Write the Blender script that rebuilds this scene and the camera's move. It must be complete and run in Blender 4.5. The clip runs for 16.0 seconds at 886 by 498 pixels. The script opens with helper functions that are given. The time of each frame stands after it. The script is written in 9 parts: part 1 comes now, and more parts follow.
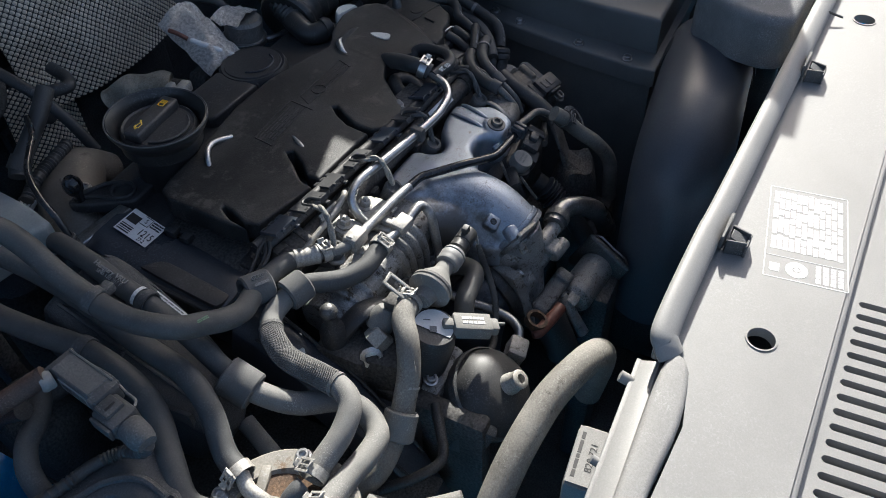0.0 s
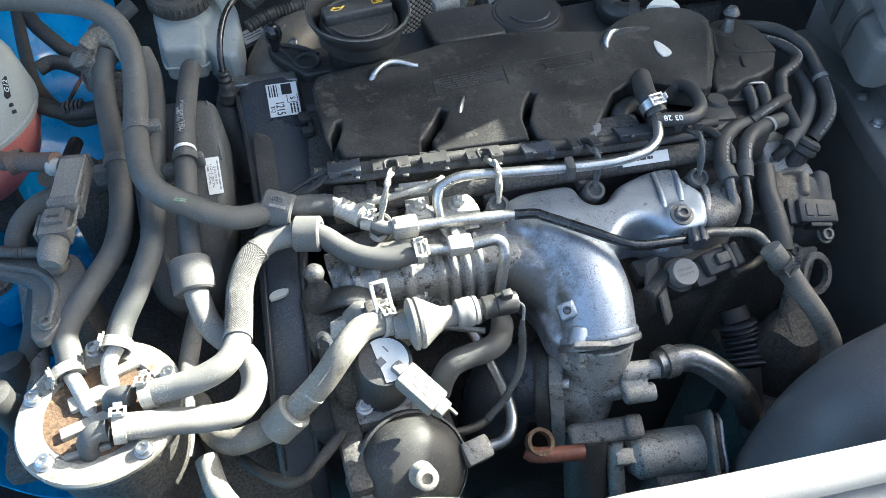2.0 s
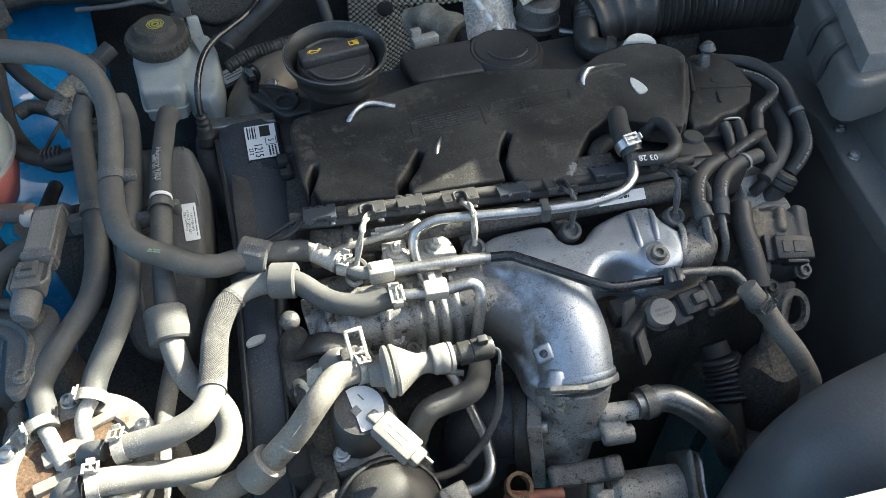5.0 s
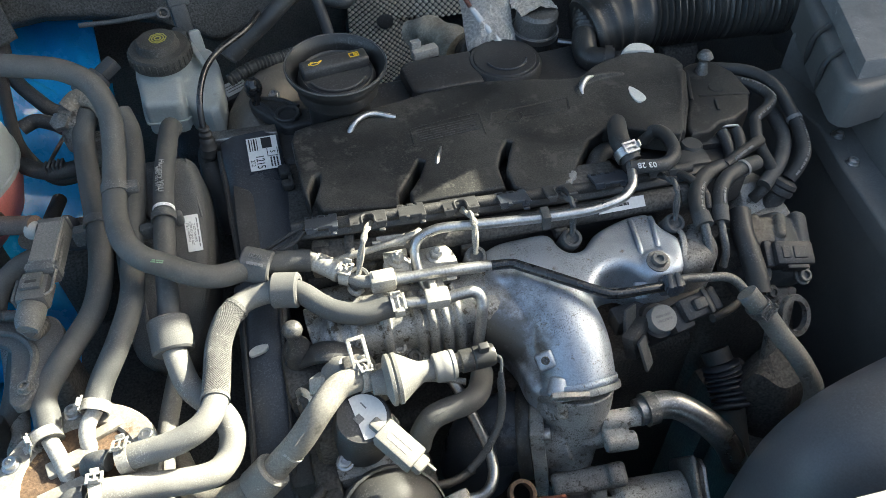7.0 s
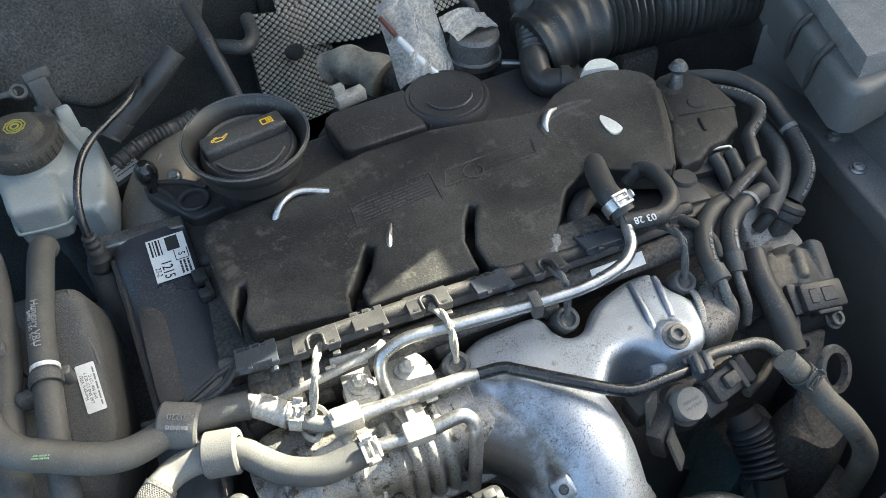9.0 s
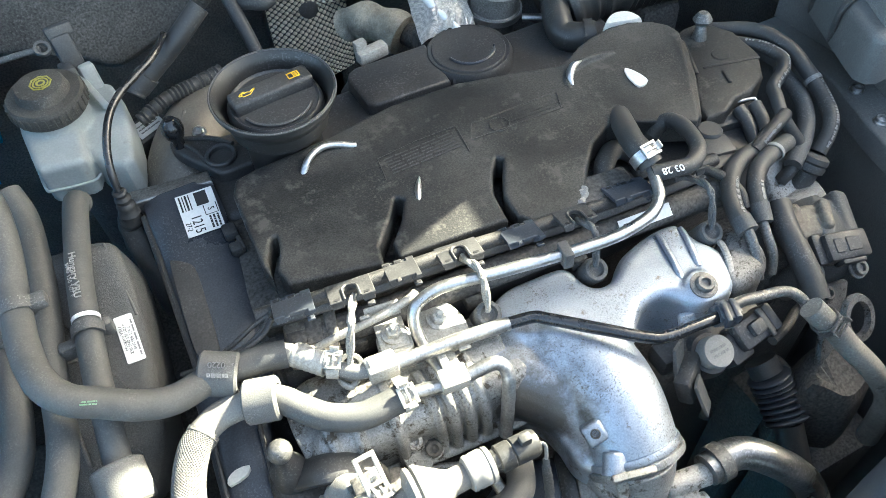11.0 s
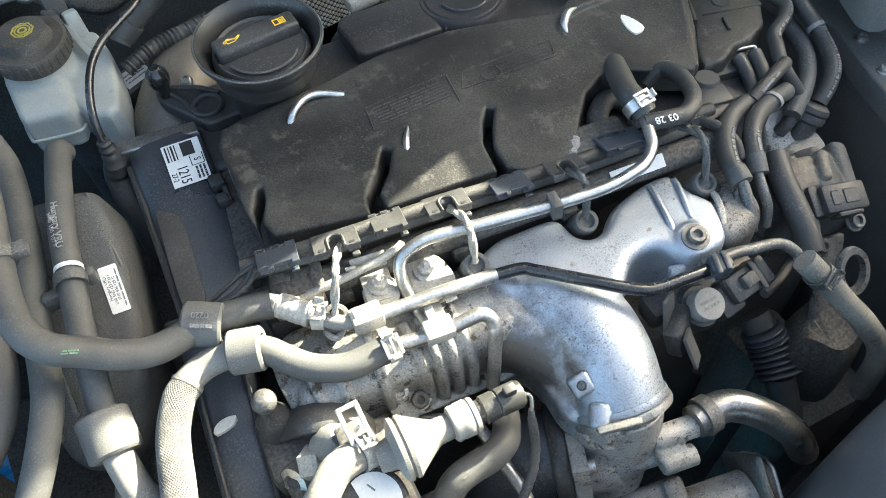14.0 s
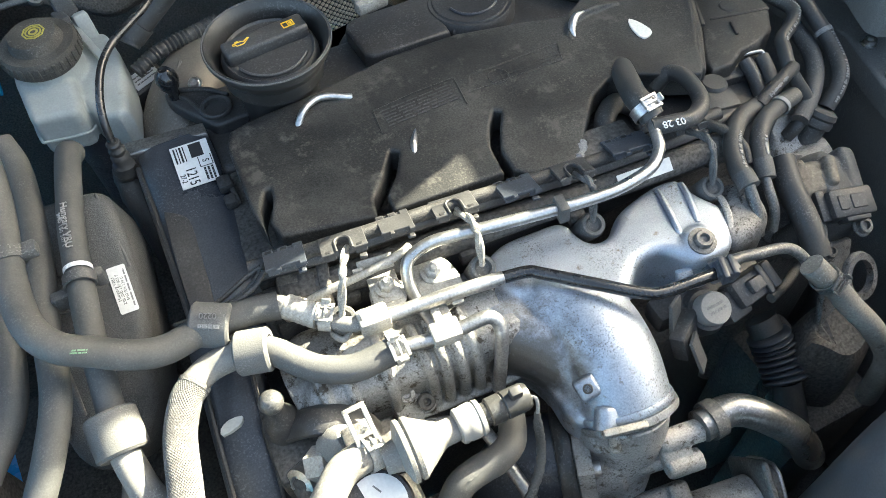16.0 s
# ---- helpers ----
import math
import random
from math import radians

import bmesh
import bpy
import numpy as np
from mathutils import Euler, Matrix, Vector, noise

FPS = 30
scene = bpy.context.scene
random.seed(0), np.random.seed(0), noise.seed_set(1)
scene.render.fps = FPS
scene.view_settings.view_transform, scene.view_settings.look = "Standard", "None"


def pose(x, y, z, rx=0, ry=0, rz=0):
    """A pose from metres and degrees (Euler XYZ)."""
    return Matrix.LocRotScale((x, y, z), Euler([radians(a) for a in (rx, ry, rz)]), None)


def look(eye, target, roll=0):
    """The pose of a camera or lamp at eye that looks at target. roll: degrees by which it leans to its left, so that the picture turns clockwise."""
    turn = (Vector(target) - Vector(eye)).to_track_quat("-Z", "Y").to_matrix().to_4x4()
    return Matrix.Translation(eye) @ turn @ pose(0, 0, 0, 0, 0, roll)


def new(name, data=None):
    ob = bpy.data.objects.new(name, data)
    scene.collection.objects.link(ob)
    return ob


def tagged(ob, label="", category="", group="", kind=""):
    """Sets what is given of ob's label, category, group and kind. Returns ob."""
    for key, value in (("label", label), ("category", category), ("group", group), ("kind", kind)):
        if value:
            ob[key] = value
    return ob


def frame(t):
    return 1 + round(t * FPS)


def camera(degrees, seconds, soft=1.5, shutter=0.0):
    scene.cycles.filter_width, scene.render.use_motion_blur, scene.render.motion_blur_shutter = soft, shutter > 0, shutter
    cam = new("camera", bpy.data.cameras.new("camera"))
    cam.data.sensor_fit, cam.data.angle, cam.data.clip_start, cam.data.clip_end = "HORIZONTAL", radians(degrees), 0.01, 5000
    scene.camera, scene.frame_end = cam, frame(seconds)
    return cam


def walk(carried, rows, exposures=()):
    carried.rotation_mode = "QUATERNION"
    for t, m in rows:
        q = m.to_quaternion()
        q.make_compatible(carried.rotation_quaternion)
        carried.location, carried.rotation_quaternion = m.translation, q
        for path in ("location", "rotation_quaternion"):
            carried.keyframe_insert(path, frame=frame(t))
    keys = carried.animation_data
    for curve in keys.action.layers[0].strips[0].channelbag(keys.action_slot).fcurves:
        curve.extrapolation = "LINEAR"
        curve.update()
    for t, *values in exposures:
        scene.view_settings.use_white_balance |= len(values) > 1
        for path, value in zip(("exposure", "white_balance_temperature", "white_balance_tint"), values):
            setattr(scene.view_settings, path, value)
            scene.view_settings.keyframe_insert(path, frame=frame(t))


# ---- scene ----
cam = camera(61.0, 16.0, 0.6)
# seconds, eye, heading, tilt and lean of the camera
PATH = [
    (0, -0.4683, -0.3378, 1.4033, -62.069, -45.769, -2.539),
    (0.5, -0.3737, -0.3589, 1.381, -51.974, -46.854, -0.337),
    (1, -0.312, -0.3616, 1.3711, -36.274, -47.668, -1.51),
    (1.5, -0.2327, -0.4035, 1.3712, -22.722, -46.927, -1.959),
    (2, -0.1686, -0.435, 1.3667, -16.753, -49.299, -0.123),
    (2.5, -0.1475, -0.4196, 1.3577, -13.907, -52.269, -1.159),
    (3, -0.1386, -0.3998, 1.3683, -15.628, -50.938, -0.465),
    (3.5, -0.1401, -0.411, 1.38, -16.407, -49.097, -0.423),
    (4, -0.1455, -0.4185, 1.3828, -16.929, -48.683, -0.325),
    (6.5, -0.1465, -0.4261, 1.3838, -16.689, -47.472, -1.345),
    (7, -0.1465, -0.4279, 1.3839, -16.681, -47.358, -1.484),
    (7.5, -0.1422, -0.4178, 1.38, -15.804, -48.324, -2.633),
    (8, -0.1101, -0.3545, 1.3632, -17.877, -48.595, -4.26),
    (8.2, -0.1035, -0.3267, 1.3566, -20.264, -48.221, -4.447),
    (10.3, -0.1411, -0.2719, 1.3427, -25.525, -50.232, -3.384),
    (10.5, -0.1413, -0.277, 1.3444, -24.517, -50.702, -4.057),
    (11, -0.1377, -0.2858, 1.3442, -23.405, -51.082, -4.781),
    (11.5, -0.1334, -0.2906, 1.3448, -22.969, -51.529, -5.052),
    (12, -0.132, -0.2884, 1.3431, -22.219, -51.648, -5.298),
    (12.5, -0.1318, -0.2879, 1.3374, -21.828, -52.643, -5.508),
    (13, -0.1292, -0.2889, 1.3329, -22.413, -53.86, -5.191),
    (13.5, -0.1273, -0.2903, 1.3334, -21.9, -54.222, -5.771),
    (14, -0.1265, -0.2913, 1.3347, -22.11, -54.164, -5.683),
    (14.5, -0.128, -0.2919, 1.3356, -21.99, -54.047, -5.728),
    (15, -0.1308, -0.292, 1.335, -21.704, -53.763, -5.715),
    (15.5, -0.13, -0.2912, 1.3362, -21.812, -53.904, -5.528),
    (16, -0.128, -0.2917, 1.3357, -21.495, -53.901, -5.833),
]
walk(cam, [(t, pose(x, y, z, 90 + tilt, 0, head) @ pose(0, 0, 0, 0, 0, lean)) for t, x, y, z, head, tilt, lean in PATH],
     [(0, 1.0, 6300, 8), (0.5, 1.0, 6300, 6), (1, 1.55, 6250, 3), (1.5, 2.45, 6350, -1), (2, 2.77, 6500, 0), (2.5, 1.9, 6700, 0), (3, 2.28, 6900, 0), (3.5, 2.66, 6950, 0), (4, 2.55, 6970, 0), (7, 2.31, 7080, 0), (8, 2.5, 7250, 0), (10.3, 3.22, 7300, -1), (11, 3.38, 7250, -2), (12.5, 3.36, 7450, -1), (13.5, 3.16, 7500, -1), (16, 3.14, 7500, -1)])

# ---- world, sun, exposure ----
SUN = Vector((0.80, 0.25, 0.50)).normalized()
world = bpy.data.worlds.new("sky")
scene.world = world
world.use_nodes = True
wn = world.node_tree.nodes
sky = wn.new("ShaderNodeTexSky")
sky.sky_type, sky.sun_disc = "NISHITA", False
sky.sun_elevation, sky.sun_rotation = math.asin(SUN.z), math.atan2(SUN.x, SUN.y)
wn["Background"].inputs["Strength"].default_value = 0.112
sky.air_density, sky.dust_density, sky.ozone_density = 0.7, 4.0, 0.6
world.node_tree.links.new(sky.outputs[0], wn["Background"].inputs["Color"])
lamp = bpy.data.lights.new("sun", "SUN")
lamp.energy, lamp.angle, lamp.color = 5.0, radians(0.25), (1.0, 0.95, 0.87)
sun = new("sun", lamp)
sun.matrix_world = look(SUN * 6, (0, 0, 0))

# ---- materials ----


def surf(name, a, b, rough=(0.45, 0.7), metal=0.0, coarse=22.0, fine=420.0, grain=0.35, bump=0.15, spots=None, spot_at=0.62, spot_scale=60.0, coat=0.0, bias=(0.35, 0.68), dust=None, dusty=0.5):
    """A procedural surface: two colours in large patches, fine grain, and spots of a third colour."""
    m = bpy.data.materials.new(name)
    m.use_nodes = True
    n, l = m.node_tree.nodes, m.node_tree.links
    p = n["Principled BSDF"]
    co = n.new("ShaderNodeTexCoord")
    big = n.new("ShaderNodeTexNoise")
    big.inputs["Scale"].default_value, big.inputs["Detail"].default_value, big.inputs["Roughness"].default_value = coarse, 6, 0.62
    tiny = n.new("ShaderNodeTexNoise")
    tiny.inputs["Scale"].default_value, tiny.inputs["Detail"].default_value = fine, 4
    ramp = n.new("ShaderNodeValToRGB")
    ramp.color_ramp.elements[0].position, ramp.color_ramp.elements[1].position = bias
    ramp.color_ramp.elements[0].color, ramp.color_ramp.elements[1].color = (*a, 1), (*b, 1)
    l.new(co.outputs["Object"], big.inputs["Vector"])
    l.new(co.outputs["Object"], tiny.inputs["Vector"])
    l.new(big.outputs["Fac"], ramp.inputs["Fac"])
    gr = n.new("ShaderNodeMapRange")
    gr.inputs["From Min"].default_value, gr.inputs["From Max"].default_value = 0.3, 0.7
    gr.inputs["To Min"].default_value, gr.inputs["To Max"].default_value = 1 - grain, 1 + grain
    l.new(tiny.outputs["Fac"], gr.inputs["Value"])
    mul = n.new("ShaderNodeMix")
    mul.data_type, mul.blend_type = "RGBA", "MULTIPLY"
    mul.inputs["Factor"].default_value = 1.0
    l.new(ramp.outputs["Color"], mul.inputs["A"])
    l.new(gr.outputs["Result"], mul.inputs["B"])
    out = mul.outputs["Result"]
    if spots:
        sp = n.new("ShaderNodeTexNoise")
        sp.inputs["Scale"].default_value, sp.inputs["Detail"].default_value, sp.inputs["Roughness"].default_value = spot_scale, 5, 0.7
        l.new(co.outputs["Object"], sp.inputs["Vector"])
        sr = n.new("ShaderNodeValToRGB")
        sr.color_ramp.elements[0].position, sr.color_ramp.elements[1].position = spot_at - 0.05, spot_at + 0.05
        l.new(sp.outputs["Fac"], sr.inputs["Fac"])
        mx = n.new("ShaderNodeMix")
        mx.data_type = "RGBA"
        l.new(sr.outputs["Color"], mx.inputs["Factor"])
        l.new(out, mx.inputs["A"])
        mx.inputs["B"].default_value = (*spots, 1)
        out = mx.outputs["Result"]
    tone = dust or tuple(min(0.5, 0.05 + 1.9 * c) for c in b)
    where = n.new("ShaderNodeTexNoise")
    where.inputs["Scale"].default_value, where.inputs["Detail"].default_value = coarse * 1.7, 5
    speck = n.new("ShaderNodeTexNoise")
    speck.inputs["Scale"].default_value, speck.inputs["Detail"].default_value, speck.inputs["Roughness"].default_value = fine * 0.8, 3, 0.6
    wr, kr = n.new("ShaderNodeMapRange"), n.new("ShaderNodeMapRange")
    for q, src, lo, hi, top in ((wr, where, 0.44, 0.64, dusty), (kr, speck, 0.54, 0.64, 1.0)):
        l.new(co.outputs["Object"], src.inputs["Vector"])
        q.inputs["From Min"].default_value, q.inputs["From Max"].default_value, q.inputs["To Max"].default_value = lo, hi, top
        l.new(src.outputs["Fac"], q.inputs["Value"])
    both = n.new("ShaderNodeMath")
    both.operation = "MULTIPLY"
    l.new(wr.outputs["Result"], both.inputs[0])
    l.new(kr.outputs["Result"], both.inputs[1])
    dm = n.new("ShaderNodeMix")
    dm.data_type = "RGBA"
    l.new(both.outputs[0], dm.inputs["Factor"])
    l.new(out, dm.inputs["A"])
    dm.inputs["B"].default_value = (*tone, 1)
    out = dm.outputs["Result"]
    l.new(out, p.inputs["Base Color"])
    rr = n.new("ShaderNodeMapRange")
    rr.inputs["From Min"].default_value, rr.inputs["From Max"].default_value = 0.3, 0.7
    rr.inputs["To Min"].default_value, rr.inputs["To Max"].default_value = rough
    l.new(big.outputs["Fac"], rr.inputs["Value"])
    l.new(rr.outputs["Result"], p.inputs["Roughness"])
    bp = n.new("ShaderNodeBump")
    bp.inputs["Strength"].default_value, bp.inputs["Distance"].default_value = bump, 0.001
    l.new(tiny.outputs["Fac"], bp.inputs["Height"])
    l.new(bp.outputs["Normal"], p.inputs["Normal"])
    p.inputs["Metallic"].default_value = metal
    p.inputs["Coat Weight"].default_value = coat
    return m


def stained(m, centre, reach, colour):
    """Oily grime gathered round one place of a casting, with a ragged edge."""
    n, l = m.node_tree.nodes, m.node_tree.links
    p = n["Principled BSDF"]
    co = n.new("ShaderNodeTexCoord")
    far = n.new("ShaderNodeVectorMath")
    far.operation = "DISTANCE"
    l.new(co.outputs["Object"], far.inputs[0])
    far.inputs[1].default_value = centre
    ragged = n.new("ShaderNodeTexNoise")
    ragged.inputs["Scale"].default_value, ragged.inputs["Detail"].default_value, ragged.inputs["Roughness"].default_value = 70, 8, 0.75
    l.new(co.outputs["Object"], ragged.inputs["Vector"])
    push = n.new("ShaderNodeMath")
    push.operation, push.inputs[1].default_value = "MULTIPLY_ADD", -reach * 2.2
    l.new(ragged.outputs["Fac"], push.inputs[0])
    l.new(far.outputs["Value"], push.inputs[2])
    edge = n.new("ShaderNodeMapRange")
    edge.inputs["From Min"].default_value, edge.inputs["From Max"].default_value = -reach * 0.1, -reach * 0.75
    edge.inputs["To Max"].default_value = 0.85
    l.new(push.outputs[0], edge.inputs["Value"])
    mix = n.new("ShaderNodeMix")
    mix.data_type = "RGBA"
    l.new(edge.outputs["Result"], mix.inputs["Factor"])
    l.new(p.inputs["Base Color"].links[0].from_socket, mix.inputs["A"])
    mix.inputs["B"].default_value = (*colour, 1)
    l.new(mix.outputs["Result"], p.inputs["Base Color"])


def shaded_gaps(m, pitch, colour):
    """Darkens the hollows between the bosses of a pressed sheet: their shade put into the colour."""
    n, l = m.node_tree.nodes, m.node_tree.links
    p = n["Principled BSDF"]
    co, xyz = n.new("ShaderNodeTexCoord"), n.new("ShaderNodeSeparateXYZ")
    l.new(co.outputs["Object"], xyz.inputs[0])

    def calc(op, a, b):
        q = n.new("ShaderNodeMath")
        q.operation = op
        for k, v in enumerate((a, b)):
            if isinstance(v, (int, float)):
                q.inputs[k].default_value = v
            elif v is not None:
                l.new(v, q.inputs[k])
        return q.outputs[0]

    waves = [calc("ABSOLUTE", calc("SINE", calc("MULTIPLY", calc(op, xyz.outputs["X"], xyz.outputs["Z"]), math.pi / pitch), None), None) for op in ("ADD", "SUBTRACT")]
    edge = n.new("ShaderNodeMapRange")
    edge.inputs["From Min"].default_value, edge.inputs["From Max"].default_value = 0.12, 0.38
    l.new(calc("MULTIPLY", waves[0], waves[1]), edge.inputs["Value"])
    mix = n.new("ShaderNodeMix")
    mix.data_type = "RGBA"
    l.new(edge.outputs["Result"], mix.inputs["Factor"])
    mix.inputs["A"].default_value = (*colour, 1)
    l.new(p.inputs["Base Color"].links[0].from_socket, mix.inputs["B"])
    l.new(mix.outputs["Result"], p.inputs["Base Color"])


def woven(name, a, b, scale, metal):
    """A woven or dimpled sheet: crossing waves give its relief and paint shade into its hollows."""
    m = surf(name, a, b, (0.3, 0.5), metal, 30, 300, 0.3, 0.1)
    n, l = m.node_tree.nodes, m.node_tree.links
    p = n["Principled BSDF"]
    co = n.new("ShaderNodeTexCoord")
    hs = []
    for turn in (45, -45):
        mp = n.new("ShaderNodeMapping")
        mp.inputs["Rotation"].default_value = (radians(20), radians(10), radians(turn))
        w = n.new("ShaderNodeTexWave")
        w.inputs["Scale"].default_value, w.inputs["Distortion"].default_value, w.inputs["Detail"].default_value = scale, 1.2, 1.0
        l.new(co.outputs["Object"], mp.inputs["Vector"])
        l.new(mp.outputs["Vector"], w.inputs["Vector"])
        hs.append(w.outputs["Fac"])
    mm = n.new("ShaderNodeMath")
    mm.operation = "MAXIMUM"
    l.new(hs[0], mm.inputs[0])
    l.new(hs[1], mm.inputs[1])
    bp = n.new("ShaderNodeBump")
    bp.inputs["Strength"].default_value, bp.inputs["Distance"].default_value = 0.9, 0.003
    l.new(mm.outputs[0], bp.inputs["Height"])
    l.new(bp.outputs["Normal"], p.inputs["Normal"])
    src = p.inputs["Base Color"].links[0].from_socket
    # low places of the relief darkened in the colour, as shade
    dk = n.new("ShaderNodeMix")
    dk.data_type, dk.blend_type = "RGBA", "MULTIPLY"
    dk.inputs["Factor"].default_value = 0.30
    l.new(src, dk.inputs["A"])
    l.new(mm.outputs[0], dk.inputs["B"])
    l.new(dk.outputs["Result"], p.inputs["Base Color"])
    return m


M_HOSE = surf("dusty_rubber", (0.050, 0.052, 0.053), (0.092, 0.092, 0.090), (0.55, 0.78), 0, 30, 1000, 0.14, 0.10, (0.13, 0.129, 0.123), 0.69, 190, dust=(0.17, 0.168, 0.16), dusty=0.35)
M_OLDHOSE = surf("grimy_coolant_hose", (0.15, 0.141, 0.124), (0.25, 0.238, 0.213), (0.7, 0.9), 0, 22, 700, 0.2, 0.2, (0.10, 0.092, 0.08), 0.63, 80, dusty=0.3)
# the M_HOSE rubber with sunlight put into its colour; pale plastics share it
M_HOSE_LIGHT = surf("dusty_sunlit_hose_and_plastic", (0.15, 0.147, 0.138), (0.225, 0.22, 0.205), (0.65, 0.85), 0, 28, 1100, 0.14, 0.10, (0.28, 0.272, 0.25), 0.69, 160)
M_RUBBER = surf("black_rubber", (0.035, 0.035, 0.036), (0.066, 0.065, 0.062), (0.42, 0.65), 0, 20, 800, 0.15, 0.06, (0.1, 0.095, 0.085), 0.72, 80)
M_FOAM = surf("grey_foam", (0.095, 0.096, 0.095), (0.135, 0.133, 0.128), (0.85, 0.95), 0, 24, 1100, 0.15, 0.2, (0.25, 0.235, 0.21), 0.73, 120)
M_COVER = surf("worn_black_cover_plastic", (0.019, 0.0195, 0.02), (0.058, 0.057, 0.053), (0.42, 0.66), 0, 13, 800, 0.40, 0.24, (0.072, 0.069, 0.063), 0.60, 40, bias=(0.40, 0.66), dust=(0.13, 0.122, 0.105), dusty=0.4)
M_COVER.node_tree.nodes["Principled BSDF"].inputs["Specular IOR Level"].default_value = 0.35
M_BLACK = surf("black_plastic", (0.03, 0.03, 0.032), (0.058, 0.058, 0.058), (0.4, 0.62), 0, 20, 700, 0.3, 0.1, (0.085, 0.08, 0.075), 0.71, 70)
M_SMOOTH = surf("smooth_black_plastic", (0.036, 0.042, 0.053), (0.058, 0.066, 0.079), (0.25, 0.42), 0, 16, 800, 0.25, 0.06, (0.07, 0.07, 0.07), 0.72, 45)
M_CAPB = surf("dusty_brown_black_cap", (0.045, 0.042, 0.038), (0.092, 0.086, 0.075), (0.6, 0.85), 0, 40, 900, 0.3, 0.2, (0.2, 0.185, 0.16), 0.68, 110)
M_GLOSS = surf("shiny_black_plastic", (0.022, 0.022, 0.022), (0.042, 0.042, 0.041), (0.28, 0.45), 0, 20, 700, 0.15, 0.04, (0.12, 0.115, 0.1), 0.7, 80)
M_DUCT = surf("smooth_blue_black_duct", (0.080, 0.086, 0.098), (0.104, 0.110, 0.122), (0.34, 0.46), 0, 8, 700, 0.12, 0.04, (0.1, 0.1, 0.1), 0.74, 60, dusty=0.12)
M_CAN = surf("grained_dark_plastic", (0.048, 0.050, 0.052), (0.066, 0.068, 0.069), (0.5, 0.7), 0, 20, 1300, 0.5, 0.5, (0.16, 0.16, 0.15), 0.70, 520)
M_DUSTY = surf("dusty_dark_plastic", (0.06, 0.062, 0.064), (0.11, 0.11, 0.108), (0.5, 0.75), 0, 26, 900, 0.25, 0.1, (0.17, 0.165, 0.15), 0.72, 90)
M_ALU = surf("cast_aluminium", (0.285, 0.325, 0.38), (0.51, 0.562, 0.635), (0.40, 0.56), 0.78, 13, 1000, 0.14, 0.14, (0.21, 0.20, 0.185), 0.645, 150, dust=(0.09, 0.078, 0.066), dusty=0.75)
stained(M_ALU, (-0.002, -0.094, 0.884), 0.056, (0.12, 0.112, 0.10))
M_COOLER = surf("oily_ribbed_casting", (0.185, 0.182, 0.175), (0.40, 0.397, 0.388), (0.42, 0.65), 0.45, 30, 800, 0.25, 0.3, (0.08, 0.068, 0.055), 0.585, 120, dust=(0.045, 0.038, 0.03), dusty=0.85)
M_WEB = surf("grimy_pitted_web", (0.23, 0.23, 0.228), (0.46, 0.467, 0.475), (0.42, 0.62), 0.55, 26, 900, 0.25, 0.3, (0.11, 0.10, 0.088), 0.60, 170, dust=(0.055, 0.047, 0.04), dusty=0.8)
M_GRIME = surf("grimy_cast_aluminium", (0.12, 0.118, 0.115), (0.27, 0.265, 0.257), (0.45, 0.68), 0.4, 34, 800, 0.3, 0.3, (0.05, 0.045, 0.04), 0.60, 150, dust=(0.04, 0.035, 0.03), dusty=0.9)
M_ALU_DIRTY = surf("dirty_cast_aluminium", (0.22, 0.213, 0.20), (0.47, 0.46, 0.44), (0.45, 0.68), 0.42, 26, 800, 0.22, 0.25, (0.11, 0.097, 0.08), 0.61, 150, dust=(0.06, 0.05, 0.04), dusty=0.8)
M_STUB = surf("stained_bright_pipe", (0.14, 0.14, 0.14), (0.36, 0.36, 0.36), (0.25, 0.42), 0.85, 14, 600, 0.2, 0.1, (0.06, 0.045, 0.035), 0.62, 40)
M_STEEL = surf("bright_steel", (0.42, 0.42, 0.42), (0.62, 0.62, 0.62), (0.25, 0.45), 0.95, 40, 600, 0.2, 0.08, (0.25, 0.22, 0.18), 0.7, 150)
M_PIPE = surf("worn_metal_pipe", (0.28, 0.28, 0.28), (0.5, 0.5, 0.5), (0.28, 0.48), 0.9, 40, 600, 0.25, 0.1, (0.12, 0.11, 0.1), 0.66, 150)
M_CLAMP = surf("dusty_spring_steel", (0.32, 0.305, 0.275), (0.46, 0.445, 0.41), (0.5, 0.7), 0.3, 50, 700, 0.25, 0.12, (0.2, 0.17, 0.13), 0.68, 120)
M_DARKPIPE = surf("black_coated_pipe", (0.012, 0.013, 0.015), (0.03, 0.03, 0.032), (0.18, 0.32), 0, 40, 600, 0.2, 0.03, None, 0.6, 60, 0.4, dusty=0.05)
M_CAST = surf("dark_cast_iron", (0.06, 0.058, 0.056), (0.12, 0.113, 0.105), (0.6, 0.85), 0.2, 22, 400, 0.5, 0.5, (0.11, 0.097, 0.084), 0.64, 90, dusty=0.2)
M_BEIGE = surf("dusty_brown_casing", (0.095, 0.083, 0.068), (0.25, 0.222, 0.185), (0.5, 0.8), 0.15, 16, 500, 0.25, 0.3, (0.04, 0.034, 0.027), 0.58, 50, dust=(0.42, 0.37, 0.30), dusty=0.5)
M_TANK = surf("translucent_white_plastic", (0.33, 0.36, 0.35), (0.46, 0.485, 0.47), (0.35, 0.55), 0, 14, 600, 0.08, 0.05, (0.3, 0.3, 0.28), 0.7, 40, dusty=0.15)
M_TANK.node_tree.nodes["Principled BSDF"].inputs["Subsurface Weight"].default_value = 0.2
M_TANK.node_tree.nodes["Principled BSDF"].inputs["Subsurface Radius"].default_value = (0.01, 0.01, 0.01)
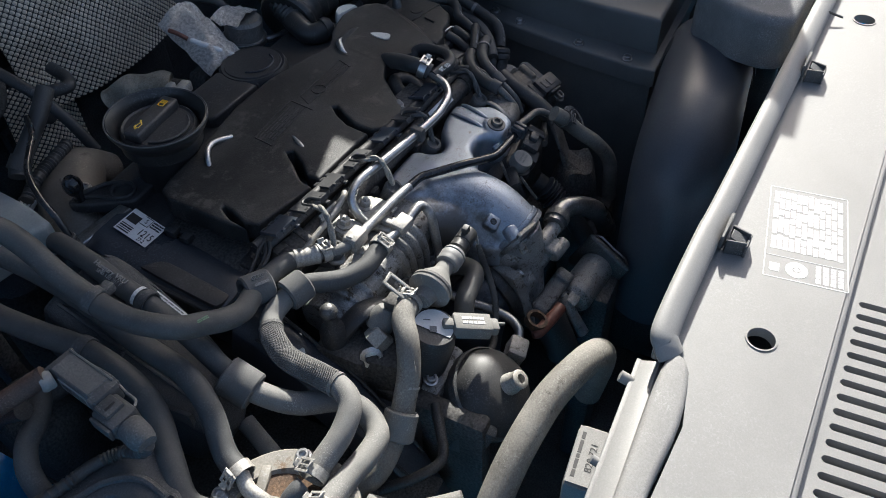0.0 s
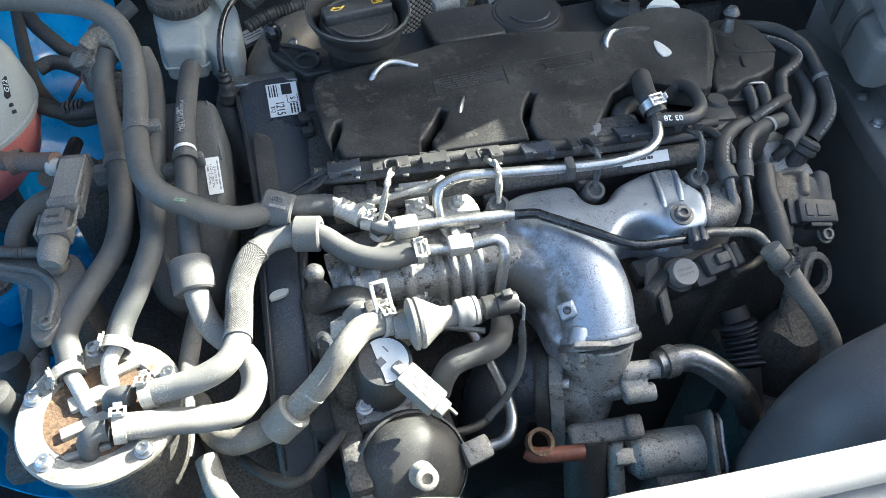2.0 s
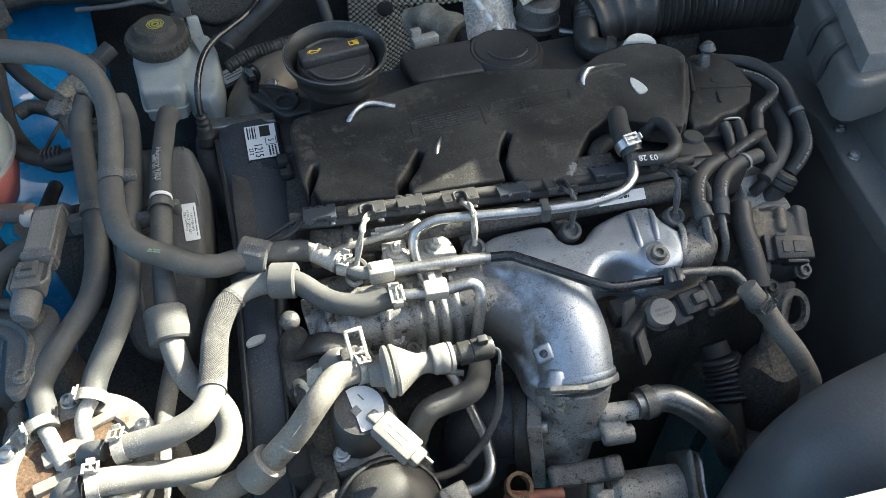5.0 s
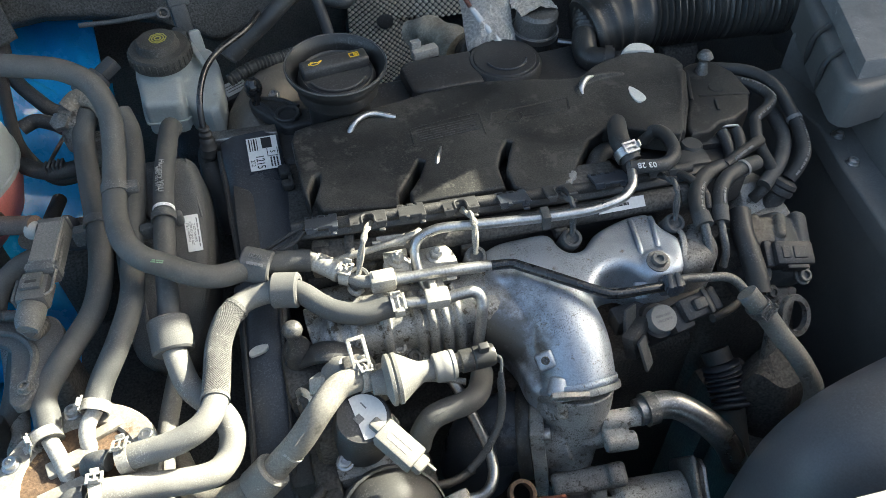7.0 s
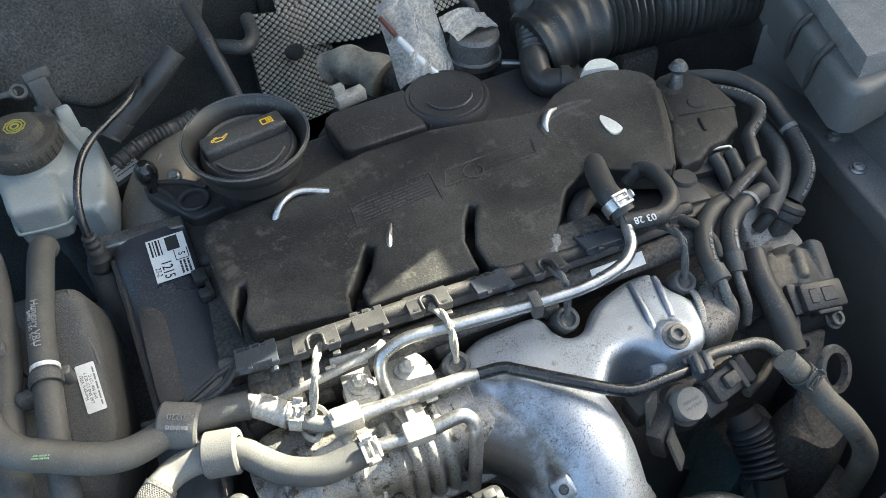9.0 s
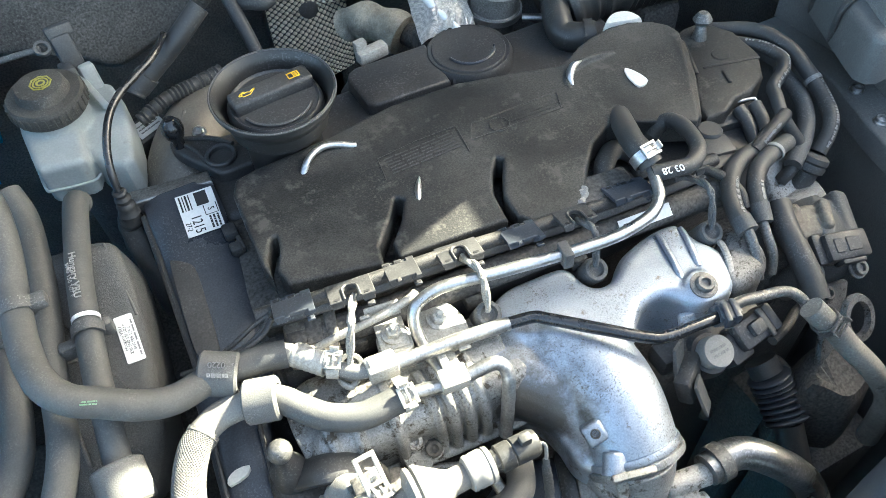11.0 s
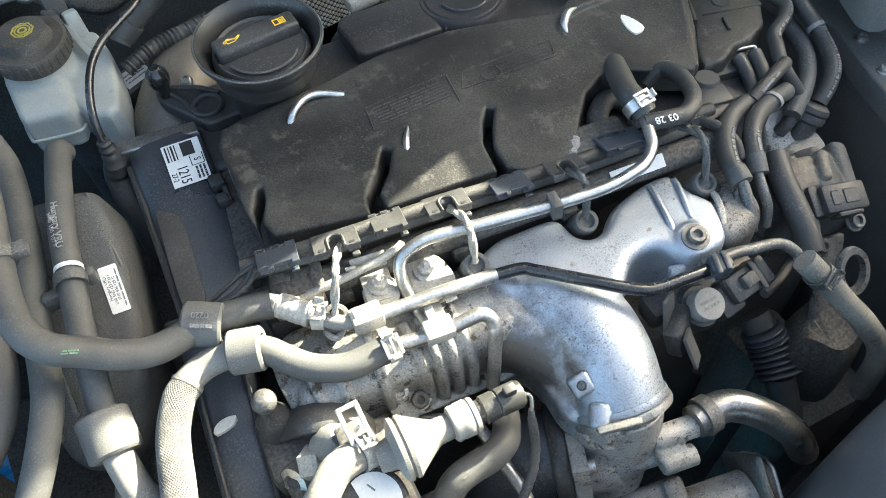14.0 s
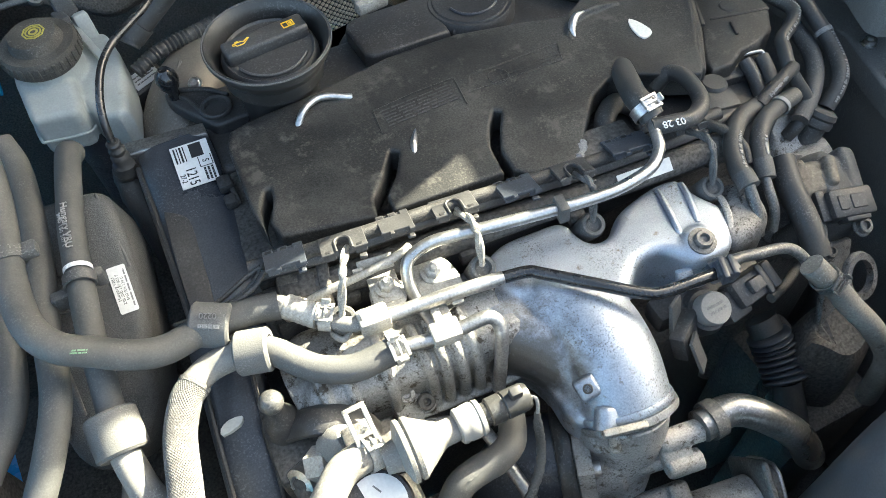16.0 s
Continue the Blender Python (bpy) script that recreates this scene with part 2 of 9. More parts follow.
M_PINK = surf("pink_coolant_plastic", (0.62, 0.16, 0.14), (0.72, 0.3, 0.27), (0.35, 0.5), 0, 16, 500, 0.1, 0.05, dusty=0.00)
M_WHITE = surf("white_label", (0.68, 0.68, 0.67), (0.78, 0.78, 0.77), (0.5, 0.7), 0, 30, 500, 0.06, 0.03, dusty=0.00)
M_INK = surf("black_ink", (0.012, 0.012, 0.014), (0.02, 0.02, 0.022), (0.5, 0.6), 0, 30, 500, 0.1, 0.02, dusty=0.00)
M_PRINT = surf("white_print", (0.6, 0.6, 0.6), (0.75, 0.75, 0.75), (0.6, 0.7), 0, 80, 800, 0.3, 0.02, dusty=0.00)
M_FAINT = surf("faint_white_print", (0.27, 0.268, 0.26), (0.34, 0.336, 0.325), (0.5, 0.7), 0, 60, 800, 0.25, 0.02)
M_GREEN = surf("green_paint_mark", (0.13, 0.24, 0.14), (0.19, 0.31, 0.20), (0.6, 0.7), 0, 80, 800, 0.3, 0.02)
M_YELLOW = surf("yellow_symbol", (0.85, 0.5, 0.03), (0.9, 0.56, 0.05), (0.45, 0.55), 0, 40, 500, 0.06, 0.02, dusty=0.00)
M_DULL_YELLOW = surf("dusty_yellow_symbol", (0.34, 0.29, 0.06), (0.42, 0.37, 0.09), (0.5, 0.6), 0, 40, 500, 0.1, 0.02)
M_BLUE = surf("blue_body_paint", (0.002, 0.25, 0.62), (0.012, 0.35, 0.74), (0.18, 0.34), 0, 12, 400, 0.08, 0.03, (0.05, 0.16, 0.3), 0.74, 30, 0.5, dusty=0.15)
M_BOX = surf("hazy_grey_box_plastic", (0.115, 0.117, 0.115), (0.165, 0.166, 0.162), (0.42, 0.6), 0, 8, 900, 0.25, 0.15, (0.18, 0.18, 0.175), 0.68, 120, dusty=0.35)
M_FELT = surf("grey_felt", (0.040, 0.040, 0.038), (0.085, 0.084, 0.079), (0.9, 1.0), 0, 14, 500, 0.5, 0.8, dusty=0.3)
M_PANEL = surf("dusty_grey_panel_plastic", (0.21, 0.208, 0.202), (0.25, 0.247, 0.24), (0.45, 0.65), 0, 9, 900, 0.06, 0.05, (0.28, 0.272, 0.26), 0.7, 40, dusty=0.12)
M_SEAL = surf("dusty_rubber_seal", (0.22, 0.216, 0.208), (0.27, 0.265, 0.254), (0.6, 0.8), 0, 30, 900, 0.12, 0.12, dusty=0.3)
M_PAD = surf("grey_foam_pad", (0.17, 0.17, 0.172), (0.23, 0.228, 0.225), (0.85, 0.95), 0, 30, 900, 0.25, 0.3)
M_RUST = surf("rusty_recess", (0.055, 0.034, 0.022), (0.15, 0.092, 0.055), (0.7, 0.9), 0.1, 30, 500, 0.4, 0.4, (0.34, 0.21, 0.10), 0.66, 70, dust=(0.30, 0.22, 0.15), dusty=0.4)
M_FILTER = surf("dusty_filter_lid", (0.22, 0.205, 0.178), (0.36, 0.34, 0.30), (0.6, 0.8), 0.1, 26, 600, 0.15, 0.15, (0.17, 0.115, 0.07), 0.62, 45)
M_COPPER = surf("red_brown_pipe", (0.12, 0.042, 0.029), (0.18, 0.068, 0.047), (0.4, 0.6), 0.1, 40, 500, 0.25, 0.15)
M_BROWN = surf("brown_rubber", (0.065, 0.040, 0.030), (0.100, 0.064, 0.048), (0.55, 0.75), 0, 30, 900, 0.3, 0.15, (0.19, 0.16, 0.13), 0.68, 110)
M_RAIL = surf("dull_dark_steel", (0.10, 0.10, 0.098), (0.2, 0.195, 0.185), (0.4, 0.6), 0.5, 30, 700, 0.3, 0.2, (0.3, 0.28, 0.25), 0.66, 90)
M_WIRE = surf("wire_wrap", (0.022, 0.022, 0.022), (0.055, 0.052, 0.049), (0.45, 0.7), 0, 60, 900, 0.5, 0.4, dusty=0.25)
M_TWIST = surf("dusty_lead", (0.2, 0.19, 0.17), (0.32, 0.3, 0.26), (0.6, 0.8), 0, 80, 900, 0.4, 0.3)
M_BRAID = surf("braided_textile", (0.085, 0.084, 0.082), (0.15, 0.147, 0.14), (0.8, 0.95), 0, 60, 900, 0.35, 0.3, (0.24, 0.23, 0.21), 0.63, 60)
M_MESH = surf("dimpled_heat_shield", (0.82, 0.70, 0.54), (0.95, 0.84, 0.67), (0.3, 0.45), 0.05, 30, 300, 0.2, 0.1)
M_HOUSING = surf("dull_pressed_housing", (0.115, 0.10, 0.083), (0.235, 0.212, 0.18), (0.40, 0.60), 0.35, 11, 700, 0.12, 0.1, (0.09, 0.075, 0.06), 0.63, 36)
# shade of the hollows mixed into the heat shield's colour
shaded_gaps(M_MESH, 0.0064 * 1.41, (0.035, 0.032, 0.028))
M_FOIL = woven("dimpled_foil", (0.88, 0.84, 0.8), (0.95, 0.92, 0.88), 330, 0.6)
M_CLOTH = surf("dusty_sleeve_cloth", (0.22, 0.195, 0.15), (0.62, 0.56, 0.44), (0.8, 0.95), 0, 40, 900, 0.35, 0.5, (0.28, 0.25, 0.2), 0.64, 70)
# white for the painted sun flecks, and for the bare metal cup
M_FLECK_CUP = surf("white_sun_fleck_and_cup", (0.7, 0.7, 0.66), (0.78, 0.78, 0.74), (0.4, 0.6), 0.1, 30, 500, 0.1, 0.05, dusty=0.00)
M_GROUND = surf("pale_bounce_ground", (0.36, 0.35, 0.33), (0.46, 0.45, 0.42), (0.8, 0.95), 0, 3, 180, 0.2, 0.5, dusty=0.20)
M_BLOCK = surf("grey_block", (0.3, 0.29, 0.27), (0.4, 0.39, 0.36), (0.8, 0.95), 0, 2, 120, 0.2, 0.4, dusty=0.20)

# ---- building helpers ----


def part(name, bm, material, parent=None, label=""):
    """Links a bmesh as one mesh object, under a thing or a part where one is given."""
    bm.normal_update()
    me = bpy.data.meshes.new(name)
    bm.to_mesh(me)
    bm.free()
    for f in me.polygons:
        f.use_smooth = True
    me.set_sharp_from_angle(angle=radians(38))
    me.materials.append(material)
    ob = new(name, me)
    if parent is not None:
        ob.parent = parent
        if parent.type == "EMPTY":
            ob.matrix_parent_inverse = Matrix.Translation(-parent.location)
    return tagged(ob, label)


def thing(name, base, label, category, group="", kind=""):
    """An Empty at its base, for a thing made of parts."""
    ob = new(name)
    ob.location = base
    ob.empty_display_size = 0.01
    return tagged(ob, label, category, group, kind)


def solo(name, bm, material, label, category, group="", kind=""):
    return tagged(part(name, bm, material), label, category, group, kind)


def axis(p, d, side=(0, 0, 1)):
    """A pose at p whose z points along d and whose x lies as near to side as it can."""
    z = Vector(d).normalized()
    s = Vector(side)
    if abs(s.normalized().dot(z)) > 0.97:
        s = Vector((0, 1, 0)) if abs(z.y) < 0.9 else Vector((1, 0, 0))
    x = (s - z * s.dot(z)).normalized()
    y = z.cross(x)
    return Matrix.Translation(p) @ Matrix((x, y, z)).transposed().to_4x4()


def join(*bms):
    a = bms[0]
    for b in bms[1:]:
        me = bpy.data.meshes.new("tmp")
        b.to_mesh(me)
        b.free()
        a.from_mesh(me)
        bpy.data.meshes.remove(me)
    return a


def curve_points(pts, res):
    """A smooth line through the points."""
    p = [Vector(q) for q in pts]
    if len(p) < 3 or res < 2:
        return p
    p = [p[0] * 2 - p[1]] + p + [p[-1] * 2 - p[-2]]
    out = []
    for i in range(1, len(p) - 2):
        for k in range(res):
            u = k / res
            a, b, c, d = p[i - 1], p[i], p[i + 1], p[i + 2]
            out.append(0.5 * ((2 * b) + (c - a) * u + (2 * a - 5 * b + 4 * c - d) * u * u + (3 * b - a - 3 * c + d) * u ** 3))
    out.append(p[-2])
    return out


def sweep(pts, r, seg=14, res=6, caps=True, flat=1.0, step=0.0):
    """A tube along a smooth line. r is a number or a function of the length gone and the whole length."""
    line = curve_points(pts, res)
    if step:
        fine, acc = [line[0]], 0.0
        for a, b in zip(line, line[1:]):
            n = max(1, round((b - a).length / step))
            fine += [a.lerp(b, (k + 1) / n) for k in range(n)]
        line = fine
    clean = [line[0]]
    for q in line[1:]:
        if (q - clean[-1]).length > 1e-6:
            clean.append(q)
    line = clean
    run = [0.0]
    for a, b in zip(line, line[1:]):
        run.append(run[-1] + (b - a).length)
    bm = bmesh.new()
    t0 = (line[1] - line[0]).normalized()
    u = t0.orthogonal().normalized()
    if abs(t0.z) < 0.95:
        u = (Vector((0, 0, 1)) - t0 * t0.z).normalized()
    rings = []
    for i, q in enumerate(line):
        t = (line[min(i + 1, len(line) - 1)] - line[max(i - 1, 0)]).normalized()
        u = (u - t * u.dot(t)).normalized()
        v = t.cross(u)
        rad = r(run[i], run[-1]) if callable(r) else r
        rings.append([bm.verts.new(q + (u * math.cos(a) * flat + v * math.sin(a)) * rad) for a in (2 * math.pi * k / seg for k in range(seg))])
    for a, b in zip(rings, rings[1:]):
        for k in range(seg):
            bm.faces.new((a[k], a[(k + 1) % seg], b[(k + 1) % seg], b[k]))
    if caps:
        bm.faces.new(list(reversed(rings[0])))
        bm.faces.new(rings[-1])
    return bm


def lathe(profile, m, seg=28, squash=1.0):
    """Turns a profile of (radius, height) round the z axis of the pose m."""
    bm = bmesh.new()
    rings = []
    for rad, h in profile:
        if rad < 1e-6:
            rings.append([bm.verts.new(m @ Vector((0, 0, h)))])
        else:
            rings.append([bm.verts.new(m @ Vector((rad * math.cos(a), rad * squash * math.sin(a), h))) for a in (2 * math.pi * k / seg for k in range(seg))])
    for a, b in zip(rings, rings[1:]):
        for k in range(seg):
            j = (k + 1) % seg
            if len(a) == 1 and len(b) > 1:
                bm.faces.new((a[0], b[j], b[k]))
            elif len(b) == 1 and len(a) > 1:
                bm.faces.new((a[k], a[j], b[0]))
            elif len(a) > 1:
                bm.faces.new((a[k], a[j], b[j], b[k]))
    if profile[0] == profile[-1]:
        bmesh.ops.remove_doubles(bm, verts=bm.verts, dist=1e-6)
    else:
        for r_ in (rings[0], rings[-1]):
            if len(r_) > 1:
                bm.faces.new(r_)
    bmesh.ops.recalc_face_normals(bm, faces=bm.faces)
    return bm


def rbox(sx, sy, sz, m, bev=0.0015, seg=2, taper=1.0):
    """A box with rounded edges, centred on the pose m; taper narrows its top."""
    bm = bmesh.new()
    bmesh.ops.create_cube(bm, size=1)
    for v in bm.verts:
        k = taper if v.co.z > 0 else 1
        v.co = Vector((v.co.x * sx * k, v.co.y * sy * k, v.co.z * sz))
    if bev:
        bmesh.ops.bevel(bm, geom=list(bm.edges), offset=bev, segments=seg, profile=0.5, affect="EDGES")
    bmesh.ops.transform(bm, matrix=m, verts=bm.verts)
    return bm


def prism(outline, z0, z1, bev=0.003, m=None, seg=3):
    """An outline drawn up from z0 to z1, its upper edge rounded. z1 may be a function of x and y."""
    bm = bmesh.new()
    top = (lambda x, y: z1) if not callable(z1) else z1
    lo = [bm.verts.new((x, y, z0)) for x, y in outline]
    hi = [bm.verts.new((x, y, top(x, y))) for x, y in outline]
    n = len(outline)
    f = bm.faces.new(hi)
    bm.faces.new(list(reversed(lo)))
    for i in range(n):
        j = (i + 1) % n
        bm.faces.new((lo[i], lo[j], hi[j], hi[i]))
    bmesh.ops.recalc_face_normals(bm, faces=bm.faces)
    if bev:
        bmesh.ops.bevel(bm, geom=list(f.edges), offset=bev, segments=seg, profile=0.5, affect="EDGES")
    if m is not None:
        bmesh.ops.transform(bm, matrix=m, verts=bm.verts)
    return bm


def smooth_outline(pts, res=4):
    """A closed outline rounded through its points."""
    p = [Vector((*q, 0)) for q in pts]
    n, out = len(p), []
    for i in range(n):
        a, b, c, d = p[i - 1], p[i], p[(i + 1) % n], p[(i + 2) % n]
        for k in range(res):
            u = k / res
            q = 0.5 * ((2 * b) + (c - a) * u + (2 * a - 5 * b + 4 * c - d) * u * u + (3 * b - a - 3 * c + d) * u ** 3)
            out.append((q.x, q.y))
    return out


def ring(p, d, r, wide, thick, seg=26):
    """A flat band round a hose."""
    m = axis(p, d)
    h = wide / 2
    return lathe([(r, -h), (r + thick, -h), (r + thick, h), (r, h), (r, -h)], m, seg)


def spring_clamp(p, d, r, parent, ear=(0, 0, 1), material=None):
    """A spring hose clamp: a band, a pierced loop lying on it and two short ears."""
    material = material or M_CLAMP
    band = part("clamp", ring(p, d, r, 0.008, 0.0011), material, parent, "dusty sprung steel hose clamp")
    z = Vector(d).normalized()
    e = (Vector(ear) - z * z.dot(Vector(ear))).normalized()
    s = z.cross(e)
    top = Vector(p) + e * (r + 0.0022)
    m = Matrix.Translation(top) @ Matrix((s, z, e)).transposed().to_4x4()
    bits = [rbox(0.013, 0.0022, 0.0012, m @ pose(0, 0.0045, 0), 0.0003, 1), rbox(0.013, 0.0022, 0.0012, m @ pose(0, -0.0045, 0), 0.0003, 1), rbox(0.0022, 0.0112, 0.0012, m @ pose(0.0055, 0, -0.0003), 0.0003, 1), rbox(0.0022, 0.0112, 0.0012, m @ pose(-0.0055, 0, -0.0003), 0.0003, 1), rbox(0.011, 0.0016, 0.0010, m, 0.0003, 1)]
    part("loop", join(*bits), material, band)
    for k in (-1, 1):
        part("lug", rbox(0.0014, 0.006, 0.0036, m @ pose(0.0072 * k, 0, 0.0012, 0, 18 * k, 0), 0.0004, 1), material, band)
    return band


def bolt(p, d, r, h, parent, material=None, washer=True, name="bolt"):
    """A round bolt head with a recess, on a washer flange."""
    material = material or M_STEEL
    prof = [(r * 1.35, 0), (r * 1.35, h * 0.25), (r, h * 0.3), (r, h * 0.92), (r * 0.9, h), (r * 0.55, h), (r * 0.5, h * 0.55), (0, h * 0.5)]
    return part(name, lathe(prof if washer else prof[3:], axis(p, d), 18), material, parent)


def letters(text, size, m, material, parent, depth=0.0003, name="lettering"):
    """Raised letters on the pose m: x along the line, y up the letters."""
    cu = bpy.data.curves.new(name, "FONT")
    cu.body, cu.size, cu.extrude, cu.align_x, cu.align_y = text, size, depth, "CENTER", "CENTER"
    tmp = bpy.data.objects.new("tmp", cu)
    me = bpy.data.meshes.new_from_object(tmp)
    bpy.data.objects.remove(tmp)
    bpy.data.curves.remove(cu)
    bm = bmesh.new()
    bm.from_mesh(me)
    bpy.data.meshes.remove(me)
    bmesh.ops.transform(bm, matrix=m, verts=bm.verts)
    return part(name, bm, material, parent)


def plane_pose(p, along, up):
    """A pose at p: x along the first way, z up, for labels and boxes."""
    z = Vector(up).normalized()
    x = Vector(along)
    x = (x - z * x.dot(z)).normalized()
    return Matrix.Translation(p) @ Matrix((x, z.cross(x), z)).transposed().to_4x4()


def bars(m, w, h, rows, parent, material, seed, thick=0.0003, fill=0.55, name="printed_bar", singly=False):
    """Lines of unreadable print as plain bars."""
    rnd = random.Random(seed)
    bms = []
    for i in range(rows):
        y = h / 2 - (i + 0.5) * h / rows
        x = -w / 2
        while x < w / 2 - 0.0005:
            k = min(rnd.uniform(0.1, 0.32) * w, w / 2 - x)
            bms.append(rbox(k * 0.85, h / rows * fill, thick, m @ pose(x + k / 2, y, 0), 0))
            x += k
    if singly:
        return [part(name, b, material, parent) for b in bms]
    return part(name, join(*bms), material, parent)


def cast(name, bm, material, parent, voxel=0.0014, rounds=6, label=""):
    """A casting or moulding: overlapping bodies fused into one skin with soft fillets."""
    ob = part(name, bm, material, parent, label)
    rm = ob.modifiers.new("fuse", "REMESH")
    rm.mode, rm.voxel_size, rm.use_smooth_shade = "VOXEL", voxel, True
    sm_ = ob.modifiers.new("fillet", "SMOOTH")
    sm_.factor, sm_.iterations = 0.5, rounds
    return ob

# ---- setting ----
# unseen surface, made pale so that it bounces sunlight up into the bay
ground = solo("ground", rbox(400, 400, 0.1, pose(0, 0, -0.05), 0), M_GROUND, "unseen ground under the parked car, pale to bounce sunlight", "ground", kind="structure")
# unseen blocks added beside the car; their edges shape the sun on the engine
solo("sun_block_tall", rbox(0.3, 6.0, 4.0, pose(1.15, 3.440, 2.0), 0.002), M_BLOCK, "unseen tall grey block added beside the car to shape the sun", "wall", kind="structure")
solo("sun_block_low", rbox(0.1, 0.46, 1.742, pose(1.35, 0.23, 0.871), 0.002), M_BLOCK, "unseen low grey block added beside the car to shape the sun", "wall", kind="structure")

# ---- car body round the engine bay ----
body = thing("car_body", (0, 0.2, 0.2), "bright blue car body with the bonnet raised over its engine bay", "car")
part("undertray", rbox(1.3, 1.15, 0.02, pose(0.0, 0.05, 0.42), 0.004), M_CAST, body)
part("bulkhead", rbox(1.4, 0.03, 0.75, pose(0.05, 0.66, 0.72), 0.004), M_CAST, body)
felt = plane_pose((-0.2, 0.45, 0.98), (1, 0, 0), (0, -0.8, 0.6))
part("sound_deadening", prism(smooth_outline([(-0.34, -0.02), (-0.15, -0.035), (-0.053, -0.052), (-0.003, -0.072), (0.031, -0.090), (0.069, -0.0815), (0.113, -0.070), (0.149, -0.050), (0.175, 0.01), (0.19, 0.10), (0.18, 0.30), (-0.10, 0.32), (-0.34, 0.30)], 4), -0.03, lambda x, y: 0.004 * noise.noise(Vector((x * 30, y * 30, 2))), 0.008, felt, 3), M_FELT, body, "grey felt sound deadening on the bulkhead")


def sheet(x0, x1, y0, y1, height, nx, ny, thick=0.004):
    """A sheet of metal over x and y with its height given by a function."""
    bm = bmesh.new()
    g = [[bm.verts.new((x0 + (x1 - x0) * i / nx, y0 + (y1 - y0) * j / ny, height(x0 + (x1 - x0) * i / nx, y0 + (y1 - y0) * j / ny))) for j in range(ny + 1)] for i in range(nx + 1)]
    for i in range(nx):
        for j in range(ny):
            bm.faces.new((g[i][j], g[i + 1][j], g[i + 1][j + 1], g[i][j + 1]))
    low = bmesh.ops.extrude_face_region(bm, geom=list(bm.faces))
    for v in low["geom"]:
        if isinstance(v, bmesh.types.BMVert):
            v.co.z -= thick
    bmesh.ops.recalc_face_normals(bm, faces=bm.faces)
    return bm


def wing(x, y):
    """The inner wing: a wall that curves into the strut tower, with soft dents."""
    rise = 1 / (1 + math.exp((x + 0.455) / 0.018))
    tower = math.exp(-((x + 0.44) ** 2 + (y - 0.40) ** 2) / 0.016)
    dent = 0.006 * math.sin(y * 47 + x * 30) * math.exp(-((x + 0.40) / 0.09) ** 2) + 0.004 * math.sin(y * 110 - x * 70)
    return 0.74 + 0.26 * rise + 0.17 * tower + dent


part("inner_wing", sheet(-0.75, -0.335, -0.10, 0.60, wing, 60, 90), M_BLUE, body, "bright blue painted inner wing")
part("inner_wing", rbox(0.03, 1.0, 0.7, pose(0.62, 0.08, 0.7), 0.004), M_CAST, body, "dark inner wing")
def arch(x, y):
    """The wheel arch panel: a slope with soft folds."""
    return 0.852 + 0.42 * (y - 0.375) - 0.5 * max(0, x + 0.33) + 0.007 * noise.noise(Vector((x * 22, y * 16, 1))) + 0.003 * math.sin(x * 130 + y * 60) * math.exp(-((y - 0.47) / 0.06) ** 2)


part("wheel_arch", sheet(-0.52, -0.312, 0.372, 0.63, arch, 44, 50), M_BLUE, body, "bright blue wheel arch panel")
part("front_wing", join(rbox(0.16, 1.3, 0.06, pose(-0.80, 0.1, 1.0, 0, -14, 0), 0.02, 4), rbox(0.03, 1.3, 0.7, pose(-0.875, 0.1, 0.66), 0.01)), M_BLUE, body)
part("front_wing", join(rbox(0.16, 1.3, 0.06, pose(0.80, 0.1, 1.0, 0, 14, 0), 0.02, 4), rbox(0.03, 1.3, 0.7, pose(0.875, 0.1, 0.66), 0.01)), M_BLUE, body)
part("floor_pan", join(rbox(1.5, 3.0, 0.1, pose(0, 1.2, 0.28), 0.02), *[rbox(0.2, 0.6, 0.6, pose(x, y, 0.30), 0.08, 4) for x in (-0.72, 0.72) for y in (0.05, 2.6)]), M_RUBBER, body, "underbody and tyres on the ground")
part("front_bumper", rbox(1.7, 0.06, 0.55, pose(0, -0.66, 0.62), 0.02, 4), M_BLUE, body)
part("cowl", rbox(1.5, 0.3, 0.03, pose(0, 0.82, 1.07, 8), 0.01, 3), M_BLACK, body)
part("windscreen", rbox(1.4, 0.9, 0.006, pose(0, 1.3, 1.32, 32), 0.001), M_SMOOTH, body)
# bonnet: hinged behind the bay, raised steeply
bonnet = part("bonnet", rbox(1.36, 0.98, 0.02, pose(0, 0.42, 1.48, -65), 0.008, 3), M_BLUE, body, "blue bonnet standing open")
part("bonnet_lining", rbox(1.2, 0.8, 0.015, pose(0, 0.40, 1.472, -65), 0.006, 3), M_FELT, bonnet)
# radiator and its frame under the slam panel
part("radiator", rbox(0.9, 0.05, 0.44, pose(0.0, -0.43, 0.66), 0.006), M_BLACK, body)
part("crossmember", join(rbox(1.3, 0.05, 0.05, pose(0.0, -0.375, 0.93), 0.01), rbox(1.3, 0.06, 0.03, pose(0, -0.42, 0.45), 0.006)), M_BLACK, body)

# ---- slam panel over the radiator ----
slam = thing("slam_panel", (0.1, -0.42, 0.95), "dusty grey plastic slam panel with a row of slots", "panel")


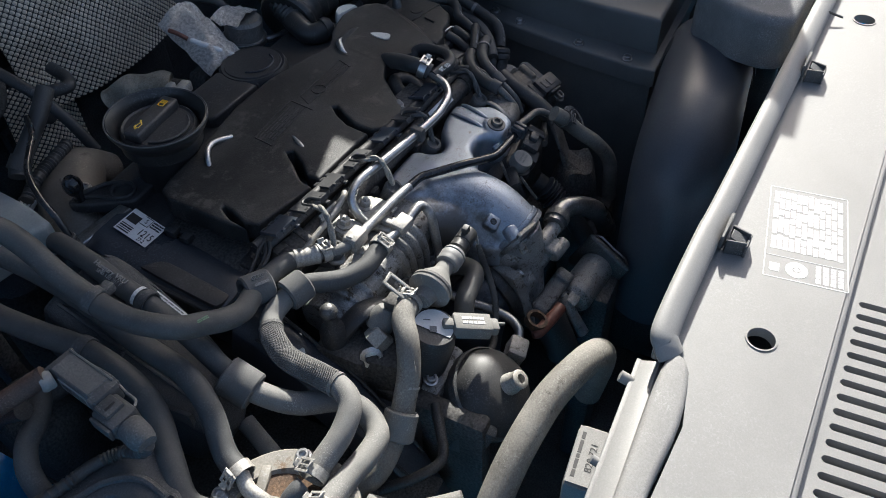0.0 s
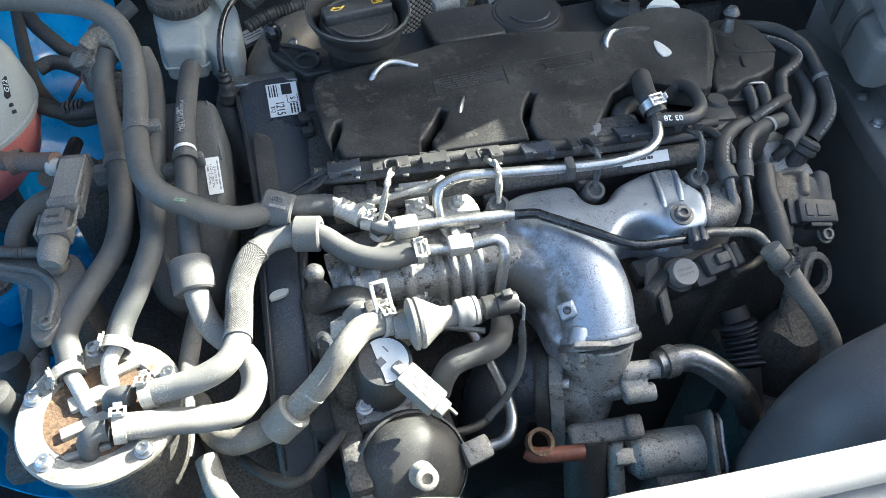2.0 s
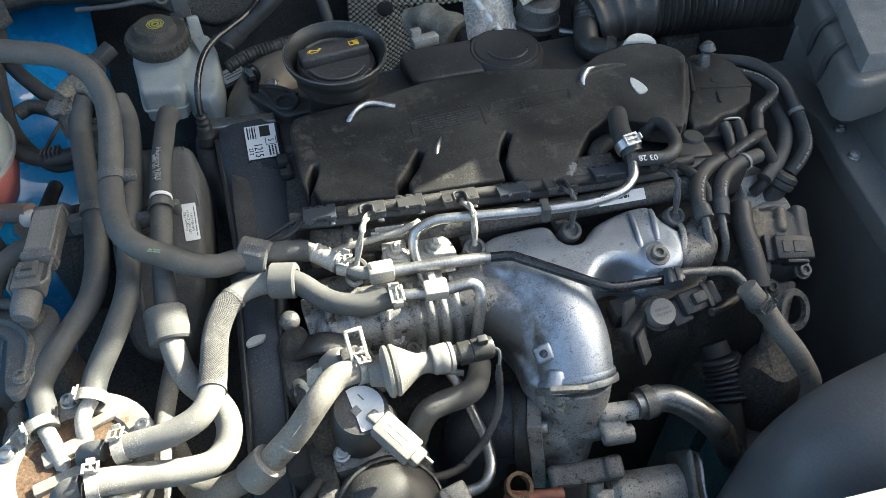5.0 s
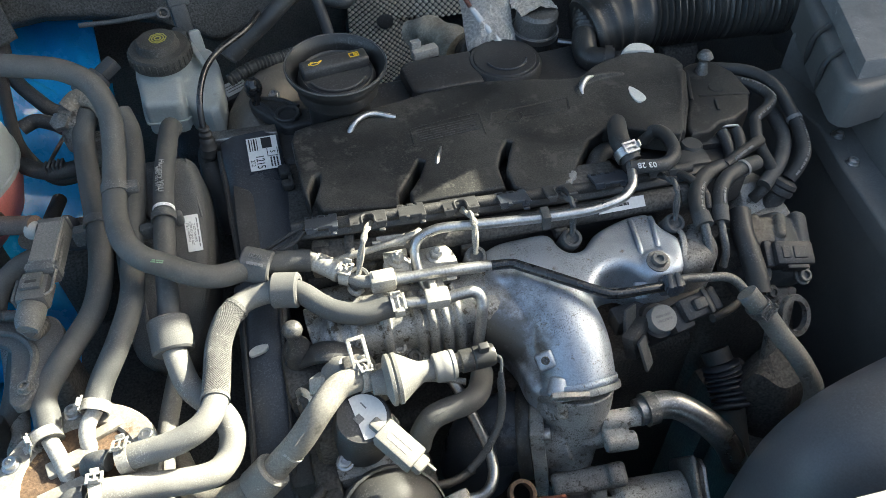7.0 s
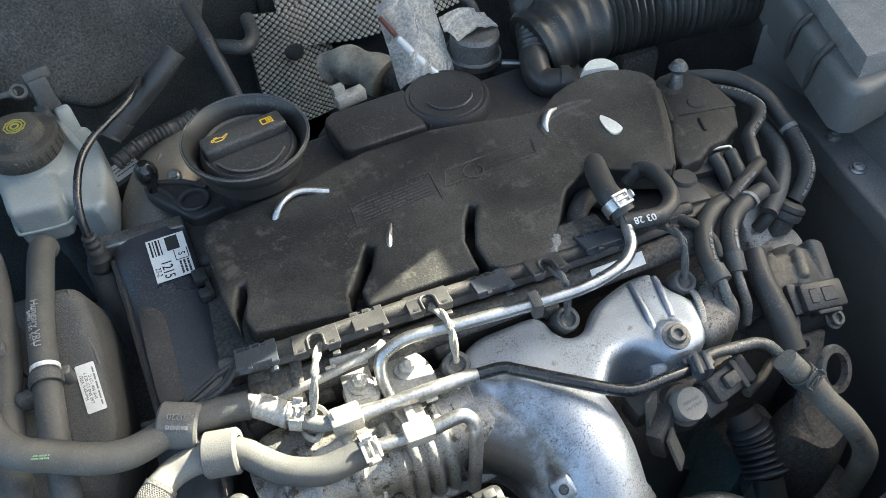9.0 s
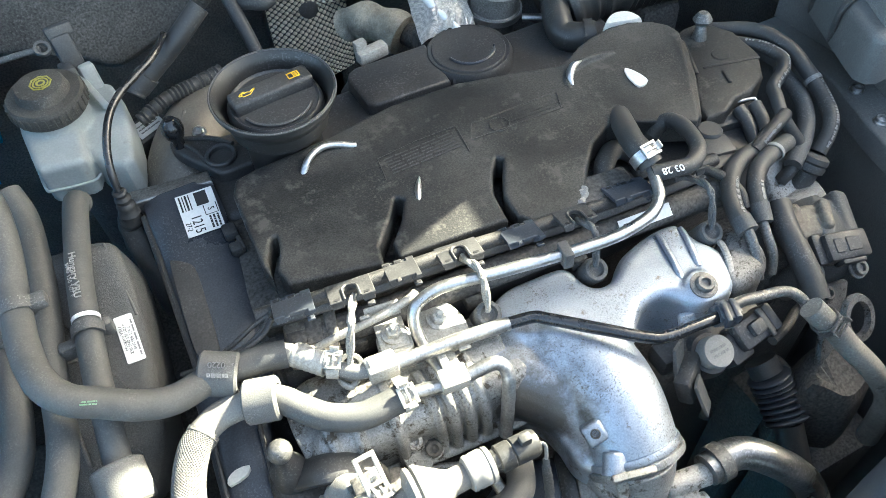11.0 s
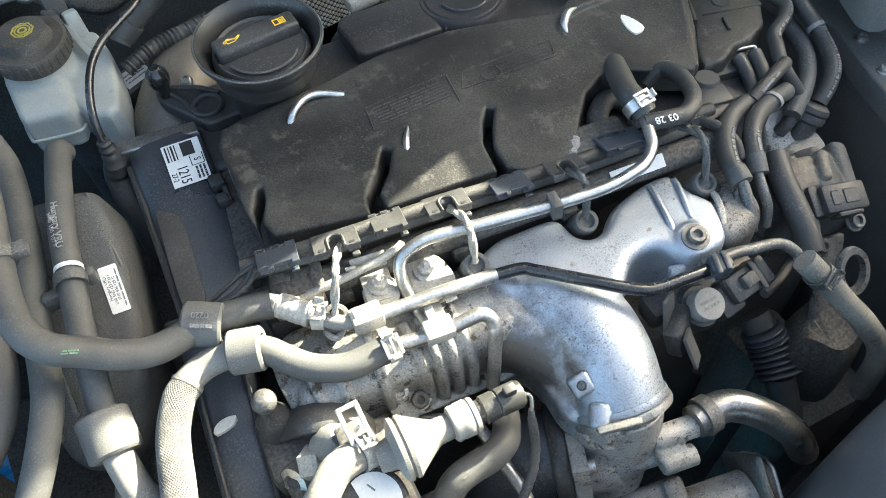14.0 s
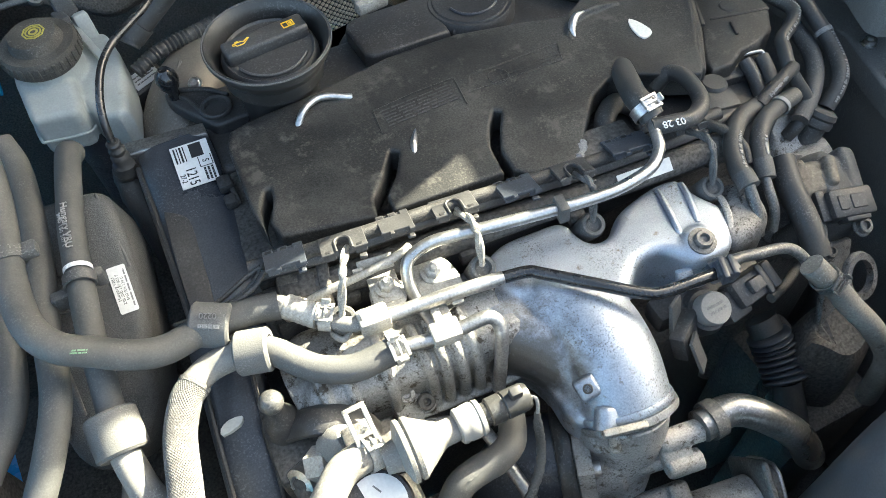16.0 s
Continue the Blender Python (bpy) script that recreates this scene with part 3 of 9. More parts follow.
def plate_with_holes(outline, holes, z0, z1):
    """A plate with through holes, filled between its outline and the holes."""
    bm = bmesh.new()
    edges = []
    for loop in (outline, *holes):
        vs = [bm.verts.new((x, y, z1)) for x, y in loop]
        edges += [bm.edges.new((vs[i], vs[(i + 1) % len(vs)])) for i in range(len(vs))]
    bmesh.ops.triangle_fill(bm, use_beauty=True, use_dissolve=False, edges=edges)
    low = bmesh.ops.extrude_face_region(bm, geom=list(bm.faces))
    for v in low["geom"]:
        if isinstance(v, bmesh.types.BMVert):
            v.co.z = z0
    bmesh.ops.recalc_face_normals(bm, faces=bm.faces)
    return bm


def disc(cx, cy, r, n=24):
    return [(cx + r * math.cos(2 * math.pi * k / n), cy + r * math.sin(2 * math.pi * k / n)) for k in range(n)]


plate_edge = [(-0.152, -0.327), (-0.150, -0.336), (-0.160, -0.346), (-0.2, -0.352), (-0.26, -0.346), (-0.46, -0.346), (-0.46, -0.399), (0.50, -0.4665), (0.50, -0.374), (0.36, -0.362), (0.2, -0.348), (0.0, -0.332)]
part("plate", plate_with_holes(plate_edge, [disc(-0.114, -0.3825, 0.0090), disc(0.345, -0.405, 0.010)], 0.994, 1.002), M_PANEL, slam)
rims = [ring((-0.114, -0.3825, 1.002), (0, 0, 1), 0.0090, 0.0016, 0.0012), ring((0.345, -0.405, 1.002), (0, 0, 1), 0.010, 0.0016, 0.0012)]
part("hole_rim", rims[0], M_SEAL, slam)
part("hole_rim", rims[1], M_SEAL, slam)
# the grille: cross-bars with open slots between them, a little lower than the plate
grille = [rbox(0.96, 0.006, 0.006, pose(0.02, -0.434, 0.9975, 0, 0, -4.03), 0.002), rbox(0.96, 0.03, 0.008, pose(0.02, -0.56, 0.985), 0.002)]
part("grille_frame", join(*grille), M_PANEL, slam)
slots = []
for i in range(30):
    x = -0.048 - 0.0121 * i
    y = -0.4385 - 0.0622 * (x + 0.048)
    w = 0.0027
    slots.append([(x + w * math.cos(a), y - w + w * math.sin(a)) for a in (math.pi * k / 6 for k in range(7))] + [(x - w + 0.004, y - 0.10), (x + w + 0.004, y - 0.10)])
part("slotted_plate", plate_with_holes([(-0.46, -0.403), (-0.46, -0.56), (0.50, -0.60), (0.50, -0.4695)], slots, 0.970, 0.9945), M_PANEL, slam, "lower grey plate with a row of long slots")
# rear lip with its rubber seal, and the clips that hold it
lip = part("seal", sweep([(-0.152, -0.333, 1.002), (-0.148, -0.328, 1.007), (-0.135, -0.3245, 1.0105), (-0.05, -0.3295, 1.0115), (0.0, -0.3345, 1.0115), (0.2, -0.3515, 1.0115), (0.36, -0.365, 1.0105), (0.5, -0.377, 1.009)], 0.0098, 16, 8, True, 0.55), M_PANEL, slam, "dusty rubber seal along the lip")
part("lip", rbox(0.62, 0.005, 0.03, pose(0.17, -0.347, 0.990, 0, 0, -4.6), 0.002), M_PANEL, slam)
for x in (-0.036, 0.215):
    y = -0.343 - 0.085 * (x + 0.036)
    q = pose(x, y, 0, 0, 0, -5)
    bits = [rbox(0.030, 0.003, 0.012, q @ pose(0.004, 0.002, 1.012, 0, 0, 0), 0.0008, 1), rbox(0.002, 0.014, 0.013, q @ pose(-0.007, -0.008, 1.0085, 0, 0, 14), 0.0005, 1), rbox(0.002, 0.014, 0.013, q @ pose(0.007, -0.008, 1.0085, 0, 0, -14), 0.0005, 1), rbox(0.016, 0.002, 0.010, q @ pose(0, -0.015, 1.0075), 0.0005, 1), rbox(0.010, 0.012, 0.0015, q @ pose(0, -0.008, 1.0125, 20), 0.0004, 1)]
    part("clip", join(*bits), M_DUSTY, slam, "bent dark steel clip")
part("pin", sweep([(0.33, -0.366, 1.012), (0.33, -0.384, 1.008)], 0.0012, 8), M_RUBBER, slam)
part("foam_pad", prism(smooth_outline([(-0.155, -0.331), (-0.158, -0.345), (-0.20, -0.350), (-0.25, -0.345), (-0.30, -0.345), (-0.30, -0.330), (-0.22, -0.328)]), 0.985, 1.006, 0.004), M_SEAL, slam, "grey foam pad")
part("rail", join(rbox(0.22, 0.016, 0.007, pose(-0.262, -0.322, 0.988, -25, 0, 0), 0.002), rbox(0.22, 0.004, 0.010, pose(-0.262, -0.3145, 0.984), 0.001), lathe([(0.004, 0), (0.004, 0.010), (0, 0.011)], axis((-0.17, -0.316, 0.985), (0, 1, 0.3))), lathe([(0.003, 0), (0.003, 0.008), (0, 0.009)], axis((-0.235, -0.316, 0.985), (0, 1, 0.3)))), M_PANEL, slam)
# information sticker, its print as bars
sm = plane_pose((-0.002, -0.396, 1.00215), (0.095, 0.010, 0), (0, 0, 1))
stk = part("sticker", join(*[rbox(w, h, 0.0001, sm @ pose(x, y, 0), 0) for x, y, w, h in ((0, 0.028, 0.10, 0.0008), (0, -0.028, 0.10, 0.0008), (-0.05, 0, 0.0008, 0.056), (0.05, 0, 0.0008, 0.056), (-0.028, 0, 0.0006, 0.056))]), M_PRINT, slam, "printed sticker with white lines of print")
bars(sm @ pose(0.012, 0.0, 0.0), 0.068, 0.05, 12, stk, M_PRINT, 5, 0.0001, 0.85, singly=True)
part("symbol", join(lathe([(0.0078, -0.00005), (0.0078, 0.00005), (0.0028, 0.00005), (0.0028, -0.00005), (0.0078, -0.00005)], sm @ pose(-0.039, 0.006, 0.0), 28), rbox(0.0035, 0.0035, 0.0001, sm @ pose(-0.039, 0.006, 0.0, 0, 0, 45), 0)), M_PRINT, stk)
part("symbol", rbox(0.008, 0.007, 0.0001, sm @ pose(-0.040, 0.021, 0.0), 0), M_PRINT, stk)
bars(sm @ pose(-0.039, -0.016, 0.0), 0.018, 0.02, 4, stk, M_PRINT, 6, 0.0001, 0.7, singly=True)

# the panel sits a little towards the battery side
slam.location += Vector((0.003, 0.001, 0.0))

# ---- engine block and head ----
engine = thing("engine", (0.05, 0.1, 0.43), "dark cast engine block and cylinder head under its covers", "engine")
part("block", join(rbox(0.46, 0.30, 0.34, pose(0.05, 0.07, 0.60), 0.012, 3), rbox(0.30, 0.2, 0.25, pose(0.4, 0.05, 0.55), 0.03, 3)), M_CAST, engine)
part("cylinder_head", rbox(0.41, 0.22, 0.14, pose(0.06, 0.105, 0.84), 0.01, 3), M_CAST, engine)
part("head_cover", join(rbox(0.40, 0.10, 0.03, pose(0.065, 0.19, 0.90), 0.008, 3), rbox(0.42, 0.06, 0.04, pose(0.07, 0.02, 0.893), 0.006, 2)), M_BLACK, engine)
for x in (-0.10, -0.02, 0.06, 0.14, 0.22):
    bolt((x, 0.035, 0.905), (0, 0, 1), 0.005, 0.006, engine)

# ---- engine cover ----
cover = thing("engine_cover", (0.06, 0.08, 0.915), "worn black foam-backed plastic engine cover with slots", "engine cover")
outline = [(-0.124, 0.060), (-0.122, 0.130), (-0.116, 0.143), (-0.100, 0.147), (-0.063, 0.149), (-0.022, 0.154), (0.020, 0.160), (0.078, 0.158), (0.130, 0.145), (0.165, 0.135),
           (0.176, 0.140), (0.222, 0.152), (0.262, 0.141), (0.274, 0.110), (0.252, 0.066), (0.228, 0.030), (0.216, 0.036), (0.203, 0.045), (0.180, 0.052), (0.157, 0.056), (0.138, 0.047), (0.126, 0.034),
           (0.108, 0.014), (0.100, 0.004), (0.090, 0.000), (0.080, -0.001), (0.058, 0.006), (0.051, 0.013), (0.052, 0.034), (0.061, 0.052), (0.070, 0.066), (0.066, 0.070), (0.056, 0.058), (0.047, 0.040), (0.044, 0.014),
           (0.020, 0.016), (-0.010, 0.018), (-0.038, 0.020), (-0.037, 0.034), (-0.024, 0.048), (-0.013, 0.066), (-0.018, 0.071), (-0.031, 0.053), (-0.046, 0.036), (-0.049, 0.021),
           (-0.090, 0.030), (-0.113, 0.036), (-0.116, 0.050), (-0.108, 0.068), (-0.106, 0.079), (-0.111, 0.078), (-0.119, 0.062), (-0.121, 0.044)]


def cover_top(x, y):
    return 0.9462 - 0.05 * (0.10 - y)


hump = [(0.166, 0.100), (0.168, 0.125), (0.176, 0.139), (0.190, 0.147), (0.208, 0.152), (0.226, 0.154), (0.244, 0.151), (0.262, 0.144), (0.274, 0.134), (0.277, 0.122), (0.266, 0.103), (0.2570, 0.088), (0.2385, 0.056), (0.2265, 0.033), (0.2205, 0.0262), (0.2020, 0.036), (0.1815, 0.049), (0.1690, 0.056), (0.162, 0.075)]
cast("shell", join(prism(outline, 0.922, cover_top, 0.0025, None, 3), prism(hump, 0.922, lambda x, y: cover_top(x, y) + 0.0003 + 0.05 * max(0, x - 0.19) - 0.9 * max(0, x - 0.245) ** 1.5, 0.0015, None, 2), sweep([(0.1555, 0.1045, 0.9463), (0.1585, 0.1160, 0.9472), (0.1705, 0.1255, 0.9490), (0.1895, 0.1275, 0.9500), (0.2110, 0.1255, 0.9490)], lambda s, t: 0.0008 + 0.0026 * math.sin(math.pi * s / t), 8, 6)), M_COVER, cover, 0.0011, 3)
part("foam_edge", sweep([(0.053, 0.0065, 0.9335), (0.066, 0.0025, 0.9350), (0.080, -0.0005, 0.9365), (0.093, 0.0005, 0.9370), (0.101, 0.0065, 0.9375), (0.108, 0.0145, 0.939)], lambda s, t: 0.0040 + 0.0006 * math.sin(s * 700) + 0.0004 * math.sin(s * 1900), 10, 7), M_PAD, cover, "torn grey foam edge")
rim = [sweep([(x, y, cover_top(x, y) + 0.0004) for x, y in q], 0.0007, 6, 1) for q in (((-0.017, 0.087), (-0.014, 0.110)), ((-0.014, 0.110), (0.020, 0.113), (0.054, 0.113)), ((0.054, 0.113), (0.051, 0.084)))]
rim += [sweep([(x, y, cover_top(x, y) + 0.0002) for x, y in q], 0.0006, 6, 1) for q in (((0.058, 0.094), (0.0665, 0.1096), (0.143, 0.1084), (0.137, 0.0905)), ((0.137, 0.0905), (0.058, 0.094)))]
part("label_border", join(*rim), M_COVER, cover, "raised border of a moulded label")
bars(plane_pose((0.019, 0.100, 0.9464), (1, 0.02, 0), (0, 0, 1)), 0.058, 0.020, 6, cover, M_BLACK, 3, 0.0006, 0.40, "moulded_line", True)
part("moulded_ring", sweep([(0.085 + 0.0078 * math.cos(k * math.pi / 12), 0.098 + 0.0078 * math.sin(k * math.pi / 12), 0.9466) for k in range(25)], 0.0006, 5, 1), M_COVER, cover)
bars(plane_pose((0.115, 0.099, 0.9463), (1, -0.06, 0), (0, 0, 1)), 0.05, 0.018, 5, cover, M_COVER, 4, 0.0005, 0.14, "moulded_line", True)
# two bent bright rods and a tapered sliver on the cover
hook = part("bright_curl", sweep([(-0.072, 0.1215, 0.941), (-0.063, 0.1300, 0.9505), (-0.052, 0.1370, 0.9525), (-0.040, 0.1385, 0.9515), (-0.022, 0.1330, 0.9465)], 0.0028, 10, 6), M_STEEL, cover, "bent bright rod")
part("bright_curl", sweep([(0.1600, 0.1080, 0.9455), (0.1615, 0.1160, 0.9490), (0.1690, 0.1235, 0.9520), (0.1790, 0.1260, 0.9520)], lambda s, t: 0.0006 + 0.0030 * math.sin(math.pi * s / t), 10, 6), M_STEEL, cover, "bent bright rod")
part("slot_sliver", sweep([(0.007, 0.081, 0.9445), (-0.001, 0.067, 0.9440), (-0.0055, 0.053, 0.9400)], lambda s, t: 0.0006 + 0.0022 * math.sin(math.pi * s / t), 8, 5), M_STEEL, cover)
# fleck of sunlight on the cover, put in as a white patch
part("sun_fleck", prism(smooth_outline([(0.2035, 0.079), (0.2135, 0.0815), (0.2125, 0.094), (0.207, 0.104), (0.2025, 0.093)], 3), 0.940, 0.9482, 0), M_FLECK_CUP, cover, "white patch painted as a sun fleck")

# ---- rear camshaft housing, oil filler ----
filler = thing("oil_filler", (-0.064, 0.183, 0.90), "black plastic oil filler funnel with a screwed cap", "oil filler")
fm = axis((-0.0665, 0.184, 0.90), (0.02, -0.06, 1), (1, 0, 0)) @ Matrix.Diagonal((0.93, 0.93, 1, 1))
part("funnel", lathe([(0.032, 0.0), (0.033, 0.045), (0.036, 0.058), (0.0405, 0.066), (0.0475, 0.076), (0.0515, 0.0835), (0.0515, 0.0865), (0.0495, 0.0875), (0.0465, 0.0845), (0.0435, 0.077), (0.0425, 0.068), (0.0415, 0.058), (0, 0.057)], fm, 56), M_GLOSS, filler)
part("rim_line", sweep([fm @ Vector((0.0512 * math.cos(a), 0.0512 * math.sin(a), 0.0868)) for a in (2 * math.pi * k / 48 for k in range(49))], 0.0008, 6, 1), M_DUSTY, filler)
cap = part("cap", lathe([(0.039, 0.055), (0.0398, 0.072), (0.0385, 0.0765), (0.0365, 0.0780), (0.0345, 0.0765), (0, 0.0775)], fm, 48), M_BLACK, filler, "black oil cap with yellow symbols")
grip = part("grip", rbox(0.070, 0.019, 0.012, fm @ pose(0, 0.007, 0.0810, 0, 0, 6), 0.003, 3), M_BLACK, cap)
part("cap_rib", sweep([fm @ Vector((0.03 * math.cos(a), 0.03 * math.sin(a) - 0.001, 0.0780)) for a in (3.5 + 0.28 * k for k in range(9))], 0.0012, 6, 3), M_DUSTY, cap)
gm = fm @ pose(0, 0.007, 0.0872, 0, 0, 6)
oil = [sweep([gm @ Vector((x_, y_, 0.0)) for x_, y_ in q_], 0.00042, 5, 1) for q_ in (((-0.0255, 0.0016), (-0.0190, 0.0016), (-0.0172, 0.0004), (-0.0128, 0.0030), (-0.0118, 0.0022)), ((-0.0245, 0.0016), (-0.0238, -0.0022), (-0.0178, -0.0022), (-0.0128, 0.0018)), ((-0.0225, 0.0016), (-0.0225, 0.0028)), ((-0.0240, 0.0029), (-0.0210, 0.0029)), ((-0.0255, 0.0016), (-0.0268, 0.0002), (-0.0258, -0.0008), (-0.0242, -0.0004)))]
part("symbol", join(*oil), M_YELLOW, grip)
book = [rbox(0.0008, 0.006, 0.0005, gm @ pose(0.0165 + 0.0046 * k, 0, 0), 0) for k in range(3)] + [rbox(0.01, 0.0008, 0.0005, gm @ pose(0.0211, 0.003 * k, 0), 0) for k in (-1, 1)] + [rbox(0.0028, 0.0005, 0.0005, gm @ pose(0.0234, 0.0012 - 0.0013 * k, 0), 0) for k in range(3)]
part("symbol", join(*book), M_YELLOW, grip)
arm = part("bracket_arm", join(prism(smooth_outline([(-0.150, 0.239), (-0.136, 0.2365), (-0.1115, 0.2225), (-0.1045, 0.2105), (-0.090, 0.200), (-0.086, 0.182), (-0.1045, 0.180), (-0.122, 0.181), (-0.1300, 0.1935), (-0.147, 0.2215)], 4), 0.915, 0.9255, 0.003, None, 3), lathe([(0.013, -0.05), (0.013, 0.003), (0.0118, 0.004), (0.0095, 0.003), (0.009, -0.004), (0, -0.005)], axis((-0.1165, 0.1985, 0.9255), (0, -0.03, 1)), 28), sweep([(-0.146, 0.236, 0.926), (-0.134, 0.218, 0.927), (-0.128, 0.197, 0.926)], 0.0022, 8, 5), sweep([(-0.140, 0.236, 0.926), (-0.118, 0.2235, 0.927), (-0.104, 0.209, 0.926)], 0.0022, 8, 5)), M_BLACK, filler, "black ribbed bracket plate with a round eye")
part("neck_bracket", rbox(0.06, 0.05, 0.03, pose(-0.055, 0.155, 0.905, 0, 0, 10), 0.006), M_BLACK, filler)
part("ball_stud", lathe([(0.0045, 0), (0.0045, 0.006), (0.0075, 0.010), (0.0085, 0.0145), (0.0075, 0.019), (0.004, 0.0225), (0.0035, 0.021), (0, 0.020)], axis((-0.1430, 0.2290, 0.9255), (0, 0.05, 1)) @ Matrix.Diagonal((1.1, 1.1, 1.25, 1))), M_DARKPIPE, filler, "black ball stud")
cams = thing("camshaft_housing", (-0.14, 0.25, 0.83), "dull grey-brown rounded metal housing behind the timing cover", "housing")
part("casing", sweep([(-0.165, 0.212, 0.82), (-0.160, 0.222, 0.853), (-0.146, 0.245, 0.880), (-0.117, 0.280, 0.895), (-0.085, 0.300, 0.893), (-0.06, 0.30, 0.87)], lambda s, t: 0.0245 + 0.011 * math.sin(math.pi * min(1, s / t * 1.15)), 24, 8), M_HOUSING, cams)
part("flange", sweep([(-0.176, 0.228, 0.868), (-0.163, 0.252, 0.897), (-0.138, 0.282, 0.915), (-0.105, 0.300, 0.922)], 0.0035, 8, 6), M_HOUSING, cams)
part("seam", sweep([(-0.180, 0.207, 0.852), (-0.164, 0.200, 0.874), (-0.142, 0.210, 0.886), (-0.125, 0.225, 0.895)], 0.0022, 8, 6), M_HOUSING, cams)
part("seam", sweep([(-0.168, 0.196, 0.846), (-0.160, 0.212, 0.880), (-0.150, 0.240, 0.911), (-0.128, 0.270, 0.926)], 0.0020, 8, 6), M_HOUSING, cams)
part("foot", rbox(0.05, 0.05, 0.1, pose(-0.15, 0.235, 0.80), 0.01), M_CAST, cams)
bolt((-0.1240, 0.2440, 0.9195), (-0.1, -0.2, 1), 0.0045, 0.005, cams)

strip = thing("camshaft_cover", (0.07, 0.21, 0.90), "black plastic camshaft cover with a round cap", "cover")
part("box", prism([(0.012, 0.196), (0.010, 0.236), (0.014, 0.243), (0.022, 0.247), (0.0915, 0.246), (0.0875, 0.187), (0.019, 0.190)], 0.90, 0.928, 0.0035, None, 3), M_BLACK, strip)
part("box", prism([(0.0900, 0.188), (0.0935, 0.245), (0.128, 0.243), (0.128, 0.186)], 0.90, 0.9265, 0.0035, None, 3), M_BLACK, strip)
part("base", prism([(0.004, 0.188), (0.004, 0.244), (0.014, 0.254), (0.10, 0.256), (0.165, 0.247), (0.168, 0.185), (0.09, 0.174), (0.012, 0.180)], 0.885, 0.911, 0.003), M_BLACK, strip)
part("round_cap", lathe([(0.040, 0), (0.040, 0.020), (0.037, 0.024), (0.034, 0.0235), (0.033, 0.025), (0, 0.026)], axis((0.121, 0.2165, 0.905), (0, 0, 1)), 36), M_BLACK, strip)
part("cap_mark", sweep([(0.121 + 0.022 * math.cos(a), 0.214 + 0.022 * math.sin(a), 0.9312) for a in (3.3 + 0.33 * k for k in range(9))], 0.0012, 6, 3), M_SMOOTH, strip)
part("connector", join(rbox(0.03, 0.012, 0.012, pose(0.045, 0.262, 0.925, 0, 0, 8), 0.002), rbox(0.012, 0.008, 0.014, pose(0.036, 0.266, 0.932, 0, 0, 8), 0.002)), M_CLAMP, strip, "pale dusty connector")
rear = thing("rear_housing", (0.30, 0.09, 0.89), "dark grey plastic housing beside the engine cover", "housing")
part("shell", prism([(0.278, 0.132), (0.2975, 0.139), (0.318, 0.139), (0.332, 0.112), (0.330, 0.078), (0.312, 0.052), (0.292, 0.043), (0.274, 0.042), (0.258, 0.033), (0.240, 0.035), (0.242, 0.048), (0.266, 0.086)], 0.86, 0.933, 0.0035, None, 3), M_COVER, rear)
part("front_step", prism([(0.250, 0.050), (0.300, 0.044), (0.297, 0.032), (0.284, 0.026), (0.240, 0.032)], 0.86, 0.920, 0.003, None, 2), M_BLACK, rear)
part("ridge", join(rbox(0.003, 0.016, 0.003, pose(0.285, 0.066, 0.9335, 0, 0, -20), 0.001), rbox(0.004, 0.050, 0.004, pose(0.276, 0.104, 0.933, 0, 0, -24), 0.0012), rbox(0.052, 0.003, 0.003, pose(0.301, 0.079, 0.9325, 0, 0, -14), 0.001), lathe([(0.014, -0.004), (0.0135, 0.001), (0.012, 0.002), (0, 0.002)], axis((0.300, 0.092, 0.932), (0, 0, 1)) @ Matrix.Diagonal((0.6, 0.6, 1, 1)), 24)), M_COVER, rear)
stud = part("ball_stud", lathe([(0.007, 0), (0.0045, 0.018), (0.0035, 0.020), (0.006, 0.022), (0.0085, 0.027), (0.006, 0.033), (0.004, 0.036), (0, 0.036)], axis((0.300, 0.120, 0.931), (0.05, 0.1, 1)) @ Matrix.Diagonal((1, 1, 0.72, 1))), M_RAIL, rear, "dull steel ball stud")

# ---- timing belt cover ----
timing = thing("timing_cover", (-0.17, 0.05, 0.80), "smooth black plastic timing belt cover with a white label", "timing cover")


def band(rows, thick):
    """A bent plate: rows of (y, z, x left, x right)."""
    bm = bmesh.new()
    top = []
    for y, z, xl, xr in rows:
        mid = (xl + xr) / 2
        w = (xr - xl) / 2
        top.append([bm.verts.new((mid + w * k, y, z - 0.006 * abs(k) ** 6 * (1 if abs(k) > 0.9 else 0))) for k in (-1, -0.93, -0.5, 0, 0.5, 0.93, 1)])
    for a, b in zip(top, top[1:]):
        for k in range(6):
            bm.faces.new((a[k], a[k + 1], b[k + 1], b[k]))
    low = bmesh.ops.extrude_face_region(bm, geom=list(bm.faces))
    for v in low["geom"]:
        if isinstance(v, bmesh.types.BMVert):
            v.co.z -= thick
            v.co.y += 0.3 * thick
    bmesh.ops.recalc_face_normals(bm, faces=bm.faces)
    return bm


upper = part("upper_shell", band([(0.196, 0.886, -0.184, -0.131), (0.192, 0.914, -0.1855, -0.131), (0.182, 0.926, -0.1865, -0.131), (0.168, 0.9275, -0.1865, -0.131), (0.150, 0.9225, -0.187, -0.131), (0.128, 0.9170, -0.1875, -0.133), (0.098, 0.9145, -0.188, -0.135), (0.055, 0.9105, -0.188, -0.138), (0.020, 0.9065, -0.189, -0.141), (0.006, 0.897, -0.191, -0.143)], 0.04), M_SMOOTH, timing)
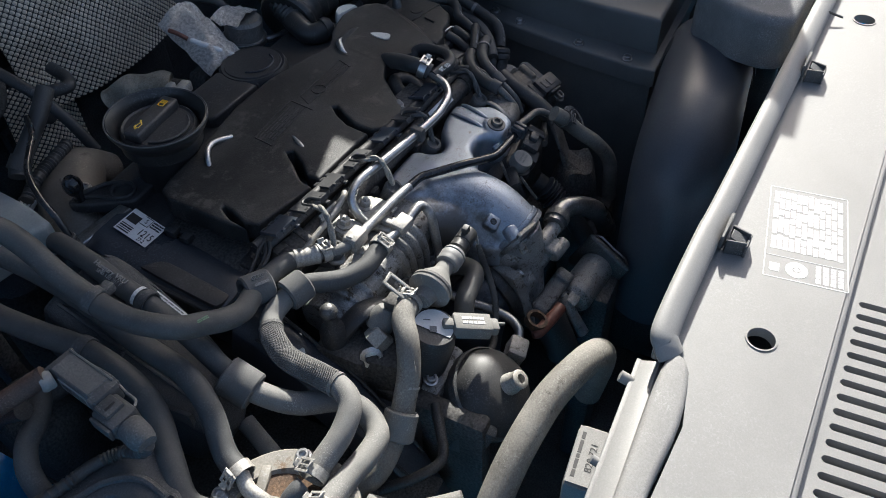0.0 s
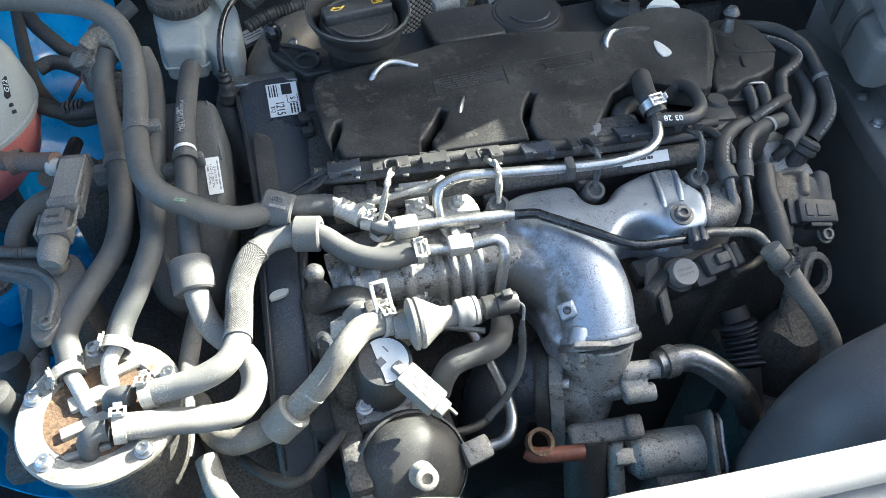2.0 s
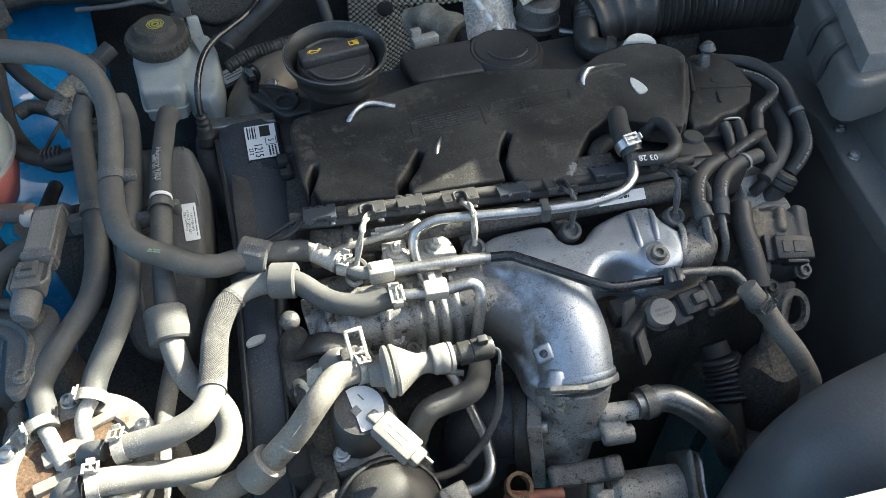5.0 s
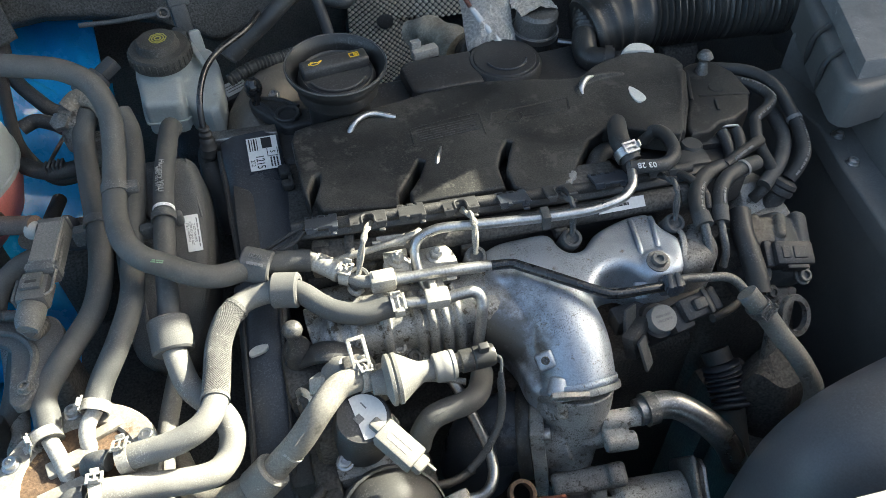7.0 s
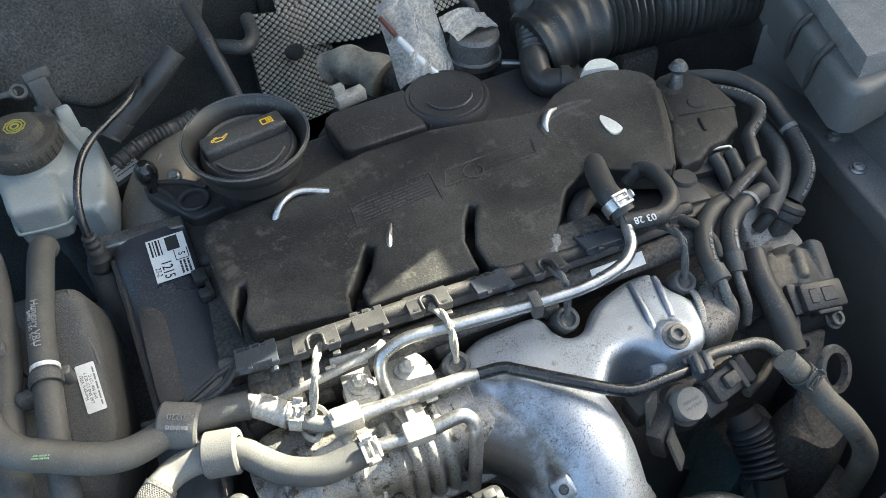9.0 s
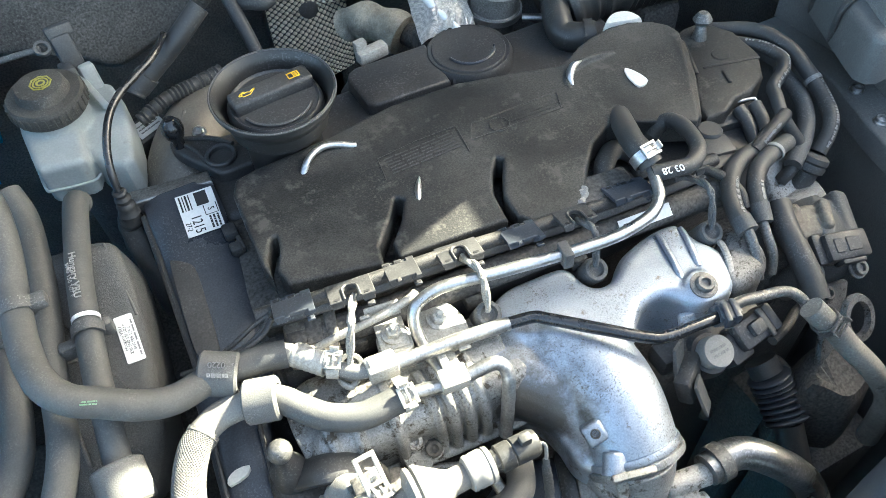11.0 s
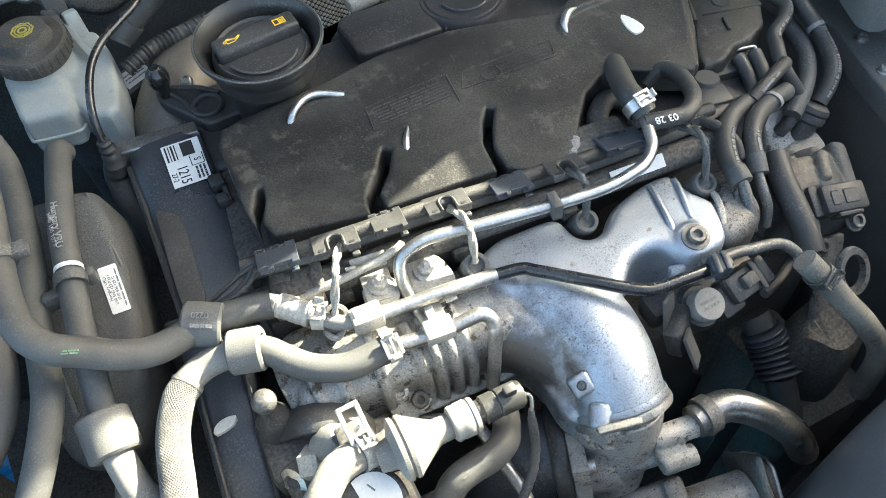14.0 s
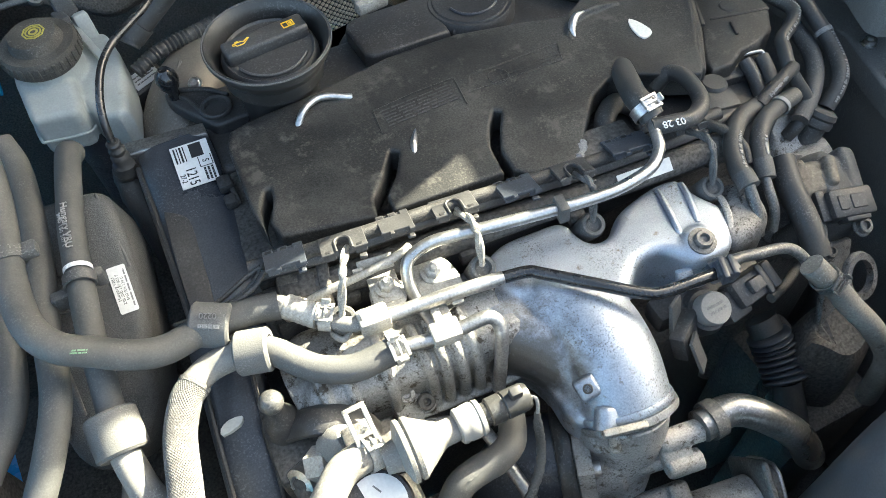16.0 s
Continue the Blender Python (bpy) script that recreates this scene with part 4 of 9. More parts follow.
part("lower_shell", band([(0.012, 0.905, -0.199, -0.158), (-0.010, 0.898, -0.200, -0.159), (-0.045, 0.887, -0.204, -0.164), (-0.095, 0.866, -0.210, -0.171), (-0.130, 0.842, -0.216, -0.178), (-0.160, 0.812, -0.218, -0.184), (-0.185, 0.76, -0.214, -0.186)], 0.035), M_SMOOTH, timing)
for k_ in (0.12, 0.88):
    part("edge_rib", sweep([(xl + (xr - xl) * k_, y, z + 0.0006) for y, z, xl, xr in ((-0.010, 0.898, -0.200, -0.159), (-0.045, 0.887, -0.204, -0.164), (-0.095, 0.866, -0.210, -0.171), (-0.130, 0.842, -0.216, -0.178), (-0.160, 0.812, -0.218, -0.184))], 0.0016, 8, 5), M_BLACK, timing)
part("back_plate", join(rbox(0.025, 0.26, 0.22, pose(-0.125, 0.04, 0.785, 0, 0, 0), 0.006), rbox(0.05, 0.30, 0.16, pose(-0.165, 0.0, 0.76, 0, 0, 0), 0.01)), M_BLACK, timing)
part("clip", join(rbox(0.011, 0.013, 0.009, pose(-0.1335, 0.126, 0.9165), 0.002), rbox(0.009, 0.010, 0.008, pose(-0.1345, 0.109, 0.9145), 0.002), rbox(0.004, 0.026, 0.006, pose(-0.1300, 0.118, 0.914), 0.001)), M_BLACK, timing)
# small sunlit fleck, painted as a pale patch on the lower shell
part("sun_fleck", prism(smooth_outline([(-0.196, -0.048), (-0.190, -0.0445), (-0.181, -0.0455), (-0.184, -0.051), (-0.196, -0.053)], 2), 0.8865, 0.8895, 0), M_FLECK_CUP, timing, "pale patch painted as a sun fleck")
lm = plane_pose((-0.1484, 0.1490, 0.9249), (0.05, 1, 0.335), (0, -0.32, 1)) @ Matrix.Diagonal((0.73, 1.05, 1, 1))
part("recess", prism(smooth_outline([(-0.1825, 0.1180), (-0.1800, 0.1200), (-0.1695, 0.1110), (-0.1668, 0.1010), (-0.1680, 0.076), (-0.1705, 0.040), (-0.1730, 0.0330), (-0.1840, 0.0345), (-0.1868, 0.0420), (-0.1852, 0.080)], 3), 0.88, lambda x, y: 0.9113 + 0.0925 * (y - 0.055), 0.0005), M_BLACK, timing, "darker sunken panel")
lab = part("label", rbox(0.050, 0.027, 0.0006, lm, 0), M_WHITE, timing, "white printed label")
letters("1215", 0.0105, lm @ pose(-0.013, 0.004, 0.0004, 0, 0, 180), M_INK, lab)
letters("27-2", 0.0055, lm @ pose(-0.0135, 0.0105, 0.0004, 0, 0, 180), M_INK, lab)
part("print_block", join(rbox(0.016, 0.009, 0.0004, lm @ pose(0.015, -0.004, 0.0004), 0), rbox(0.012, 0.0006, 0.0004, lm @ pose(0.0, -0.0125, 0.0004), 0), rbox(0.012, 0.0006, 0.0004, lm @ pose(0.0, -0.0035, 0.0004), 0), rbox(0.0006, 0.009, 0.0004, lm @ pose(-0.006, -0.008, 0.0004), 0)), M_INK, lab)
part("print_block", join(*[rbox(0.018, w, 0.0004, lm @ pose(0.014, 0.0045 + k * 0.0022, 0.0004), 0) for k, w in enumerate((0.0008, 0.0014, 0.0007, 0.0012))]), M_INK, lab)
bars(lm @ pose(-0.015, -0.0085, 0.0004, 0, 0, 180), 0.015, 0.008, 3, lab, M_INK, 8)
letters("S", 0.007, lm @ pose(0.0, -0.008, 0.0004, 0, 0, 180), M_INK, lab)
part("rear_strip", prism([(-0.196, 0.184), (-0.196, 0.199), (-0.131, 0.190), (-0.131, 0.176)], 0.89, 0.9255, 0.002), M_PIPE, timing, "dull metal strip behind the cover")
part("side_lip", sweep([(-0.1885, 0.172, 0.918), (-0.1890, 0.12, 0.910), (-0.1895, 0.06, 0.9045), (-0.1905, 0.012, 0.896)], 0.003, 8, 5), M_BLACK, timing)

# ---- coolant and fuel hoses ----


def hose(pts, r, material, label, parts=(), res=6, name="hose", category="hose", seg=16, group=""):
    """A hose as a thing of its own; parts adds clamps and sleeves to it."""
    th = thing(name, pts[-1], label, category, group)
    part("tube", sweep(pts, r, seg, res), material, th)
    for fn in parts:
        fn(th)
    return th


def sleeve(p, d, r0, r1, length, th, material=None, name="foam_sleeve", label="thick grey foam sleeve"):
    m = axis(p, d)
    h = length / 2
    return part(name, lathe([(r0, -h), (r1 - 0.0015, -h), (r1, -h + 0.0015), (r1, h - 0.0015), (r1 - 0.0015, h), (r0, h), (r0, -h)], m, 30), material or M_FOAM, th, label)


# long hose that comes over the wing, turns and runs to the fuel pipe
h1 = hose([(-0.3840, 0.1585, 1.0550), (-0.3488, 0.1731, 1.0500), (-0.3089, 0.1639, 1.0460), (-0.285, 0.156, 1.042), (-0.266, 0.140, 1.034), (-0.2595, 0.1245, 1.016), (-0.2615, 0.100, 0.9987), (-0.2652, 0.0654, 0.989), (-0.2662, 0.035, 0.984), (-0.2615, 0.008, 0.983), (-0.2515, -0.006, 0.977), (-0.2375, -0.0105, 0.968), (-0.2204, -0.0155, 0.9570), (-0.2020, -0.0155, 0.9480), (-0.1754, -0.0065, 0.940), (-0.1494, -0.0060, 0.9360), (-0.1323, -0.0088, 0.9340)], 0.0092, M_HOSE, "dusty dark grey rubber hose bent over the timing cover")
sleeve((-0.1742, -0.0062, 0.9395), (0.021, -0.010, -0.004), 0.009, 0.0142, 0.024, h1)
sp = plane_pose((-0.1740, -0.0130, 0.9520), (0.021, -0.010, -0.003), (0.0, -0.48, 1))
letters("0220", 0.0052, sp @ pose(-0.001, 0.0045, 0.0006, 0, 0, 180), M_PAD, h1, 0.0006)
bars(sp @ pose(0, -0.002, 0.0006), 0.013, 0.0042, 1, h1, M_PAD, 12, 0.0005, 0.6)
part("hose_clip", join(ring((-0.2648, 0.062, 0.9885), (0, 0.95, 0.3), 0.0093, 0.008, 0.0013), rbox(0.012, 0.01, 0.008, pose(-0.2530, 0.062, 0.9885, 0, 0, 0), 0.002)), M_DUSTY, h1, "dark plastic hose clip")
bars(plane_pose((-0.2440, -0.0145, 0.9795), (0.03, -0.006, -0.018), (0, -0.35, 1)) @ pose(0, 0, 0.0005), 0.017, 0.0030, 2, h1, M_GREEN, 13, 0.0002, 0.6, "paint_mark")
# corrugated end and clamp of the same line, going into the steel pipe
hose([(-0.1345, -0.0082, 0.9340), (-0.1226, -0.0155, 0.9320), (-0.1135, -0.0258, 0.9310), (-0.1051, -0.0341, 0.9300), (-0.0967, -0.0408, 0.9300), (-0.0850, -0.0444, 0.9300)], lambda s, t: 0.0078 - 0.0028 * min(1, s / (0.6 * t)), M_HOSE_LIGHT, "dusty hose end with a ribbed crimp sleeve", (lambda th: part("crimp", sweep([(-0.1279, -0.0111, 0.9330), (-0.1208, -0.0179, 0.9320), (-0.1124, -0.0268, 0.9310)], lambda s, t: 0.0083 + 0.0002 * math.sin(s * 1400), 16, 10), M_CLAMP, th, "ribbed metal crimp"), lambda th: spring_clamp((-0.1087, -0.0300, 0.9300), (0.6, -0.35, -0.05), 0.0068, th)))
# hose from the valve on the wing down to the fuel filter
h2 = hose([(-0.284, 0.176, 0.988), (-0.2925, 0.166, 0.978), (-0.296, 0.150, 0.9646), (-0.2930, 0.1065, 0.9594), (-0.2890, 0.063, 0.957), (-0.2905, 0.024, 0.945), (-0.3005, -0.006, 0.933), (-0.3215, -0.0345, 0.926), (-0.3400, -0.060, 0.9175), (-0.3395, -0.078, 0.912), (-0.3376, -0.0949, 0.9090)], 0.0092, M_HOSE, "dusty grey rubber hose running down to the fuel filter", (lambda th: spring_clamp((-0.3401, -0.0929, 0.9105), (0.3, -0.9, -0.15), 0.0096, th, (-1, 0, 0.4)),))
part("hose_clip", join(ring((-0.2890, 0.063, 0.957), (0, 0.98, 0.05), 0.0093, 0.009, 0.0013), rbox(0.014, 0.010, 0.016, pose(-0.302, 0.060, 0.952), 0.002)), M_DUSTY, h2, "dark plastic hose clip")
part("metal_spout", sweep([(-0.3388, -0.0937, 0.9090), (-0.3338, -0.1058, 0.9070), (-0.3298, -0.1175, 0.9050), (-0.3277, -0.1251, 0.9000)], 0.0056, 12), M_CLAMP, h2, "pale metal spout")
# hose behind the first one, to the filter's second port
h3 = hose([(-0.2589, 0.1704, 0.9850), (-0.2545, 0.1504, 0.9750), (-0.2548, 0.1137, 0.9680), (-0.2583, 0.0747, 0.9600), (-0.2642, 0.0393, 0.9520), (-0.2690, -0.0105, 0.9435), (-0.2823, -0.0417, 0.9335), (-0.3000, -0.064, 0.9185), (-0.3064, -0.082, 0.913)], 0.0090, M_HOSE, "dusty grey rubber hose beside the fuel filter hose", (lambda th: spring_clamp((-0.3060, -0.0805, 0.9135), (-0.3, -0.9, -0.2), 0.0094, th, (-1, 0.2, 0.6)),))
part("metal_spout", sweep([(-0.3064, -0.082, 0.913), (-0.3127, -0.0920, 0.9100), (-0.3136, -0.1025, 0.9060), (-0.3126, -0.1102, 0.8990)], 0.0056, 12), M_CLAMP, h3, "pale metal spout")
# straight hose lying on the black canister, then down through a foam sleeve and back to the filter
h4 = hose([(-0.2200, 0.158, 0.966), (-0.2221, 0.149, 0.9725), (-0.2281, 0.108, 0.9722), (-0.2330, 0.079, 0.9678), (-0.2375, 0.037, 0.9590), (-0.2415, 0.006, 0.9475), (-0.2460, -0.0250, 0.9290), (-0.2480, -0.0400, 0.9215)], 0.0084, M_HOSE, "dusty grey hose with white print lying on the canister")
letters("Hungary VRU", 0.0062, plane_pose((-0.2312, 0.082, 0.9778), (0.123, 1, 0.148), (-0.05, -0.15, 1)) @ pose(0, 0.001, 0, 0, 0, 180), M_FAINT, h4, 0.0004)
letters("5N0 130 307 E", 0.0042, plane_pose((-0.2362, 0.081, 0.9758), (0.123, 1, 0.148), (-0.55, -0.12, 0.85)) @ pose(0, 0, 0, 0, 0, 180), M_FAINT, h4, 0.0003)
part("stripe", ring((-0.2352, 0.055, 0.9640), (0.1, 1, 0.15), 0.0083, 0.003, 0.0004), M_PRINT, h4, "white stripe")
part("hose_clip", join(ring((-0.2360, 0.047, 0.9630), (0.1, 1, 0.15), 0.0085, 0.007, 0.0013), rbox(0.012, 0.008, 0.012, pose(-0.2500, 0.045, 0.955), 0.002), rbox(0.007, 0.008, 0.012, pose(-0.2260, 0.052, 0.955), 0.002)), M_DUSTY, h4, "dark plastic hose clip")
sleeve((-0.2480, -0.0395, 0.9218), (0.02, -0.92, -0.39), 0.0088, 0.0158, 0.027, h4)
hose([(-0.2480, -0.0420, 0.9210), (-0.2455, -0.0620, 0.9150), (-0.2390, -0.0850, 0.9110), (-0.2215, -0.1080, 0.9060), (-0.2168, -0.1214, 0.9010), (-0.2185, -0.1330, 0.8975), (-0.2240, -0.1425, 0.8960), (-0.2335, -0.1500, 0.8980), (-0.2525, -0.1515, 0.9020), (-0.2765, -0.1500, 0.9080), (-0.3015, -0.1500, 0.9150)], 0.0092, M_HOSE_LIGHT, "dusty hose in a sunlit tone looping from the foam sleeve to the fuel filter", (lambda th: spring_clamp((-0.3050, -0.1498, 0.9155), (1, 0.03, -0.2), 0.0097, th, (0.1, 0.6, 1)),))
# braided hose
h5 = hose([(-0.157, -0.0313, 0.932), (-0.170, -0.0275, 0.930), (-0.187, -0.0275, 0.9275), (-0.2023, -0.0387, 0.9275), (-0.2135, -0.0600, 0.924), (-0.218, -0.092, 0.9265), (-0.2211, -0.1133, 0.928), (-0.2316, -0.1292, 0.928), (-0.2520, -0.1340, 0.924), (-0.2740, -0.1320, 0.9195), (-0.287, -0.130, 0.9165)], 0.0090, M_HOSE_LIGHT, "dusty hose in a sunlit tone with a braided textile sleeve", (lambda th: spring_clamp((-0.2855, -0.1303, 0.917), (1, 0.0, 0.1), 0.0096, th, (0.1, 0.5, 1)),))


def braid(pts, r, th, turns=26):
    """A braided sleeve: crossing strands wound round a hose."""
    line = curve_points(pts, 10)
    core = part("braided_sleeve", sweep(pts, r, 16, 8), M_BRAID, th, "pale braided textile sleeve")
    run = [0.0]
    for a, b in zip(line, line[1:]):
        run.append(run[-1] + (b - a).length)
    total = run[-1]

    def at(s):
        for i in range(len(run) - 1):
            if run[i + 1] >= s:
                k = (s - run[i]) / max(1e-9, run[i + 1] - run[i])
                return line[i].lerp(line[i + 1], k), (line[i + 1] - line[i]).normalized()
        return line[-1], (line[-1] - line[-2]).normalized()
    bms = []
    for sign in (-1, 1):
        for k in range(36):
            w = []
            for i in range(60):
                s = total * i / 59
                p, t = at(s)
                u = (Vector((0, 0, 1)) - t * t.z).normalized()
                v = t.cross(u)
                a = sign * (s / 0.075 * 2 * math.pi) + 2 * math.pi * k / 36
                w.append(p + (u * math.cos(a) + v * math.sin(a)) * (r + 0.0002))
            bms.append(sweep(w, 0.00042, 5, 1))
    o = part("strand_net", join(*bms), M_BRAID, core)
    o["kind"] = "stuff"
    for e in (0, 1):
        part("end_binding", ring(at(total * e)[0], at(total * e)[1], r, 0.003, 0.0009), M_BRAID, core)


braid([(-0.1965, -0.0335, 0.9275), (-0.2045, -0.0415, 0.9270), (-0.2138, -0.0610, 0.924), (-0.218, -0.092, 0.9265), (-0.2208, -0.1110, 0.928)], 0.0093, h5)
sleeve((-0.1565, -0.0318, 0.9322), (0.024, -0.008, 0.001), 0.009, 0.0140, 0.021, h5)
# hose from the braided one's sleeve to the clamped steel pipe
hose([(-0.1500, -0.0335, 0.932), (-0.1427, -0.0396, 0.9300), (-0.1340, -0.0502, 0.9280), (-0.1231, -0.0598, 0.9260), (-0.1054, -0.0677, 0.9250), (-0.0858, -0.0681, 0.9250), (-0.0748, -0.0681, 0.9250)], 0.0088, M_HOSE, "dusty grey hose clamped to a thin steel pipe", (lambda th: spring_clamp((-0.0768, -0.0675, 0.9250), (1, 0.0, 0.0), 0.0092, th, (0, -0.6, 1)),))
p6 = thing("steel_pipe", (-0.0471, -0.0729, 0.9240), "thin worn steel pipe with a square joint", "pipe")
part("tube", sweep([(-0.0768, -0.0675, 0.9250), (-0.0471, -0.0729, 0.9240), (-0.0270, -0.0740, 0.9260), (-0.0175, -0.0748, 0.9262), (-0.0128, -0.0775, 0.9235), (-0.0115, -0.0815, 0.9185), (-0.0127, -0.0855, 0.9120), (-0.0166, -0.0911, 0.8900), (-0.0212, -0.0970, 0.8680)], 0.0047, 12, 6), M_PIPE, p6)
part("joint", join(rbox(0.0185, 0.0135, 0.012, pose(-0.0455, -0.0722, 0.9262, 8, 0, -6), 0.0015), rbox(0.006, 0.02, 0.006, pose(*(-0.0450, -0.0610, 0.9220), 0, 0, -6), 0.0015)), M_CLAMP, p6, "pale square pipe joint")
# hose with a foam sleeve below the valve
h7 = hose([(-0.1130, -0.1160, 0.9120), (-0.1260, -0.1185, 0.9165), (-0.1380, -0.1225, 0.9175), (-0.1533, -0.1345, 0.9140), (-0.1711, -0.1440, 0.8990), (-0.1890, -0.1480, 0.8830), (-0.2040, -0.1500, 0.8700), (-0.2406, -0.1486, 0.8550), (-0.2591, -0.1267, 0.8400), (-0.2725, -0.0846, 0.8200)], 0.0098, M_OLDHOSE, "pale grimy hose with white print leading to the shut-off valve", (lambda th: spring_clamp((-0.1175, -0.1170, 0.9140), (1, 0.15, -0.3), 0.0102, th, (-0.1, 0.1, 1)),))
sleeve((-0.2030, -0.1500, 0.8710), (0.7, 0.1, 0.6), 0.0092, 0.0142, 0.024, h7, M_HOSE_LIGHT, "foam_sleeve", "pale dusty foam sleeve")
part("tie", ring((-0.1790, -0.1465, 0.8915), (0.7, 0.15, 0.6), 0.0091, 0.0018, 0.0008), M_CLAMP, h7)
bars(plane_pose((-0.1620, -0.1440, 0.9150), (-0.7, -0.4, -0.45), (0.1, -0.6, 1)) @ pose(0, 0, -0.0008), 0.034, 0.0015, 1, h7, M_HOSE, 15, 0.0003, 0.4)
# short bent hose between the valve and the pump
h8 = hose([(-0.0879, -0.1558, 0.8620), (-0.0839, -0.1526, 0.8740), (-0.0750, -0.1484, 0.8840), (-0.0616, -0.1463, 0.8860), (-0.0475, -0.1452, 0.8860), (-0.0355, -0.1391, 0.8840), (-0.0271, -0.1250, 0.8760), (-0.0198, -0.1078, 0.8600)], 0.0092, M_HOSE, "short dusty black bent rubber hose")
bars(plane_pose((-0.0608, -0.1500, 0.8943), (1, 0.2, 0), (0, -0.3, 1)), 0.022, 0.003, 1, h8, M_HOSE, 16, 0.0001, 0.35)
# front hose under the slam panel, and the pipes that fall away behind the filter
hose([(-0.062, -0.268, 0.80), (-0.060, -0.274, 0.845), (-0.068, -0.274, 0.872), (-0.088, -0.268, 0.884), (-0.120, -0.258, 0.888), (-0.150, -0.251, 0.886), (-0.20, -0.245, 0.874), (-0.245, -0.244, 0.85), (-0.28, -0.25, 0.80)], 0.0132, M_OLDHOSE, "thick grimy grey coolant hose bent in front of the engine", (), 8, seg=24)
hose([(-0.2549, -0.0373, 0.8750), (-0.2639, -0.0630, 0.8680), (-0.2716, -0.0872, 0.8600), (-0.2774, -0.1148, 0.8500), (-0.2823, -0.1416, 0.8400)], 0.0075, M_HOSE_LIGHT, "dusty pipe in a sunlit tone falling behind the fuel filter hoses")
hose([(-0.2644, -0.1533, 0.8500), (-0.2594, -0.1787, 0.8500), (-0.2490, -0.2002, 0.8550), (-0.2347, -0.2217, 0.8600)], 0.0085, M_HOSE_LIGHT, "dusty hose in a sunlit tone low beside the fuel filter")
hose([(-0.1642, -0.1623, 0.8550), (-0.1839, -0.1774, 0.8500), (-0.2025, -0.1877, 0.8450), (-0.2222, -0.1759, 0.8400), (-0.2424, -0.1501, 0.8300)], 0.0045, M_WIRE, "black wrapped cable across the lower timing cover", res=6)
hose([(-0.3650, 0.0196, 0.9000), (-0.3738, 0.0049, 0.8850), (-0.3818, -0.0158, 0.8700), (-0.3908, -0.0392, 0.8600), (-0.4035, -0.0658, 0.8500)], 0.009, M_HOSE, "grey pipe beside the fuel filter")
hose([(-0.3463, 0.0269, 0.8850), (-0.3587, 0.0122, 0.8700), (-0.3693, -0.0066, 0.8600), (-0.3754, -0.0261, 0.8500)], 0.0055, M_HOSE, "thin grey pipe beside the fuel filter")

# ---- valve block on the wing, with its hoses ----
valve = thing("coolant_valve", (-0.285, 0.17, 0.96), "dirty metal coolant valve with hose stubs", "valve")
part("body", join(lathe([(0.012, -0.02), (0.013, -0.01), (0.011, 0.0), (0.013, 0.004), (0.013, 0.012), (0.009, 0.014), (0.008, 0.020), (0, 0.021)], axis((-0.301, 0.176, 0.975), (0.05, 0, 1))), rbox(0.022, 0.018, 0.03, pose(-0.292, 0.172, 0.95), 0.004)), M_GRIME, valve)
part("elbow", sweep([(-0.301, 0.178, 0.992), (-0.290, 0.184, 0.997), (-0.276, 0.178, 0.995), (-0.268, 0.165, 0.985)], 0.0088, 14), M_BEIGE, valve, "dirty brown elbow")
part("nut", lathe([(0.009, 0), (0.009, 0.006), (0.006, 0.008), (0, 0.008)], axis((-0.307, 0.170, 0.985), (-0.3, -0.4, 1)), 6), M_RAIL, valve)
part("stay", rbox(0.016, 0.02, 0.24, pose(-0.300, 0.178, 0.84), 0.003), M_CAST, valve)

# ---- canister with a white label ----
can = thing("canister", (-0.245, -0.02, 0.80), "dusty dark plastic vacuum canister with a white label", "canister")
# its upper face leans: along it u runs up and back, v across
cf = plane_pose((-0.2165, 0.050, 0.9350), (1, 0, 0), (0, -0.475, 0.88))
part("shell", prism(smooth_outline([(-0.062, 0.064), (-0.050, 0.074), (-0.022, 0.075), (0.006, 0.070), (0.0115, 0.050), (0.0095, 0.015), (0.005, -0.020), (-0.002, -0.052), (-0.012, -0.078), (-0.028, -0.098), (-0.046, -0.104), (-0.062, -0.095), (-0.069, -0.070), (-0.068, 0.0)], 4), -0.075, 0.0, 0.010, cf, 4), M_CAN, can)
part("rib", join(rbox(0.034, 0.003, 0.003, cf @ pose(-0.046, 0.002, 0.0), 0.001), rbox(0.003, 0.13, 0.003, cf @ pose(-0.052, 0.0, 0.0), 0.001), rbox(0.003, 0.05, 0.003, cf @ pose(-0.018, 0.045, 0.0), 0.001)), M_DUSTY, can)
part("rib", rbox(0.002, 0.055, 0.004, cf @ pose(0.0045, 0.042, -0.003, 0, 20, 3), 0.001), M_DUSTY, can)
vm = cf @ pose(-0.0030, 0.0015, 0.0002, 0, 0, 87)
vl = part("label", prism([(-0.0160, -0.0052), (-0.0153, -0.0059), (0.0153, -0.0059), (0.0160, -0.0052), (0.0160, 0.0052), (0.0153, 0.0059), (-0.0153, 0.0059), (-0.0160, 0.0052)], 0, 0.0006, 0, vm), M_WHITE, can, "white printed label")
letters("Hungary VRU", 0.0030, vm @ pose(0.001, 0.0036, 0.0006), M_INK, vl, 0.0001)
letters("ZSB 5N0 127 023 F", 0.0026, vm @ pose(0.0, 0.0010, 0.0006), M_INK, vl, 0.0001)
letters("5N0 906 129 C", 0.0026, vm @ pose(0.0, -0.0016, 0.0006), M_INK, vl, 0.0001)
bars(vm @ pose(0, -0.0041, 0.0006), 0.026, 0.002, 1, vl, M_PAD, 21, 0.0002, 0.5)
part("strap", rbox(0.004, 0.05, 0.03, pose(-0.284, 0.01, 0.895, 0, 0, 4), 0.001), M_DUSTY, can)
